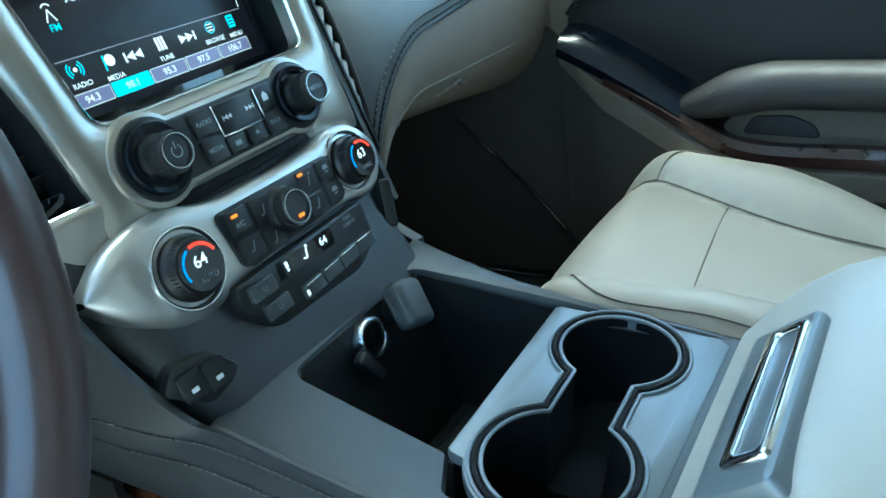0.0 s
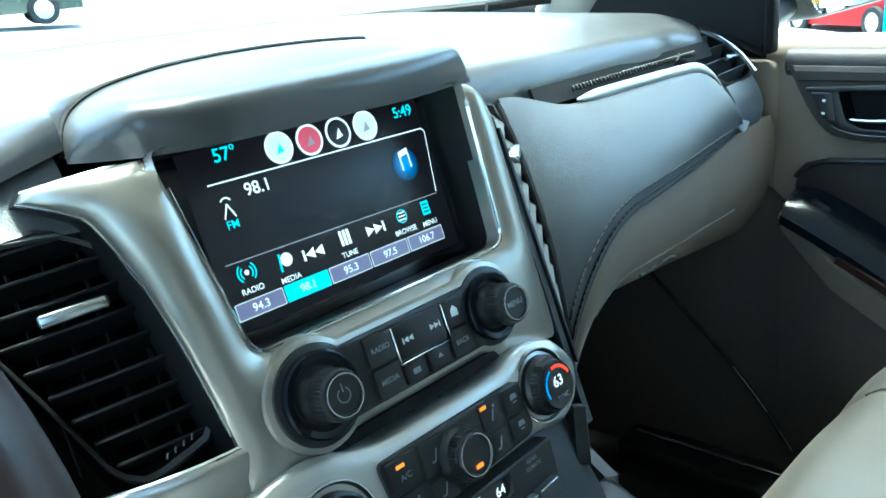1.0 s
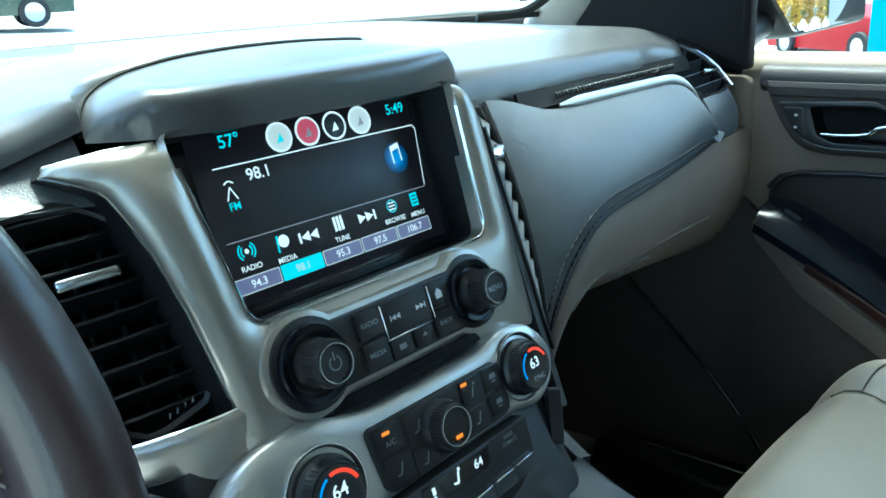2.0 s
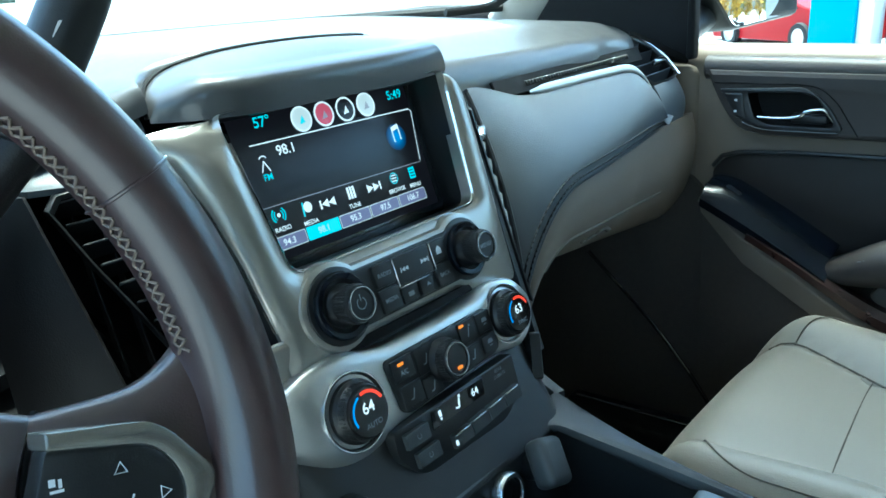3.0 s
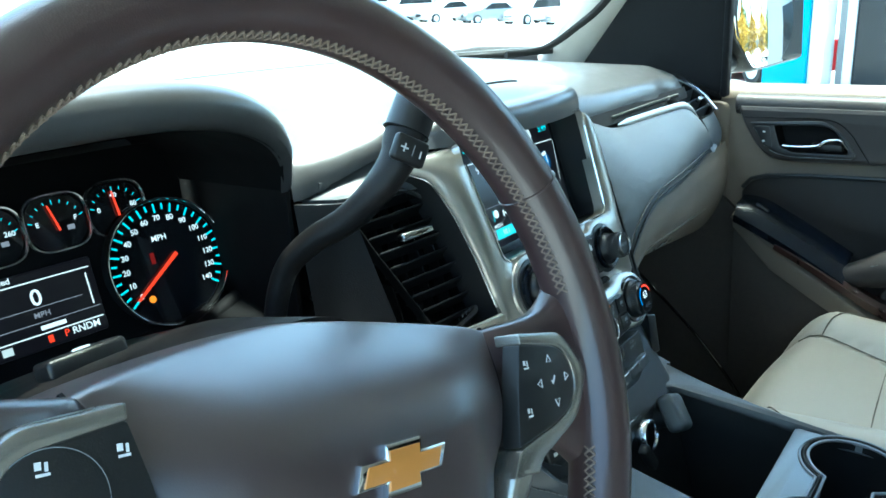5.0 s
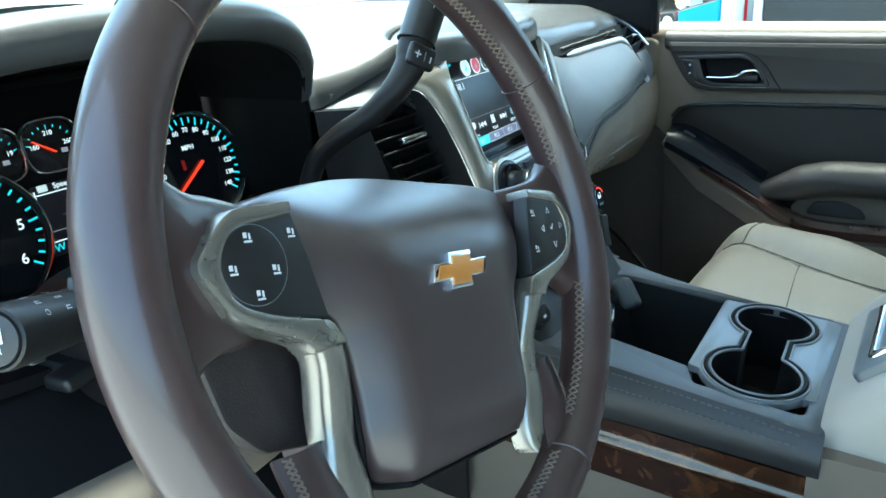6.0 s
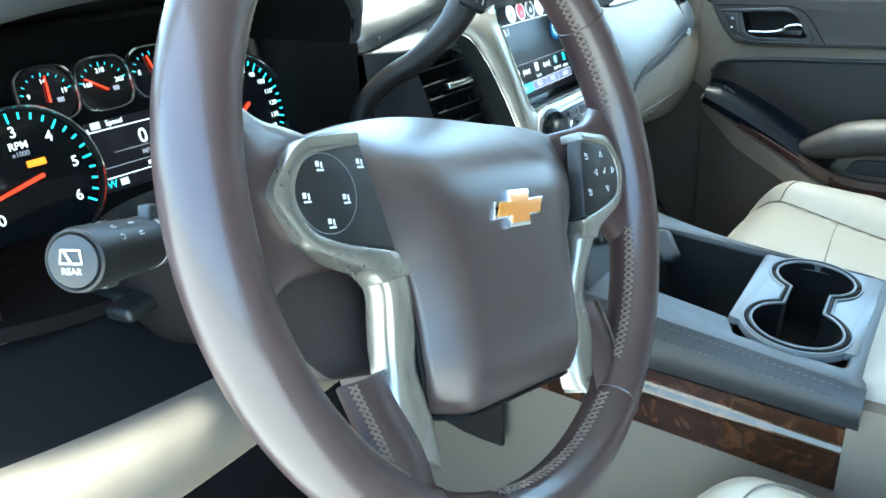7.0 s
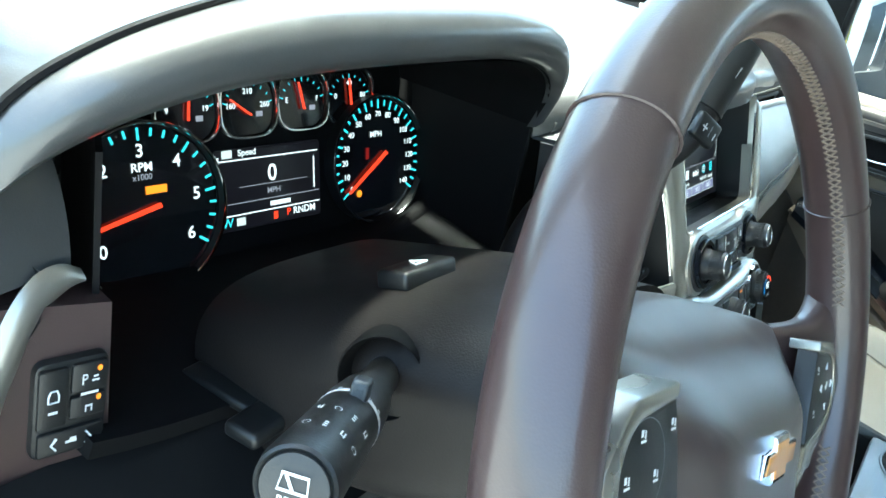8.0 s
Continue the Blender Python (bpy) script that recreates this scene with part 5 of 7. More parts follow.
# ---- seats ----
def seat(name, cx, y0, label, w=0.50, ztop=0.415):
    t = thing(name, (cx, y0 - 0.25, 0.06), label, "car seat", "front seats")
    L = 0.52

    def seam_at(v):
        """Where the insert meets the bolsters, as a share of the half width."""
        return 0.68 - 0.28 * smooth(v / 0.6)

    def top(u, v):
        """u across, v from the front edge to the back."""
        a = 2 * u - 1
        k = seam_at(v)
        bol = max(0.0, abs(a) - k) / (1 - k)
        z = ztop - 0.065 * v + (0.020 + 0.050 * v) * math.sin(min(1, bol) * math.pi) - 0.070 * max(0, (bol - 0.60) / 0.40) ** 2
        z -= 0.004 * math.exp(-((abs(a) - k) / 0.03) ** 2) + 0.0035 * math.exp(-((v - 0.345 - 0.03 * (k - a)) / 0.016) ** 2) * (abs(a) < k)
        z -= 0.60 * bol * max(0.0, v - 0.40) ** 1.66
        f = max(0.0, 1 - v / 0.16)
        z -= 0.085 * f ** 2.2
        y = y0 - L * v + 0.03 * abs(a) ** 3 * -1 * (1 - v)
        return Vector((cx + a * w / 2 * (1 - 0.06 * f * abs(a)), y, z))

    part("cushion", sheet(top, 56, 44), SEAT, t, "cream perforated leather cushion")
    part("cushion_side", join(sheet(lambda u, v: top(u, 0) + Vector((0, 0.004 * math.sin(v * math.pi), -0.16 * v)), 40, 8),
                              sheet(lambda u, v: top(0, u) + Vector((-0.006 * math.sin(v * math.pi), 0, -0.18 * v)), 30, 6),
                              sheet(lambda u, v: top(1, u) + Vector((0.006 * math.sin(v * math.pi), 0, -0.18 * v)), 30, 6)), SEAT, t, "cream leather cushion skirt")
    for sg in (-1, 1):
        part("seam", tube([top(0.5 + 0.5 * sg * seam_at(i / 30), i / 30) + Vector((0, 0, 0.0042)) for i in range(2, 31)], 0.0014, n=6), SEAM, t)
        arch = spline([(seam_at(0.135), 0.135), (0.76, 0.150), (0.84, 0.185), (0.865, 0.24), (0.85, 0.33), (0.82, 0.45), (0.78, 0.60), (0.76, 0.80)], 5)
        part("seam", tube([top(0.5 + 0.5 * sg * q[0], q[1]) + Vector((0, 0, 0.0016)) for q in arch], 0.0010, n=6), SEAM, t)
    part("seam", tube([top(0.5 + 0.5 * a, 0.345 + 0.03 * (seam_at(0.345) - a)) + Vector((0, 0, 0.0008)) for a in [seam_at(0.345) * (1 - i / 12) for i in range(25)]], 0.0010, n=6), SEAM, t)
    part("base", rbox(pose(cx, y0 - 0.27, 0.16), w * 0.86, 0.42, 0.20, 0.02), BLACK, t, "dark seat base")

    def back(u, v):
        a = 2 * u - 1
        bol = max(0.0, abs(a) - 0.6) / 0.4
        return Vector((cx + a * w / 2 * (1 - 0.2 * v * v), y0 - L - 0.02 - 0.16 * v + 0.05 * bol, ztop - 0.06 + 0.62 * v))

    part("backrest", sheet(back, 30, 30, -0.10), SEAT, t, "cream leather backrest")
    return t


seat("car_seat", 0.470, -0.095, "cream leather passenger seat with stitched bolsters", 0.47, 0.388)
seat("car_seat", -0.425, -0.245, "cream leather driver seat with stitched bolsters", 0.47, 0.400)

# ---- steering wheel: local right, up, towards the driver ----
WA, WB, WP = radians(19.5), radians(-1.0), radians(-14.0)
wn_ = Vector((math.sin(WB) * math.cos(WA), -math.cos(WB) * math.cos(WA), math.sin(WA)))
wu0 = Vector((math.cos(WB), math.sin(WB), 0))
wv0 = wn_.cross(wu0)
wu = wu0 * math.cos(WP) + wv0 * math.sin(WP)
WC = Vector((-0.4520, -0.1914, 0.7416))
MW = frame_of(WC, wu, wn_.cross(wu))


def W(u, v, n=0.0):
    return MW @ Vector((u, v, n))


def WM(u, v, n=0.0):
    return MW @ Matrix.Translation((u, v, n))


wheel = thing("steering_wheel", WC, "dark brown leather steering wheel with silver spokes", "steering wheel")
RW, RT = 0.1975, 0.0172


def rim_pt(a, b):
    """a round the wheel, b round the rim's section, degrees."""
    grip = 1.0 + 0.06 * max(0, math.cos(radians(2 * a))) ** 2
    r = RT * grip
    c, s = math.cos(radians(b)), math.sin(radians(b))
    return W(-0.006 + (RW + r * c) * math.cos(radians(a)), (RW + r * c) * math.sin(radians(a)), 0.003 + r * 1.10 * s)


rb = bmesh.new()
rows = [[rb.verts.new(rim_pt(360 * i / 144, 360 * j / 24)) for j in range(24)] for i in range(144)]
for i in range(144):
    for j in range(24):
        rb.faces.new((rows[i - 1][j - 1], rows[i][j - 1], rows[i][j], rows[i - 1][j]))
part("rim", rb, LEATHER, wheel, "dark brown leather rim")
for a in (36, 144, 240, 304):
    part("rim_seam", tube([rim_pt(a, 360 * j / 30) + (rim_pt(a, 360 * j / 30) - W(-0.006 + RW * math.cos(radians(a)), RW * math.sin(radians(a)))) * 0.015 for j in range(30)], 0.0008, True, 6), LEATHER, wheel, "sewn joint in the rim leather")


def lace(points, across, material, name="lacing"):
    """Zigzag cross stitch along points, reaching across to both sides."""
    bm = bmesh.new()
    for i in range(len(points) - 1):
        for sg in (1, -1):
            p, q = points[i] + across[i] * sg, points[i + 1] - across[i + 1] * sg
            out = (p + q) / 2 + (points[i] - W(RW * 0.0, 0.0)).normalized() * -0.0008
            tube([p, out, q], 0.00068, n=5, into=bm)
    tagged(part(name, bm, material, wheel, "tan cross-stitched lacing"), kind="stuff")


# lacing on the inside of the rim
for a0, a1 in ((16, 164), (194, 232), (256, 302), (312, 346)):
    k = int((a1 - a0) / 1.5)
    av = [a0 + (a1 - a0) * i / k for i in range(k + 1)]
    lace([rim_pt(a, 167) for a in av], [(rim_pt(a, 157) - rim_pt(a, 177)) * 0.5 for a in av], STITCH)

# airbag cover: its top rolls back towards the dash
half_ab = [(0.122, 0.034), (0.114, 0.024), (0.106, 0.002), (0.098, -0.024), (0.087, -0.039), (0.0805, -0.070), (0.0795, -0.100), (0.073, -0.121), (0.060, -0.1285), (0.030, -0.1295)]
ab = spline([(-0.060, 0.048), (0, 0.054), (0.060, 0.048)] + half_ab + [(0, -0.1295)] + [(-x, y) for x, y in reversed(half_ab)], 6, True)
ab2 = polar([(p[0], p[1]) for p in ab], (0, -0.03), 140)
cab = Vector((0, -0.03))


def cover_edge(v):
    """Half width of the cover at a height."""
    for (x0, y0), (x1, y1) in zip(half_ab, half_ab[1:]):
        if y1 <= v <= y0:
            return x0 + (x1 - x0) * (v - y0) / (y1 - y0)
    return 0.122 if v > 0 else 0.062


def dome(u, v):
    """Flat middle, a crease on each side, edges sinking to the joint and the top rolling away."""
    crease = 0.057 + 0.10 * max(-0.06, min(0.04, v + 0.03)) * 0.6
    side = max(0.0, abs(u) - crease) / max(0.012, cover_edge(v) - crease)
    top = max(0.0, (v + 0.010) / 0.064)
    low = max(0.0, (-0.095 - v) / 0.035)
    return 0.017 - 0.017 * min(1.1, side) ** 1.2 - 0.068 * top ** 1.8 * (1 - 0.40 * smooth((abs(u) - 0.055) / 0.065)) - 0.012 * low ** 2


part("airbag_cover", ring(MW, [(ab2, -0.072), (ab2, lambda u, v: dome(u, v) - 0.005), ([cab + (p - cab) * 0.993 for p in ab2], lambda u, v: dome(u, v) - 0.0015)] +
     [([cab + (p - cab) * t for p in ab2], dome) for t in (0.98, 0.965, 0.945, 0.92, 0.89, 0.86, 0.82, 0.77, 0.70, 0.60, 0.48, 0.34, 0.18)] + [([cab] * 140, dome)]), AIRBAG, wheel, "dark brown airbag cover")
gap_loop = sorted([cab + (q - cab) * 1.012 for q in ab2], key=lambda q: math.atan2(q.x, -(q.y + 0.03)))
part("cover_gap", tube([MW @ Vector((p.x, p.y, dome(p.x, p.y) - 0.003)) for p in gap_loop if p.y < 0.036], 0.0017, False, 6), VOID, wheel, "dark joint round the airbag cover")
# plain emblem: a slanted amber cross with bright edges
em = [(-0.031, -0.0085), (-0.012, -0.0085), (-0.0135, -0.0165), (0.010, -0.0165), (0.0105, -0.0085), (0.0265, -0.0085), (0.031, 0.0065), (0.0125, 0.0065), (0.0135, 0.0145), (-0.010, 0.0145), (-0.0105, 0.0065), (-0.0265, 0.0065)]
em = [(x * 0.92, y * 0.74) for x, y in em]
EMB = WM(0.004, -0.0178, 0.0205)
emb = part("emblem", plate(EMB, em, 0.005, 0.0018), CHROME, wheel, "plain amber cross emblem with bright edge")
part("emblem_fill", plate(EMB @ Matrix.Translation((0, 0, 0.0006)), [(x * 0.86, (y + 0.001) * 0.74 - 0.001) for x, y in em], 0.001, 0.0003), GOLD, emb, "amber enamel")


def spoke_f(sx):
    """Leather-covered spoke from behind the cover to the rim, flaring into it."""
    def f(u, v):
        x = 0.112 + (0.066 if sx > 0 else 0.078) * u
        fl = max(0.0, (x - (0.140 if sx > 0 else 0.152)) / 0.038)
        top = 0.034 + 0.004 * min(1.0, u * 2) + 0.026 * fl ** 2.2
        low = -0.036 - 0.004 * u - 0.024 * fl ** 2.2
        a = 2 * math.pi * v
        c, s = math.cos(a), math.sin(a)
        m, h = (top + low) / 2, (top - low) / 2
        return W(sx * x, m + h * math.copysign(abs(s) ** 0.55, s), -0.006 + 0.0125 * math.copysign(abs(c) ** 0.6, c) - 0.024 * (1 - u) ** 2)
    return f


def web_f(sx):
    """Leather web between the lower spoke and the rim."""
    def f(u, v):
        ax, ay = 0.100 - 0.012 * v, -0.0915 - 0.082 * v
        bx, by = 0.1345 - 0.012 * v * v, -0.0935 - 0.062 * v
        return W(sx * (ax + (bx - ax) * u), ay + (by - ay) * u, -0.012 + 0.006 * math.sin(u * math.pi) + 0.013 * math.sin(min(1.0, v * 1.2) * math.pi / 2))
    return f


for sx in (-1, 1):
    part("spoke", sheet(spoke_f(sx), 16, 40), LEATHER, wheel, "leather-covered spoke")
    frame_i = fillet([(sx * x, y) for x, y in ((0.113, 0.0242), (0.151, 0.0190), (0.1622, 0.0020), (0.156, -0.0165), (0.1355, -0.0245), (0.0995, -0.0312), (0.1065, 0.002))], [0.002, 0.010, 0.012, 0.012, 0.008, 0.002, 0.002], 5)
    frame_o = fillet([(sx * x, y) for x, y in ((0.113, 0.0300), (0.149, 0.0275), (0.157, 0.0225), (0.1745, 0.0030), (0.168, -0.0085), (0.158, -0.0230), (0.146, -0.0290), (0.118, -0.0400), (0.1125, -0.0470),
                                                      (0.0905, -0.0450), (0.0990, -0.0318), (0.1355, -0.0242), (0.1555, -0.0163), (0.1617, 0.0020), (0.151, 0.0187), (0.113, 0.0238))],
                     [0.001, 0.004, 0.006, 0.008, 0.004, 0.008, 0.006, 0.010, 0.001, 0.001, 0.004, 0.008, 0.012, 0.012, 0.008, 0.001], 5)
    part("spoke_frame", plate(WM(0, 0, 0.0108), frame_o, 0.018, 0.0014), SPOKESIL, wheel, "champagne-silver switch surround")
    band_o = spline([(0.1150, -0.0425, 0), (0.1100, -0.0510, 0), (0.1060, -0.0700, 0), (0.1045, -0.0906, 0), (0.1065, -0.1110, 0), (0.1005, -0.1360, 0), (0.0820, -0.1520, 0)], 7)
    band_i = spline([(0.0918, -0.0420, 0), (0.0893, -0.0500, 0), (0.0838, -0.0780, 0), (0.0835, -0.1010, 0), (0.0770, -0.1270, 0), (0.0772, -0.1450, 0), (0.0800, -0.1515, 0)], 7)
    secs = []
    for a, b in zip(band_i, band_o):
        nb = 0.0106 - 0.013 * smooth((-0.034 - (a[1] + b[1]) / 2) / 0.060)
        sec = [W(sx * a[0], a[1], nb - 0.016)]
        for q in [k / 10 for k in range(11)]:
            sec.append(W(sx * (a[0] + (b[0] - a[0]) * q), a[1] + (b[1] - a[1]) * q, nb + 0.0012 * math.sin(q * math.pi) - 0.0034 * abs(2 * q - 1) ** 6))
        secs.append(sec + [W(sx * b[0], b[1], nb - 0.016)])
    part("spoke_band", loft(secs), SPOKESIL, wheel, "champagne-silver band of the lower spoke", angle=50)
    pad = part("switch_pad", plate(WM(0, 0, 0.0100), frame_i, 0.012, 0.0015), BLACK, wheel, "black thumb-switch pad")
    marks = ((0.143, 0.0135), (0.154, -0.001), (0.129, -0.003), (0.141, -0.014), (0.116, 0.014)) if sx < 0 else ((0.137, 0.0125), (0.152, 0.0010), (0.126, 0.0), (0.140, -0.0120), (0.1150, 0.0120), (0.1125, -0.0140))
    for i, (x, y) in enumerate(marks):
        M = WM(sx * x, y, 0.0104)
        if sx > 0 and i < 4:
            r = 0.0026
            a = (90, 0, 180, -90)[i]
            tri = [Vector((r * math.cos(radians(a + k)), r * math.sin(radians(a + k)))) for k in (0, 120, 240)]
            part("arrow", tube([M @ Vector((p.x, p.y, 0)) for p in tri], 0.00035, True, 5), PRINT, pad)
        else:
            part("mark", join(flat(M, rect(-0.001, 0.0012, 0.0022, 0.0026)), flat(M, rect(0.0016, 0.0006, 0.0012, 0.0030)), flat(M, rect(0.0004, -0.0018, 0.0046, 0.0010))), PRINT, pad)
    if sx > 0:
        M = WM(0.139, 0.0005, 0.0104)
        part("tick", tube([M @ Vector(p) for p in ((-0.0018, -0.0002, 0), (-0.0006, -0.0020, 0), (0.0018, 0.0024, 0))], 0.0004, n=5), PRINT, pad)
    else:
        part("switch_ring", arc(WM(-0.141, 0.0005, 0.0103), 0.0192, 0.0195, 0, 359, 40), GREYPRINT, pad)
    back_o = [(-0.159, -0.024), (-0.155, -0.040), (-0.146, -0.074), (-0.127, -0.0925), (-0.085, -0.098), (-0.070, -0.098), (-0.070, -0.024)]
    part("spoke_back", plate(WM(0, 0, -0.026), fillet([(-sx * x, y) for x, y in back_o], 0.006), 0.010, 0.003), BROWNSHELL, wheel, "dark brown shell behind the lower spoke")
    wf = web_f(sx)
    part("spoke_web", sheet(wf, 14, 14, -0.008 * sx), LEATHER, wheel, "leather web of the lower spoke")
    edge = [Vector(wf(0.84, 0.02 + 0.60 * i / 13)) + wn_ * 0.0010 for i in range(14)]
    lace(edge, [(Vector(wf(0.78, 0.02 + 0.60 * i / 13)) - Vector(wf(0.90, 0.02 + 0.60 * i / 13))) * 0.5 for i in range(14)], STITCH, "web_lacing")
part("hub_back", lathe(WM(0, -0.03, -0.070), [(0.0, 0), (0.046, 0), (0.052, 0.02), (0.052, 0.040)], 40), SHROUD, wheel, "brown-black hub shell")
text("AIRBAG", WM(0.0, -0.080, 0.0173), 0.0046, FAINT, wheel)
part("centre_mark", flat(WM(0.0, -0.0655, 0.0173), rect(0, 0, 0.0006, 0.005)), FAINT, wheel)

# ---- steering column, levers and key ----
column = thing("steering_column", (-0.445, 0.0, 0.68), "brown-black steering column shroud", "steering column")
CO = Vector((-0.4640, -0.2043, 0.7530))
cn = Vector((math.sin(radians(-2.0)) * math.cos(radians(20.3)), -math.cos(radians(-2.0)) * math.cos(radians(20.3)), math.sin(radians(20.3))))
cdir, cu0 = -cn, Vector((math.cos(radians(-2.0)), math.sin(radians(-2.0)), 0))
cv0 = cn.cross(cu0)


def col_f(u, v):
    """Shroud: u along the axis to the dash, v round it."""
    a = 2 * math.pi * v
    c, s = math.cos(a), math.sin(a)
    p = 0.6
    grow = 1.0 + 0.14 * u
    ctr = CO + cdir * (0.084 + 0.22 * u) + Vector((0, 0, -0.006))
    return ctr + cu0 * (0.092 * grow * math.copysign(abs(c) ** p, c)) + cv0 * ((0.050 + 0.012 * min(1.0, u * 2.5)) * math.copysign(abs(s) ** p, s))


part("shroud", join(sheet(col_f, 14, 48), sheet(lambda u, v: Vector(col_f(0, v)).lerp(CO + cdir * 0.084 + Vector((0, 0, -0.006)), u), 4, 48)), SHROUD, column, "brown-black shroud")
hz = frame_of(CO + cdir * 0.190 + cv0 * 0.0590 + Vector((-0.026, 0, 0)), cu0, cdir)
hzb = part("hazard_button", rbox(hz, 0.046, 0.024, 0.012, 0.003), BLACK, column, "black hazard button with white triangle")
part("triangle", tube([hz @ Vector(p) for p in ((-0.005, -0.004, 0.0065), (0.005, -0.004, 0.0065), (0, 0.005, 0.0065))], 0.0006, True, 5), WHITE_L, hzb)

stalk = thing("wiper_lever", (-0.60, -0.08, 0.73), "black wiper and indicator lever with white symbols", "lever")
s0, s1 = Vector((-0.536, -0.037, 0.716)), Vector((-0.669, -0.100, 0.756))
sd = (s1 - s0).normalized()
SM = frame_of(s1, Vector((0, 0, 1)).cross(sd), sd.cross(Vector((0, 0, 1)).cross(sd))) @ Matrix.Diagonal((0.78, 0.78, 1, 1))
sl = (s1 - s0).length
part("lever_boot", lathe(SM @ Matrix.Translation((0, 0, -sl + 0.010)), [(0.029, -0.03), (0.029, 0.012), (0.0275, 0.014), (0.0255, 0.010), (0.022, -0.012), (0, -0.012)], 28), VOID, column, "black opening round the lever")
part("arm", lathe(SM, [(0.011, -sl - 0.02), (0.012, -sl * 0.75), (0.0165, -sl * 0.62), (0.0185, -sl * 0.5), (0.0185, -sl * 0.42)], 32), BLACK, stalk, "black lever arm")
part("white_band", lathe(SM, [(0.0187, -sl * 0.43), (0.0188, -sl * 0.42), (0.0187, -sl * 0.41)], 32), PRINT, stalk)
part("barrel", lathe(SM, [(0.0185, -sl * 0.41), (0.0195, -sl * 0.2), (0.0205, -0.006), (0.0195, -0.001), (0.0180, 0.0), (0.0165, -0.001)], 36), BLACK, stalk, "black twist barrel")
endp = part("end_button", lathe(SM, [(0.0165, -0.002), (0.0160, 0.0005), (0.0100, 0.0015), (0, 0.0018)], 32), FLANK, stalk, "dark end button with white wiper symbol")
part("symbol", tube([SM @ Vector((x, y, 0.0022)) for x, y in ((-0.006, 0.007), (0.006, 0.007), (0.007, -0.001), (-0.007, -0.001))], 0.0006, True, 5), WHITE_L, endp)
part("symbol", tube([SM @ Vector((x, y, 0.0022)) for x, y in ((0, -0.0005), (-0.004, 0.006))], 0.0006, n=5), WHITE_L, endp)
text("REAR", SM @ Matrix.Translation((0, -0.0060, 0.0020)), 0.0055, WHITE_L, endp)
part("thumb_tab", rbox(SM @ Matrix.Translation((0.004, 0.019, -sl * 0.42)), 0.010, 0.016, 0.010, 0.002), CONSOLE, stalk, "grey thumb tab")
part("thumb_tab", rbox(SM @ Matrix.Translation((-0.006, -0.019, -sl * 0.22)), 0.010, 0.010, 0.012, 0.002), CONSOLE, stalk, "grey thumb tab")
for i in range(12):
    a = radians(35 + (i % 4) * 26)
    q = -sl * (0.14 + 0.11 * (i // 4)) - (0.06 if i // 4 == 2 else 0) * sl
    r = 0.0198 if i // 4 < 2 else 0.0184
    P = SM @ Vector((r * math.cos(a), r * math.sin(a), q))
    nrm = (SM.to_3x3() @ Vector((math.cos(a), math.sin(a), 0))).normalized()
    F = frame_of(P + nrm * 0.0006, sd, nrm.cross(sd))
    if i % 3 == 0:
        part("symbol", arc(F, 0.0013, 0.0017, 20, 340, 10), PRINT, stalk)
    elif i % 3 == 1:
        part("symbol", join(flat(F, rect(0, 0.0010, 0.0042, 0.0006)), flat(F, rect(-0.0006, -0.0006, 0.0030, 0.0006)), flat(F, rect(0.0012, 0.0002, 0.0006, 0.0022))), PRINT, stalk)
    else:
        part("symbol", join(*[flat(F, rect(-0.0018 + 0.0018 * k, 0, 0.0011, 0.0016)) for k in range(3)]), PRINT, stalk)

gear = thing("gear_lever", (-0.29, 0.0, 0.75), "black column gear lever with plus and minus buttons", "gear lever")
gp = spline([(-0.3225, 0.0235, 0.690), (-0.3182, 0.0192, 0.7209), (-0.3112, 0.0104, 0.7457), (-0.3025, -0.0095, 0.7650), (-0.2895, -0.0331, 0.7806), (-0.2770, -0.0520, 0.8015), (-0.2635, -0.0600, 0.8205), (-0.2537, -0.0610, 0.8380), (-0.2330, -0.0630, 0.8700), (-0.2190, -0.0640, 0.8930)], 6)
part("stem", tube(gp[:43], lambda t: 0.0098 + 0.0062 * t ** 1.5, n=20, flat=0.85, up=(0, 0, 1)), SHROUD, gear, "black curved stem")
part("grip", tube(gp[42:], lambda t: 0.0168 * math.sqrt(max(0.05, 1 - max(0.0, (t - 0.80) / 0.20) ** 3)), n=24, flat=0.9, up=(1, 0, 0)), BLACK, gear, "black grip")
part("grip_joint", tube([gp[42] + ((gp[43] - gp[42]).orthogonal().normalized() * math.cos(a) + (gp[43] - gp[42]).normalized().cross((gp[43] - gp[42]).orthogonal().normalized()) * math.sin(a)) * 0.0165 for a in [2 * math.pi * i / 28 for i in range(28)]], 0.0006, True, 5), VOID, gear, "dark joint under the grip")
gd = (gp[43] - gp[36]).normalized()
gside = Vector((-0.45, -0.86, 0.0))
gside = (gside - gd * gside.dot(gd)).normalized()
GM = frame_of(gp[38] + gside * 0.0135, gside.cross(gd) * -1, gd)
pm = part("shift_buttons", rbox(GM, 0.026, 0.019, 0.008, 0.003), BLACK, gear, "black plus and minus buttons")
part("plus", join(flat(GM @ Matrix.Translation((-0.006, 0, 0.0045)), rect(0, 0, 0.006, 0.0012)), flat(GM @ Matrix.Translation((-0.006, 0, 0.0045)), rect(0, 0, 0.0012, 0.006))), PRINT, pm)
part("minus", flat(GM @ Matrix.Translation((0.007, -0.001, 0.0045)), rect(0, 0, 0.0012, 0.005)), PRINT, pm)
part("grip_mark", flat(frame_of(gp[-8] + gside * 0.0160, gside.cross(gd) * -1, gd), rrect(0, 0, 0.006, 0.010, 0.002)), PRINT, gear)
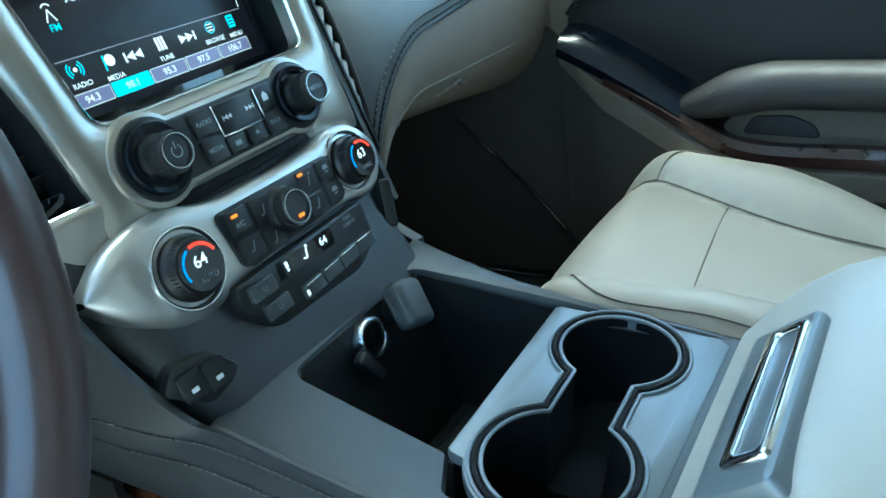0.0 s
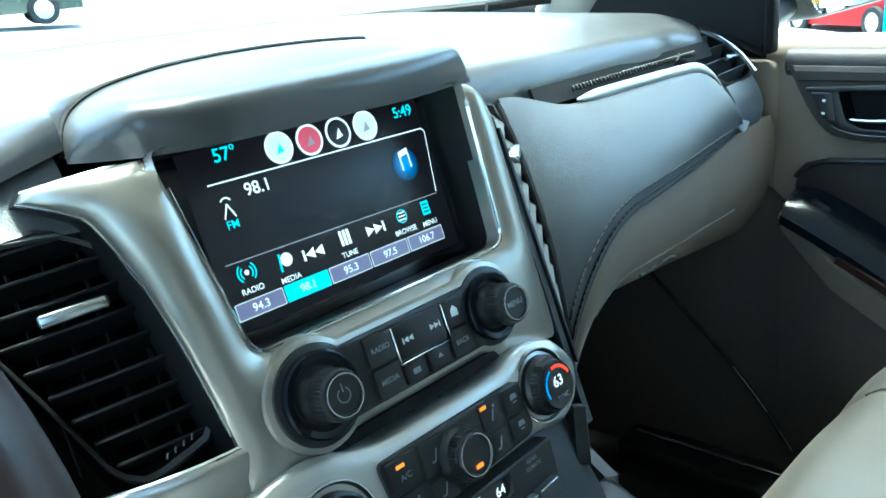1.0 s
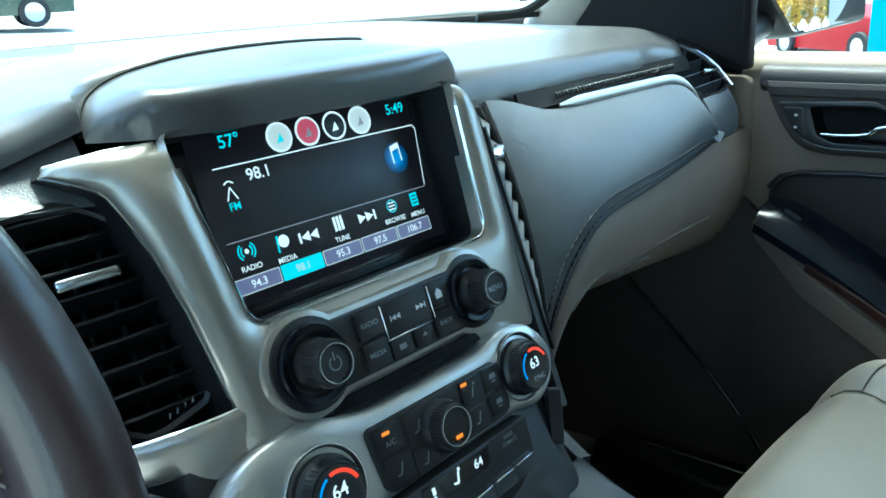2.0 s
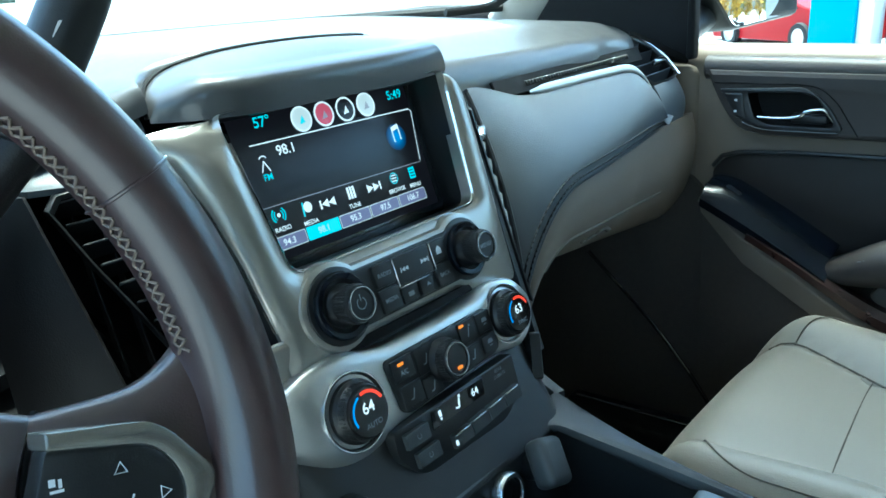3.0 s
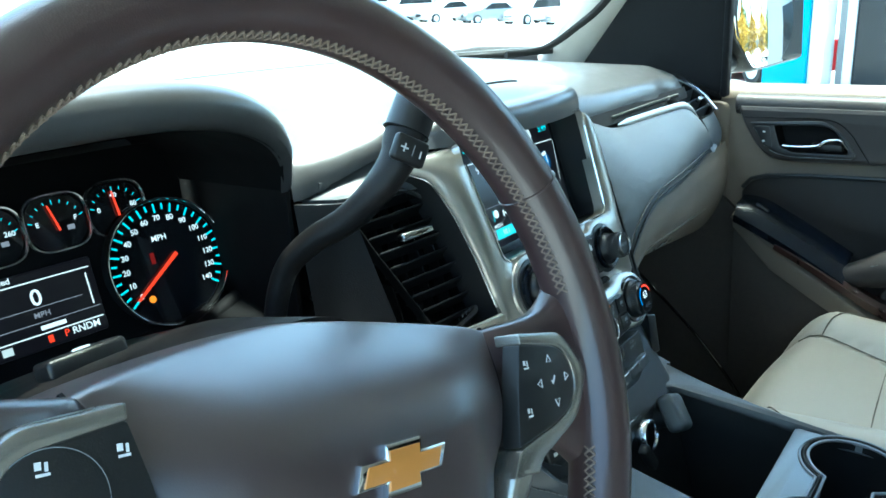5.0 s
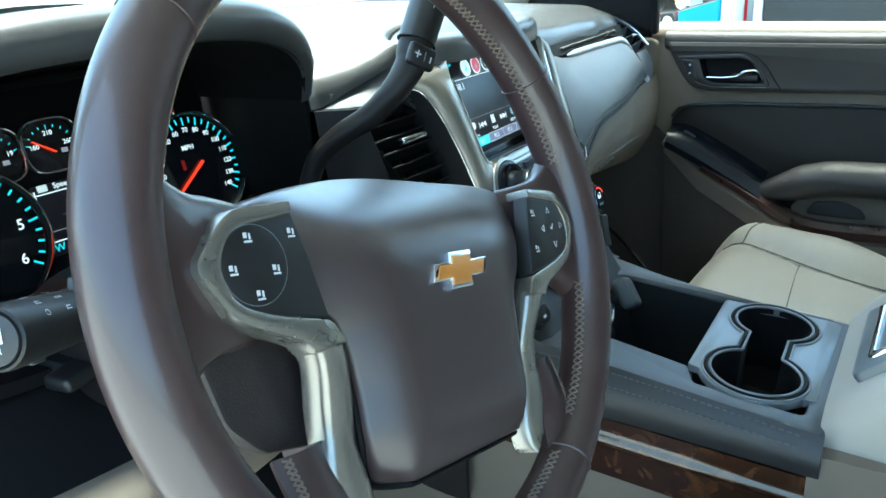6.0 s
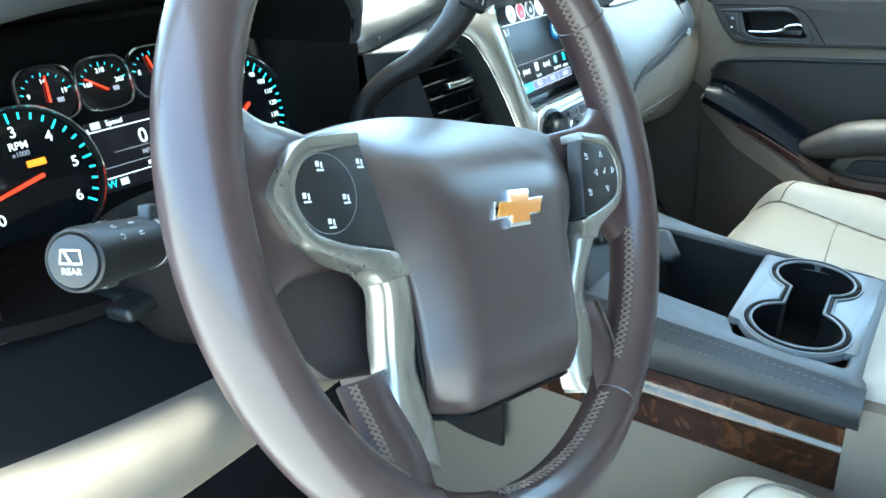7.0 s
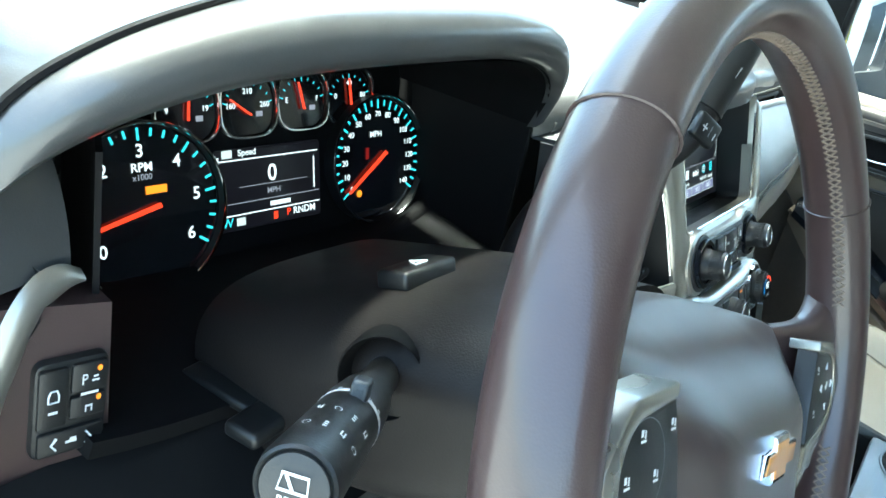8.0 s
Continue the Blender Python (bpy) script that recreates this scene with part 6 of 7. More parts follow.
part("divider", flat(GM @ Matrix.Translation((0.001, 0, 0.0045)), rect(0, 0, 0.0008, 0.008)), GREYPRINT, pm)

key = thing("ignition_key", (-0.335, -0.06, 0.68), "black ignition key in the column lock", "key")
part("head", rbox(pose(-0.335, -0.075, 0.688, 10, -20, 30), 0.012, 0.032, 0.034, 0.008, 4), BLACK, key, "black key head")
part("blade", rbox(pose(-0.338, -0.045, 0.684, 10, -20, 30), 0.004, 0.05, 0.010, 0.001), DULLCHROME, key, "metal blade")

# ---- instrument cluster ----
KT = radians(14)
MK = frame_of((-0.415, 0.196, 0.712), (math.cos(radians(-4)), math.sin(radians(-4)), 0), (0, math.sin(KT), math.cos(KT)))


def K(x, z, n=0.0):
    """Place on the dial face, by metres across the car and height."""
    return MK @ Matrix.Translation((x + 0.415, (z - 0.712) / math.cos(KT), n))


cluster = thing("instrument_cluster", (-0.415, 0.2, 0.70), "black instrument cluster with lit dials and display", "instrument cluster")
part("face", plate(MK, fillet([(-0.235, -0.085), (0.215, -0.085), (0.225, 0.03), (0.15, 0.11), (-0.13, 0.11), (-0.235, 0.04)], 0.03), 0.01, 0.002), VOID, cluster, "black dial face")
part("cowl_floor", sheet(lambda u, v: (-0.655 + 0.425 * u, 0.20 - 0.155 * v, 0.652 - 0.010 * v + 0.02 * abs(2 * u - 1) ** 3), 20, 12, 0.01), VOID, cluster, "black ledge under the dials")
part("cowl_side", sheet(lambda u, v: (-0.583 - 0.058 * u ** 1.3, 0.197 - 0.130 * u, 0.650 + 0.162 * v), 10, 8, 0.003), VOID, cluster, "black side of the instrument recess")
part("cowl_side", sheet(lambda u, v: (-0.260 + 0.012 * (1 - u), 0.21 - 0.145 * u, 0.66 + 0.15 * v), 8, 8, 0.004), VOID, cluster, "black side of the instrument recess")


def dial(x, z, r, a0, a1, steps, labels, lr, needle, size, minor=1, name="dial", lab="", square=1.0, drop=0.0, tail=0.18, lift=0.006):
    """Dial with its ring, scale, numerals and needle; drop lowers the needle's pivot."""
    M = K(x, z, lift)
    d = part(name, lathe(M, [(r * 0.97, 0.0), (0, 0.0)], 48), GLOSS, cluster, lab)
    sq = [Vector((r * math.copysign(abs(math.cos(2 * math.pi * i / 64)) ** square, math.cos(2 * math.pi * i / 64)), (r if square == 1 else r * 0.90) * math.copysign(abs(math.sin(2 * math.pi * i / 64)) ** square, math.sin(2 * math.pi * i / 64)))) for i in range(64)]
    rise = 0.006 if square == 1 else 0.0025
    part("dial_ring", tube([M @ Vector((p.x, p.y, rise)) for p in sq], 0.0012, True, 6), CHROME, d, "bright dial ring")
    part("dial_wall", ring(M, [([p * 1.01 for p in sq], -0.006), (sq, rise), ([p * 0.97 for p in sq], 0.0)]), BLACK, d)
    n = steps * minor
    for i in range(n + 1):
        a = a0 + (a1 - a0) * i / n
        long = i % minor == 0
        T = M @ pose(0, -drop * r, 0.0006, 0, 0, a)
        part("scale_mark", flat(T, rect(r * (0.86 if long else 0.88), 0, r * (0.14 if long else 0.09), r * 0.030)), CYAN_L, d)
    for i, w in enumerate(labels):
        if w:
            a = radians(a0 + (a1 - a0) * i / (len(labels) - 1))
            text(w, M @ Matrix.Translation((lr * math.cos(a), lr * math.sin(a) - drop * r, 0.0006)), size, WHITE_L, d, "numeral")
    T = M @ pose(0, -drop * r, 0.004, 0, 0, needle)
    part("needle", plate(T, [(-tail * r, -r * 0.028), (r * 0.80, -r * 0.018), (r * 0.80, r * 0.018), (-tail * r, r * 0.028)], 0.002, 0.0004), RED_L, d, "lit red needle")
    return d


tach = dial(-0.5235, 0.7055, 0.0605, 216.5, -33, 6, ("0", "1", "2", "3", "4", "5", "6"), 0.0405, 193, 0.0125, 4, "tachometer", "round rev counter with white numerals")
text("RPM", K(-0.5240, 0.7340, 0.0068), 0.0085, WHITE_L, tach)
text("x1000", K(-0.5240, 0.7275, 0.0068), 0.0058, GREY_L, tach)
part("warning_lamp", flat(K(-0.5145, 0.7185, 0.0068), rect(0, 0, 0.016, 0.0055)), ORANGE_L, tach, "lit amber warning lamp")
speedo = dial(-0.3000, 0.7155, 0.0560, 216, -36, 14, [str(10 * i) for i in range(15)], 0.0395, 215, 0.0068, 2, "speedometer", "round speedometer with white numerals")
text("MPH", K(-0.3030, 0.7370, 0.0068), 0.0072, WHITE_L, speedo)
part("warning_lamp", flat(K(-0.3235, 0.6885, 0.0068), circle(0, 0, 0.0032, 12)), ORANGE_L, speedo, "lit amber warning lamp")
part("warning_lamp", flat(K(-0.3135, 0.7215, 0.0068), rect(0, 0, 0.004, 0.010)), glow("dim_red", (0.25, 0.01, 0.01), 0.092), speedo)
for x, z, labs, nd in ((-0.4850, 0.7680, ("9", "14", "19"), 85), (-0.4330, 0.7680, ("160", "210", "260"), 146), (-0.3810, 0.7695, ("E", "", "F"), 104), (-0.3300, 0.7700, ("0", "40", "80"), 95)):
    d = dial(x, z, 0.0256, 158, 22, 2, labs, 0.0165, nd, 0.0058, 4, "small_dial", "small lit gauge with red needle", 0.62, 0.22, 0.05, 0.002)
    part("pictogram", flat(K(x + 0.010, z - 0.006, 0.0028), rect(0, 0, 0.006, 0.004)), GREY_L, d)
info = part("driver_display", plate(K(-0.4145, 0.7105, 0.003), fillet([(-0.050, -0.034), (0.050, -0.034), (0.050, 0.028), (-0.050, 0.028)], 0.003), 0.004, 0.001), LCD, cluster, "lit driver information display")
KI = K(-0.4145, 0.7120, 0.0034)
text("0", KI @ Matrix.Translation((0.001, 0.005, 0)), 0.0180, WHITE_L, info)
text("MPH", KI @ Matrix.Translation((0.002, -0.0085, 0)), 0.0065, GREY_L, info)
text("Speed", KI @ Matrix.Translation((-0.022, 0.0235, 0)), 0.0068, WHITE_L, info)
part("gear_bar", flat(KI, rect(0.008, -0.0190, 0.020, 0.0035)), WHITE_L, info, "white bars of a mileage count")
text("W", KI @ Matrix.Translation((-0.042, -0.0290, 0)), 0.0095, CYAN_L, info)
text("P", KI @ Matrix.Translation((0.016, -0.0285, 0)), 0.0080, RED_L, info)
text("RNDM", KI @ Matrix.Translation((0.032, -0.0285, 0)), 0.0080, WHITE_L, info)
part("compass_mark", flat(KI, rect(-0.030, -0.0290, 0.008, 0.006)), PALE_L, info)
part("lamp", flat(KI, rect(0.003, -0.0290, 0.004, 0.006)), RED_L, info)
for a, b, w in (((-0.047, 0.0185), (0.047, 0.0185), 0.0010), ((-0.030, -0.0025), (0.036, -0.0025), 0.0006), ((-0.047, -0.0145), (0.048, -0.0145), 0.0007), ((-0.047, -0.0235), (0.048, -0.0235), 0.0010), ((0.043, 0.014), (0.043, -0.012), 0.0012), ((-0.048, 0.022), (-0.048, -0.022), 0.0014)):
    line_on(KI, a, b, w, WHITE_L if w > 0.0008 else GREY_L, info)
part("icon", flat(KI, rect(-0.040, 0.0235, 0.009, 0.006)), PALE_L, info)
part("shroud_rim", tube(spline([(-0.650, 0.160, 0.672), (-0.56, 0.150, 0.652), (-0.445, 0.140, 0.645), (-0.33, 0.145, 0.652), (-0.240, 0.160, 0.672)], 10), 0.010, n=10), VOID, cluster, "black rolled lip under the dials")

# driver-side switch block
sw = thing("switch_block", (-0.665, 0.015, 0.70), "black dash switch block with lit amber lamps", "switches")
SB = frame_of(LEFT + Vector((-0.6680, 0.0200, 0.702)), (1, -0.12, -0.06), (-0.10, 0.03, 1)) @ Matrix.Diagonal((0.70, 0.96, 1, 1))
part("block", plate(SB @ Matrix.Translation((0, 0, 0.004)), rrect(0, 0, 0.050, 0.056, 0.007), 0.02, 0.002), BLACK, sw)
for x, y, w, h in ((-0.0135, 0.008, 0.019, 0.034), (0.0105, 0.017, 0.024, 0.017), (0.0105, 0.000, 0.024, 0.013), (0.0, -0.0185, 0.044, 0.014)):
    part("button", plate(SB @ Matrix.Translation((0, 0, 0.006)), rrect(x, y, w, h, 0.002), 0.003, 0.0008), BLACK, sw)
T = SB @ Matrix.Translation((0, 0, 0.0064))
text("P", T @ Matrix.Translation((0.0065, 0.016, 0)), 0.0085, PRINT, sw)
for x, y, w, h in ((0.0140, 0.0150, 0.0050, 0.0012), (0.0140, 0.0172, 0.0032, 0.0012), (0.0105, 0.0080, 0.012, 0.0016), (0.0085, -0.0010, 0.0010, 0.0042), (0.0125, -0.0010, 0.0010, 0.0042), (0.0105, 0.0004, 0.0030, 0.0012), (-0.0135, 0.0010, 0.0062, 0.0016), (0.0, -0.0185, 0.0075, 0.0016), (0.0012, -0.0170, 0.0045, 0.0014)):
    part("mark", flat(T, rect(x, y, w, h)), PRINT, sw)
part("mark", tube([T @ Vector((-0.0135 + x, 0.0100 + y, 0)) for x, y in ((-0.0034, -0.0030), (-0.0034, 0.0006), (-0.0020, 0.0036), (0.0020, 0.0036), (0.0034, 0.0006), (0.0034, -0.0030))], 0.0005, True, 5), PRINT, sw)
for s in (-1, 1):
    part("mark", tube([T @ Vector((s * 0.010, -0.0150, 0)), T @ Vector((s * 0.0135, -0.0185, 0)), T @ Vector((s * 0.010, -0.022, 0))], 0.0006, n=5), PRINT, sw)
for x, y in ((0.0165, 0.0215), (0.0170, 0.0045)):
    part("lamp", flat(T, circle(x, y, 0.0017, 12)), ORANGE_L, sw, "lit amber lamp")

# foot release and pedals under the dash
ped = thing("brake_pedal", (-0.42, 0.33, 0.20), "black rubber brake pedal on a steel arm", "pedal")
part("pad", rbox(pose(-0.42, 0.28, 0.17, 35, 0, 0), 0.14, 0.012, 0.07, 0.005), RUBBER, ped)
part("arm", tube(spline([(-0.42, 0.29, 0.18), (-0.42, 0.37, 0.30), (-0.42, 0.38, 0.50)], 6), 0.010, n=8), BLACK, ped)
rel = thing("brake_release", (-0.566, 0.03, 0.65), "black brake release handle under the dash", "handle")
part("pull", rbox(pose(-0.566, 0.022, 0.656, 0, 0, 8), 0.034, 0.024, 0.011, 0.004), BLACK, rel)
part("stem", rbox(pose(-0.562, 0.055, 0.657, 0, 0, 8), 0.016, 0.06, 0.008, 0.003), BLACK, rel)
tagged(part("floor_mat", plate(pose(0.42, 0.12, 0.062), rrect(0, 0, 0.52, 0.62, 0.06), 0.012, 0.004), RUBBER), "black rubber floor mat with raised edge on the carpet", "floor mat")
tagged(part("floor_mat", plate(pose(-0.43, 0.08, 0.062), rrect(0, 0, 0.52, 0.60, 0.06), 0.012, 0.004), RUBBER), "black rubber floor mat with raised edge on the carpet", "floor mat")

# ---- passenger door ----
door = thing("door_1", (0.80, -0.4, 0.1), "closed tan and charcoal passenger door with wood trim", "door", kind="structure")
DX = 0.770


def D(y, z, x=0.0):
    """Local frame on the door's inner face: x forward in the car's length reversed, y up, out of the door into the cabin."""
    return frame_of((DX - x, y, z), (0, -1, 0), (0, 0, 1))


part("shell", rbox(pose(DX + 0.058, -0.42, 0.40), 0.10, 1.06, 0.70, 0.02), TAN, door, "tan door trim")
part("front_edge", rbox(pose(DX + 0.03, 0.09, 0.40), 0.06, 0.10, 0.66, 0.02), TAN, door, "tan door edge")


def dpoly(pts):
    """Outline from (y, z) pairs for the door frame."""
    return [(-y, z) for y, z in pts]


DM = D(0, 0, 0)
hole = fillet(dpoly([(-0.040, 0.691), (-0.052, 0.655), (-0.072, 0.6465), (-0.158, 0.648), (-0.160, 0.655), (-0.136, 0.688), (-0.116, 0.694)]), 0.006)
part("upper_pad", plate(D(0, 0, 0.018), fillet(dpoly([(0.028, 0.723), (0.022, 0.712), (0.010, 0.686), (-0.008, 0.656), (-0.028, 0.635), (-0.061, 0.629), (-0.95, 0.648), (-0.95, 0.723)]), [0.004, 0.02, 0.03, 0.03, 0.02, 0.02, 0.01, 0.01]), 0.03, 0.008, [hole]), DOORPAD, door, "dark brown-grey padded upper door")
part("sill", tube([(DX + 0.004, 0.03 - 0.98 * i / 20, 0.723 - 0.004 * i / 20) for i in range(21)], 0.018, n=12), DOORPAD, door, "rounded dark window sill")
part("pad_line", tube([D(y, z, 0.0185) @ Vector((0, 0, 0)) for y, z in [(p[0], p[1]) for p in spline([(0.010, 0.703), (-0.060, 0.704), (-0.128, 0.703), (-0.158, 0.685), (-0.179, 0.656), (-0.192, 0.637)], 6)]], 0.0010, n=6), VOID, door)
hb = part("handle_bezel", plate(D(0, 0, 0.022), fillet(dpoly([(0.002, 0.695), (-0.010, 0.680), (-0.021, 0.662), (-0.042, 0.644), (-0.072, 0.638), (-0.166, 0.640), (-0.172, 0.647), (-0.151, 0.680), (-0.122, 0.702)]), [0.006, 0.01, 0.02, 0.03, 0.02, 0.006, 0.006, 0.02, 0.012]), 0.008, 0.002, [hole]), BLACK, door, "black handle surround")
part("bezel_line", tube([D(y, z, 0.0235) @ Vector((0, 0, 0)) for y, z in [(p[0], p[1]) for p in spline([(-0.036, 0.6485), (-0.050, 0.643), (-0.074, 0.6395), (-0.120, 0.6405), (-0.166, 0.6415)], 5)]], 0.0006, n=6), CUPSIL, hb, "bright line under the handle")
part("handle_cup", ring(DM, [(polar(hole, (0.098, 0.671), 60), 0.020), ([Vector((0.098, 0.671)) + (p - Vector((0.098, 0.671))) * 0.92 for p in polar(hole, (0.098, 0.671), 60)], -0.004), ([Vector((0.098, 0.671))] * 60, -0.005)]), VOID, door, "black handle recess")
lk = part("lock_switch", plate(D(0, 0, 0.0235), fillet(dpoly([(-0.006, 0.690), (-0.024, 0.656), (-0.040, 0.652), (-0.034, 0.690)]), 0.005), 0.01, 0.002), BLACK, door, "black lock switch")
for z in (0.680, 0.664):
    part("mark", flat(D(-0.025, z, 0.0241), rect(0, 0, 0.004, 0.003)), PRINT, lk)
part("pull_lever", tube(spline([(DX - 0.014, -0.055, 0.655), (DX - 0.018, -0.085, 0.656), (DX - 0.020, -0.112, 0.660), (DX - 0.021, -0.123, 0.668), (DX - 0.021, -0.136, 0.671), (DX - 0.020, -0.148, 0.670), (DX - 0.012, -0.159, 0.652)], 6), 0.0030, n=10), CHROME, door, "chrome pull lever")
part("lever_body", rbox(D(-0.125, 0.656, 0.006), 0.05, 0.014, 0.014, 0.004), BLACK, door)
# tan middle and dark insert
part("insert", plate(D(0, 0, 0.006), fillet(dpoly([(0.018, 0.560), (-0.006, 0.592), (-0.06, 0.603), (-0.40, 0.612), (-0.94, 0.612), (-0.94, 0.36), (-0.42, 0.36), (-0.20, 0.395), (-0.03, 0.500)]), [0.02, 0.03, 0.03, 0.03, 0.01, 0.01, 0.05, 0.05, 0.05]), 0.02, 0.004), INSERT, door, "dark brown leather door insert")
part("insert_piping", tube([D(y, z, 0.008) @ Vector((0, 0, 0)) for y, z in ((0.010, 0.575), (-0.004, 0.592), (-0.03, 0.600), (-0.10, 0.606), (-0.30, 0.612), (-0.60, 0.613), (-0.92, 0.613))], 0.0035, n=8), BLACK, door)
# window switch plate sloping down to the armrest
plate_line = [(0.006 - 0.186 * i / 20, 0.541 - 0.097 * i / 20 + 0.004 * math.sin(i / 20 * math.pi)) for i in range(21)]
spl = part("switch_plate", loft([[Vector((DX - 0.004, y, z + 0.030 - e)), Vector((DX - 0.024, y, z + 0.027 - e)), Vector((DX - 0.042, y, z + 0.016 - e * 0.6)), Vector((DX - 0.055, y, z + 0.004)), Vector((DX - 0.061, y, z - 0.005)), Vector((DX - 0.061, y, z - 0.013)), Vector((DX - 0.03, y, z - 0.016))] for (y, z), e in [(q, 0.014 * max(0.0, 1 - k / 5) ** 2) for k, q in enumerate(plate_line)]], 0.004), NAVY, door, "gloss blue-black window switch plate")
part("plate_cap", rbox(pose(DX - 0.022, 0.004, 0.544), 0.044, 0.012, 0.024, 0.006), NAVY, spl)
part("window_switch", rbox(pose(DX - 0.030, -0.034, 0.5455, 27, 14, 0), 0.014, 0.026, 0.008, 0.003), BLACK, spl, "black window switch")
# glint on the window switch, put in as a thin pale rod
part("switch_glint", tube([(DX - 0.034, -0.026, 0.5530), (DX - 0.034, -0.042, 0.5450)], 0.0007, n=5), PRINT, spl)
part("plate_edge", tube([(DX - 0.0600, y, z - 0.013) for y, z in plate_line], 0.0024, n=8), NAVY, spl, "dark edge of the switch plate")
arm_path = spline([(DX - 0.034, -0.170, 0.444), (DX - 0.042, -0.215, 0.460), (DX - 0.048, -0.27, 0.480), (DX - 0.050, -0.34, 0.489), (DX - 0.050, -0.60, 0.491), (DX - 0.050, -0.90, 0.486)], 6)
pa = part("door_armrest", tube(arm_path, lambda t: 0.018 + 0.020 * min(1, t * 3), n=18, flat=0.85, up=(0, 0, 1)), DOORPAD, door, "charcoal stitched door armrest")
stitches([p + Vector((-0.030, 0, 0.018)) for p in spline([tuple(q) for q in arm_path[6:]], 8)], DARKSTITCH, pa, "stitching", 0.007, 0.005, 0.0008)
wood_path = spline([(-0.066, 0.489, 0.003), (-0.122, 0.463, 0.006), (-0.180, 0.432, 0.008), (-0.230, 0.406, 0.010), (-0.27, 0.392, 0.0115), (-0.33, 0.389, 0.012), (-0.44, 0.393, 0.0125), (-0.60, 0.396, 0.013), (-0.92, 0.396, 0.013)], 6)
part("wood_strip", loft([[Vector((DX - 0.044, y, z + h)), Vector((DX - 0.058, y, z + h)), Vector((DX - 0.063, y, z + 0.3 * h)), Vector((DX - 0.063, y, z - 0.6 * h)), Vector((DX - 0.040, y, z - h))] for y, z, h in wood_path], 0.004), REDWOOD, door, "glossy dark red-brown wood strip")


def lower_door_f(u, v):
    y = 0.014 - 0.954 * u
    zt = max(0.529 + 0.60 * y, 0.380 + 0.006 * math.exp(-abs(y + 0.25) / 0.04))
    k = max(0.0, min(1.0, (0.014 - y) / 0.07))
    x = DX - 0.062 * math.sin((0.35 + 0.65 * min(1, v * 4)) * math.pi / 2) * (1 - 0.25 * v) * (0.80 + 0.20 * k)
    return (x, y, zt - (0.030 + 0.026 * k - 0.012 * u) * v)


def carpet_door_f(u, v):
    a = Vector(lower_door_f(u, 0.92))
    return (a.x + 0.006 + 0.020 * v, a.y, a.z * (1 - v) + 0.09 * v)


part("map_pocket", plate(D(0, 0, 0.016), fillet(dpoly([(-0.225, 0.412), (-0.250, 0.440), (-0.300, 0.462), (-0.94, 0.468), (-0.94, 0.385), (-0.26, 0.385)]), 0.012), 0.012, 0.004), TAN, door, "tan pocket wall under the armrest")
part("pull_cup", plate(D(0, 0, 0.020), fillet(dpoly([(-0.255, 0.405), (-0.270, 0.432), (-0.320, 0.436), (-0.352, 0.424), (-0.362, 0.404)]), 0.010), 0.010, 0.003), DOORPAD, door, "dark pull cup beside the wood strip")
part("lower_panel", sheet(lower_door_f, 40, 20, -0.01), TAN, door, "tan lower door panel")
part("door_carpet", sheet(carpet_door_f, 40, 12, -0.01), BROWNCARPET, door, "dark brown carpeted foot of the door")
part("sail_panel", plate(D(0, 0, 0.012), fillet(dpoly([(0.345, 0.775), (0.064, 0.736), (0.056, 0.750), (0.052, 1.05), (0.130, 1.05)]), [0.02, 0.012, 0.006, 0.01, 0.01]), 0.02, 0.004), VOID, door, "black triangular mirror panel")
part("sail_edge", rbox(pose(DX - 0.006, 0.052, 0.895), 0.024, 0.012, 0.32, 0.005), VOID, door)
part("window_frame", rbox(pose(DX + 0.02, -0.45, 1.27), 0.04, 1.1, 0.04, 0.01), BLACK, door, "black upper window frame")
pane = part("pane", rbox(pose(DX + 0.045, -0.45, 1.00), 0.004, 1.02, 0.52, 0.001), wind.data.materials[0], door, "clear side window")
pane.visible_shadow = False
part("kick_panel", sheet(lambda u, v: (0.770 - 0.05 * u, -0.02 + 0.52 * u, (0.63 - 0.45 * max(0.0, 0.3 - u)) * (1 - v) + 0.08 * v), 16, 10, 0.02), BROWNCARPET, door, "dark kick panel")
sill_plate = thing("sill_plate", (0.74, 0.0, 0.13), "dark door sill plate with a bright strip", "trim", kind="structure")
part("plate", rbox(pose(0.735, -0.30, 0.10), 0.10, 1.1, 0.04, 0.01), BLACK, sill_plate)
part("bright_strip", rbox(pose(0.728, 0.10, 0.125, 0, 0, 4), 0.006, 0.26, 0.006, 0.002), DULLCHROME, sill_plate, "bright metal strip")

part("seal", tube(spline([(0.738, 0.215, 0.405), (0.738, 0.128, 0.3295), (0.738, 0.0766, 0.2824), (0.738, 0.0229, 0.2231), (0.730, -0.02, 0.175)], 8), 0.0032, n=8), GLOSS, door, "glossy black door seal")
# highlight on the seal, modelled as a thin bright metal rod
part("seal_glint", tube([(0.7345, 0.0735, 0.2835), (0.7345, 0.0500, 0.2590), (0.7345, 0.0200, 0.2250)], 0.0014, n=6), DULLCHROME, door, "thin bright rod standing in for the glint on the door seal")
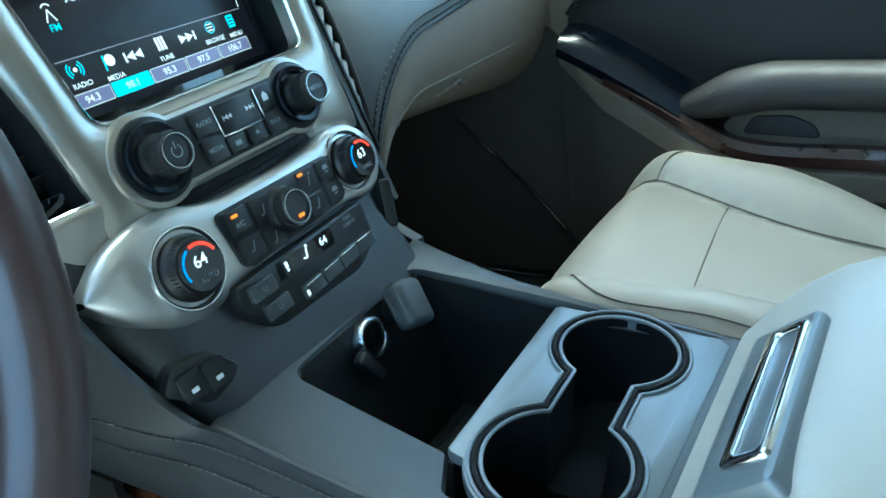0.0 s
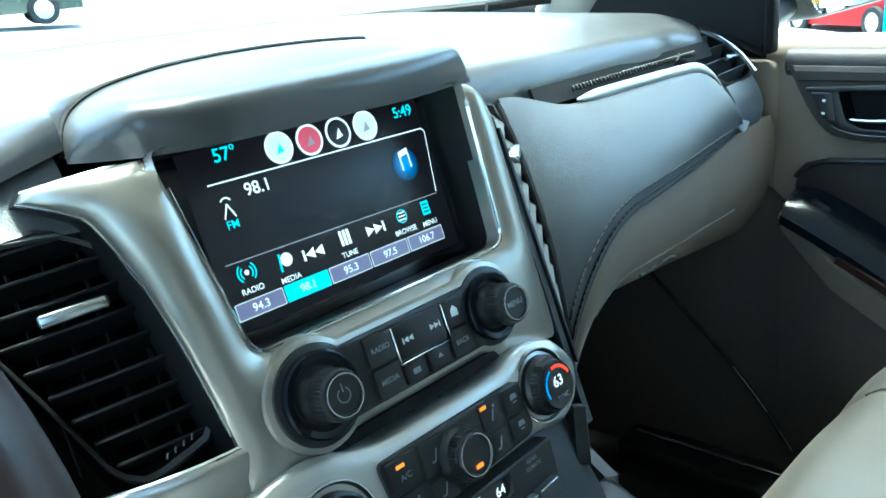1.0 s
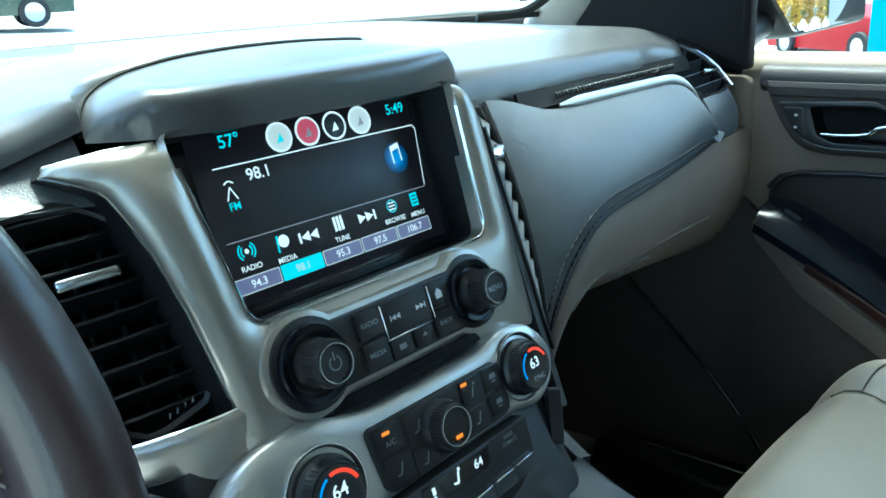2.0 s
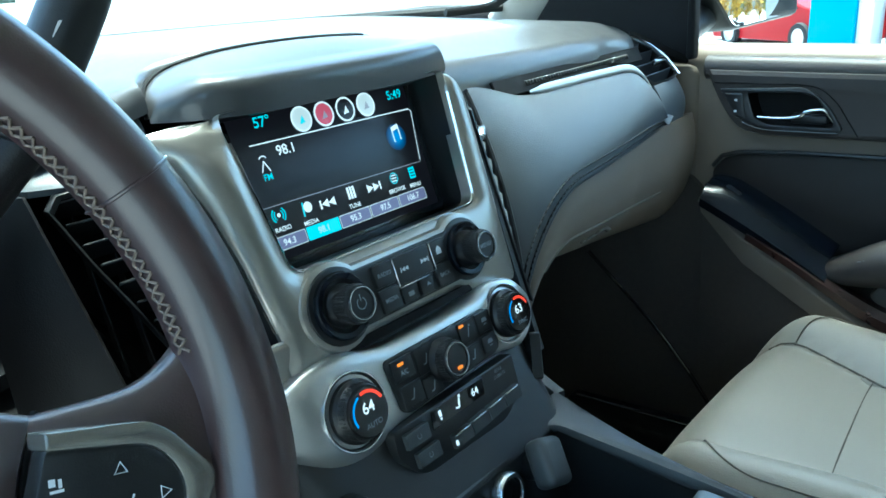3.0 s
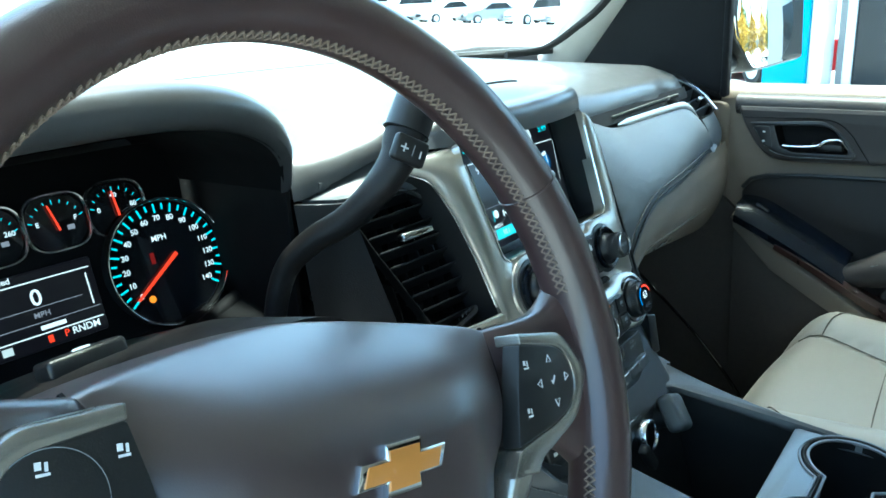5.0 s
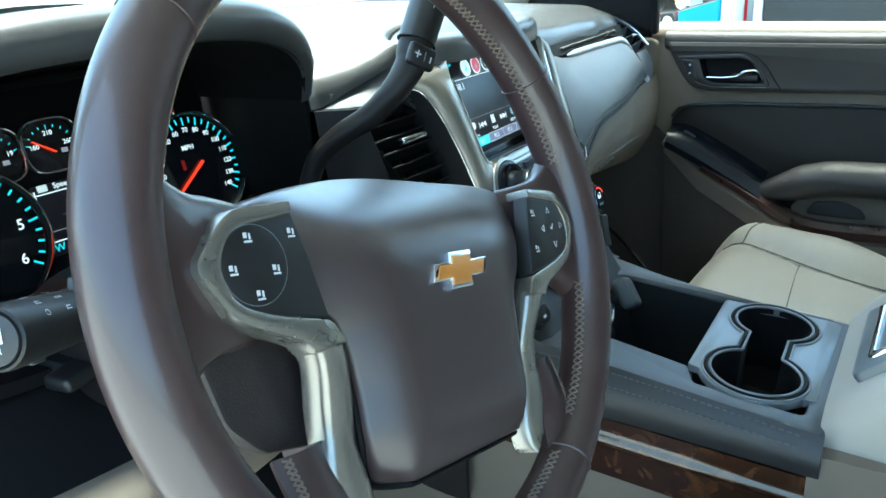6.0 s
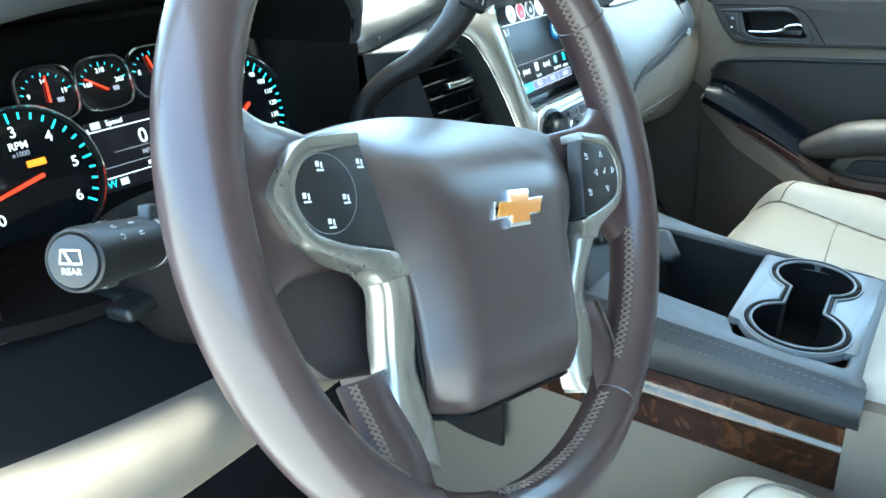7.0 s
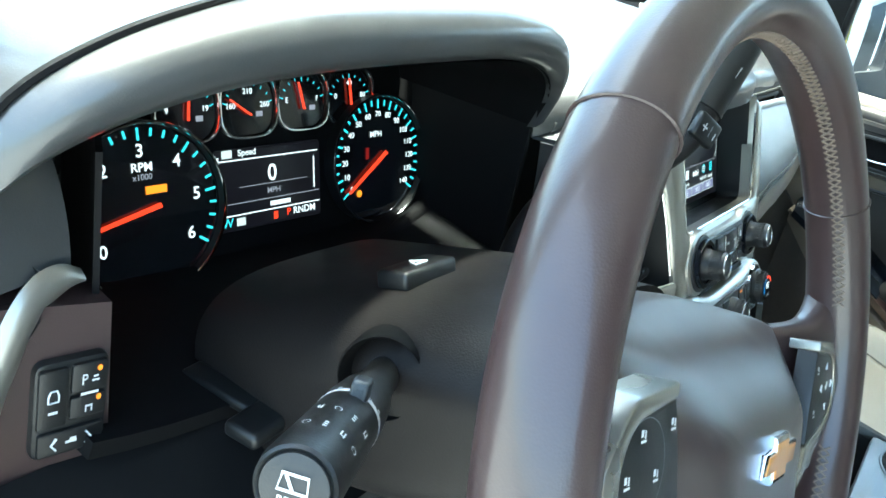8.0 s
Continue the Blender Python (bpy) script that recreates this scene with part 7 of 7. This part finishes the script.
# door mirror outside the glass
mir = thing("door_mirror", (0.98, 0.12, 0.80), "black door mirror on the passenger side", "mirror")
MM = frame_of((1.000, 0.060, 0.862), (1.0, -0.27, 0.0), (0.0, 0.096, 1.0))
mo = fillet([(-0.105, -0.030), (-0.048, -0.097), (0.130, -0.085), (0.143, 0.090), (-0.115, 0.090)], 0.012)
part("housing", plate(MM @ Matrix.Translation((0, 0, 0.004)), [(x * 1.06 + 0.0, y * 1.06) for x, y in [(p[0], p[1]) for p in mo]], 0.09, 0.010), BLACK, mir, "black housing")
mc = polar([(p[0], p[1]) for p in mo], (0, 0), 60)
part("mirror_glass", ring(MM, [([p * t for p in mc], lambda u, v: 0.0075 - (u * u + v * v) / 2.8) for t in (1.0, 0.85, 0.7, 0.55, 0.4, 0.25, 0.1)] + [([Vector((0, 0))] * 60, 0.0075)]), mat("mirror", (0.93, 0.94, 0.95), 0.02, 1.0, 0.0, 5, wear=0.0), mir, "clear convex mirror glass")
part("arm", tube([(0.80, 0.10, 0.76), (0.88, 0.11, 0.77), (0.96, 0.11, 0.79)], 0.024, n=12), BLACK, mir, "black mirror arm")

# ---- outside ----
def gz(x, y):
    """Height of the sloping lot."""
    return -0.80 - 0.045 * max(0.0, min(60.0, x)) + (0.062 * min(y, 70.0) if y > 0 else 0.012 * max(y, -80.0))


ASPH = mat("pale_concrete", (0.32, 0.32, 0.31), 0.9, 0, 0.2, 3, 0.5, 60)
WPAINT = mat("white_paint", (0.72, 0.73, 0.74), 0.35, 0, 0.03, 4, coat=0.2)
RPAINT = mat("red_paint", (0.34, 0.004, 0.010), 0.50, 0, 0.06, 4, spec=0.3)
GPAINT = mat("dark_green_paint", (0.05, 0.07, 0.05), 0.25, 0, 0.1, 4, coat=0.6)
SPAINT = mat("grey_paint", (0.30, 0.32, 0.33), 0.25, 0.3, 0.06, 4, coat=0.6)
WINDOW = mat("tinted_glass", (0.02, 0.024, 0.028), 0.12, 0, 0.1, 4, spec=0.3)
TYRE = mat("tyre_rubber", (0.02, 0.02, 0.021), 0.8, 0, 0.2, 30)
ALLOY = mat("alloy", (0.55, 0.56, 0.57), 0.3, 0.9, 0.08, 20)
BLUEW = mat("blue_cladding", (0.014, 0.25, 0.41), 0.55, 0, 0.05, 2)
WHITEW = mat("white_cladding", (0.78, 0.79, 0.78), 0.5, 0, 0.05, 2)
GREYW = mat("grey_cladding", (0.33, 0.34, 0.34), 0.6, 0, 0.1, 2)
tagged(part("ground", sheet(lambda u, v: (-260 + 520 * u, -260 + 520 * v, gz(-260 + 520 * u, -260 + 520 * v)), 52, 52), ASPH), "pale sunlit concrete of a car lot", "ground", kind="structure")


def vehicle(name, label, paint, length, width, roof, profile, glassline, wheel_r, axles, group="parked cars"):
    """A parked vehicle along local x, nose at +x, wheels on z = 0."""
    t = thing(name, (0, 0, 0), label, "car", group)
    body = [Vector(p) for p in profile]
    secs = []
    for k, s in enumerate((-1.0, -0.97, -0.80, 0.0, 0.80, 0.97, 1.0)):
        inset = (0.10, 0.03, 0.0, 0.0, 0.0, 0.03, 0.10)[k]
        secs.append([Vector((p.x * (1 - inset * 0.3), s * width / 2, p.y * (1 - inset * 0.35 * (p.y > 0.5)) )) for p in body])
    bm = loft(secs)
    for sct in (secs[0], secs[-1]):
        vs = [bm.verts.new(p) for p in sct[:-1]]
        bm.faces.new(vs)
    part("body", bm, paint, t)
    for s in (-1, 1):
        g = [Vector((x, s * (width / 2 + 0.012), z)) for x, z in glassline]
        gb = bmesh.new()
        gb.faces.new([gb.verts.new(p) for p in g])
        part("window", gb, WINDOW, t)
        for ax in axles:
            w = part("wheel", lathe(pose(ax, s * (width / 2 - 0.02), wheel_r, 90, 0, 0), [(wheel_r * 0.62, -0.11), (wheel_r * 0.95, -0.11), (wheel_r, -0.07), (wheel_r, 0.07), (wheel_r * 0.95, 0.11), (wheel_r * 0.66, 0.11), (wheel_r * 0.64, 0.09)], 28), TYRE, t)
            part("rim", lathe(pose(ax, s * (width / 2 - 0.02), wheel_r, 90, 0, 0), [(wheel_r * 0.65, -0.105), (wheel_r * 0.3, -0.07), (0, -0.06), (0, 0.06), (wheel_r * 0.3, 0.07), (wheel_r * 0.65, 0.105)], 20), ALLOY, w)
    part("front_glass", sheet(lambda u, v: (glassline[-2][0] + (glassline[-1][0] - glassline[-2][0]) * v + 0.02, (u - 0.5) * width * 0.84, glassline[-2][1] + (glassline[-1][1] - glassline[-2][1]) * v + 0.01), 4, 4, 0.01), WINDOW, t)
    part("headlight", rbox(pose(length / 2 - 0.06, width * 0.36, 0.68), 0.10, 0.30, 0.14, 0.03), PALEGLASS, t)
    part("headlight", rbox(pose(length / 2 - 0.06, -width * 0.36, 0.68), 0.10, 0.30, 0.14, 0.03), PALEGLASS, t)
    part("grille", rbox(pose(length / 2 - 0.02, 0, 0.58), 0.06, width * 0.45, 0.22, 0.03), BLACK, t)
    return t


PALEGLASS = mat("lamp_glass", (0.6, 0.62, 0.64), 0.1, 0.2, 0.05, 10)
SUV = [(-2.35, 0.35), (-2.40, 0.75), (-2.32, 1.10), (-2.15, 1.75), (-1.9, 1.82), (0.2, 1.84), (0.55, 1.76), (1.15, 1.18), (2.15, 1.08), (2.35, 0.95), (2.42, 0.55), (2.35, 0.32), (-2.35, 0.35)]
SEDAN = [(-2.25, 0.30), (-2.32, 0.65), (-2.22, 0.98), (-1.55, 1.04), (-0.95, 1.42), (0.25, 1.45), (1.05, 1.0), (2.05, 0.86), (2.28, 0.62), (2.25, 0.28), (-2.25, 0.30)]
SPORT = [(-2.15, 0.25), (-2.25, 0.60), (-2.15, 0.95), (-1.40, 1.02), (-0.70, 1.22), (0.05, 1.20), (0.75, 0.88), (1.60, 0.74), (2.10, 0.55), (2.22, 0.35), (2.15, 0.20), (-2.15, 0.25)]
suv = vehicle("suv", "white sport utility vehicle parked on the lot", WPAINT, 4.8, 1.9, 1.84, SUV, [(-2.05, 1.15), (0.95, 1.15), (0.45, 1.70), (-1.95, 1.70)], 0.38, (-1.45, 1.45))
sed = vehicle("sedan", "white saloon car parked on the lot", WPAINT, 4.6, 1.8, 1.45, SEDAN, [(-1.35, 1.0), (0.85, 0.98), (0.20, 1.38), (-0.90, 1.38)], 0.33, (-1.35, 1.38))
gsed = vehicle("sedan", "silver-grey saloon car parked on the lot", SPAINT, 4.6, 1.8, 1.45, SEDAN, [(-1.35, 1.0), (0.85, 0.98), (0.20, 1.38), (-0.90, 1.38)], 0.33, (-1.35, 1.38))
red = vehicle("sports_car", "bright red low sports car parked outside", RPAINT, 4.4, 1.85, 1.22, SPORT, [(-1.20, 0.98), (0.55, 0.90), (0.0, 1.15), (-0.70, 1.17)], 0.34, (-1.30, 1.30))


def put(ob, x, y, heading):
    ob.matrix_basis = Matrix.Translation((x, y, gz(x, y))) @ pose(0, 0, 0, 0, 0, heading)


def another(ob, x, y, heading):
    return copy_thing(ob, Matrix.Translation((x, y, gz(x, y))) @ pose(0, 0, 0, 0, 0, heading))


put(red, 21.0, 6.05, 56)
put(sed, 49.0, 39.5, 165)
put(gsed, 39.0, 49.5, 165)
put(suv, 44.0, 44.5, 160)
for i in range(15):
    x, y = 61.0 - 2.35 * i, 22.5 + 2.15 * i
    another((suv, gsed, sed, suv)[i % 4], x, y, (158, 166, 150)[i % 3])
truck = vehicle("pickup_truck", "dark green pickup truck parked on the lot", GPAINT, 5.4, 1.95, 1.85, [(p[0] * 1.12, p[1]) for p in SUV], [(-0.6, 1.2), (1.05, 1.2), (0.5, 1.72), (-0.5, 1.72)], 0.40, (-1.6, 1.7))
put(truck, 7.2, 24.5, 165)
for i in range(14):
    another((suv, sed, gsed)[i % 3], 4 + 3.1 * i, -34 - 0.6 * i, 80)

bld = thing("showroom", (20, 0, gz(20, 0)), "blue and white clad dealership building with large windows", "building")
part("blue_column", rbox(pose(16.85, 4.01, 1.2), 1.0, 0.82, 6.5, 0.03), BLUEW, bld, "bright blue clad column")
part("white_column", rbox(pose(16.9, 3.46, 1.2), 0.9, 0.27, 6.5, 0.03), WHITEW, bld, "white clad column")
part("wall", rbox(pose(21.2, -6.75, 1.4), 8.0, 20.0, 6.0, 0.05), GREYW, bld, "grey wall")
for i in range(5):
    w = part("window", rbox(pose(17.15, 1.4 - 3.4 * i, 0.6), 0.10, 3.0, 3.6, 0.02), WINDOW, bld, "large dark showroom window")
    part("window_frame", rbox(pose(17.10, 3.0 - 3.4 * i, 0.6), 0.18, 0.16, 3.9, 0.02), WHITEW, w)

# autumn trees behind the lot
LEAF1 = mat("yellow_leaves", (0.42, 0.26, 0.03), 0.7, 0, 0.35, 2)
LEAF2 = mat("green_leaves", (0.10, 0.14, 0.03), 0.7, 0, 0.35, 2)
BARK = mat("bark", (0.10, 0.075, 0.055), 0.9, 0, 0.3, 8)


def tree(name, label, leafmat, h, seed):
    t = thing(name, (0, 0, 0), label, "tree", "autumn trees")
    rnd = random.Random(seed)
    bm = tube([(0, 0, -0.3), (0.1, 0, h * 0.4), (0, 0.1, h * 0.8)], lambda s: 0.22 * (1 - 0.8 * s), n=8)
    for i in range(9):
        a, z = rnd.uniform(0, 6.28), h * rnd.uniform(0.25, 0.7)
        e = Vector((math.cos(a) * h * 0.22, math.sin(a) * h * 0.22, z + h * 0.14))
        tube([(0, 0, z), e * 0.5 + Vector((0, 0, z * 0.5)), e], lambda s: 0.08 * (1 - 0.8 * s), n=5, into=bm)
    part("trunk", bm, BARK, t)
    lb = bmesh.new()
    for i in range(1400):
        u = rnd.random()
        z = h * (0.22 + 0.80 * u)
        rr = h * 0.26 * math.sin(min(1, u * 1.15 + 0.12) * math.pi) ** 0.7 * math.sqrt(rnd.random()) * (0.7 + 0.5 * noise.noise((u * 6, seed, i % 7)))
        a = rnd.uniform(0, 6.28)
        c = Vector((rr * math.cos(a), rr * math.sin(a), z))
        d1 = Vector((rnd.gauss(0, 1), rnd.gauss(0, 1), rnd.gauss(0, 1))).normalized() * rnd.uniform(0.15, 0.34)
        d2 = d1.orthogonal().normalized() * d1.length * 0.6
        lb.faces.new([lb.verts.new(c + d1), lb.verts.new(c + d2), lb.verts.new(c - d1), lb.verts.new(c - d2)])
    part("crown", lb, leafmat, t)
    return t


t1 = tree("tree", "tall autumn tree with yellow leaves", LEAF1, 11, 3)
t2 = tree("tree", "tall green tree at the lot's edge", LEAF2, 13, 5)
t1.location, t2.location = (2, -48, gz(2, -48)), (9, -52, gz(9, -52))
rt = random.Random(9)
for i in range(34):
    x, y = -26 + 3.0 * i + rt.uniform(-1, 1), -50 + rt.uniform(-4, 4)
    copy_thing(t1 if rt.random() < 0.72 else t2, Matrix.Translation((x, y, gz(x, y))) @ pose(0, 0, 0, 0, 0, rt.uniform(0, 360)))
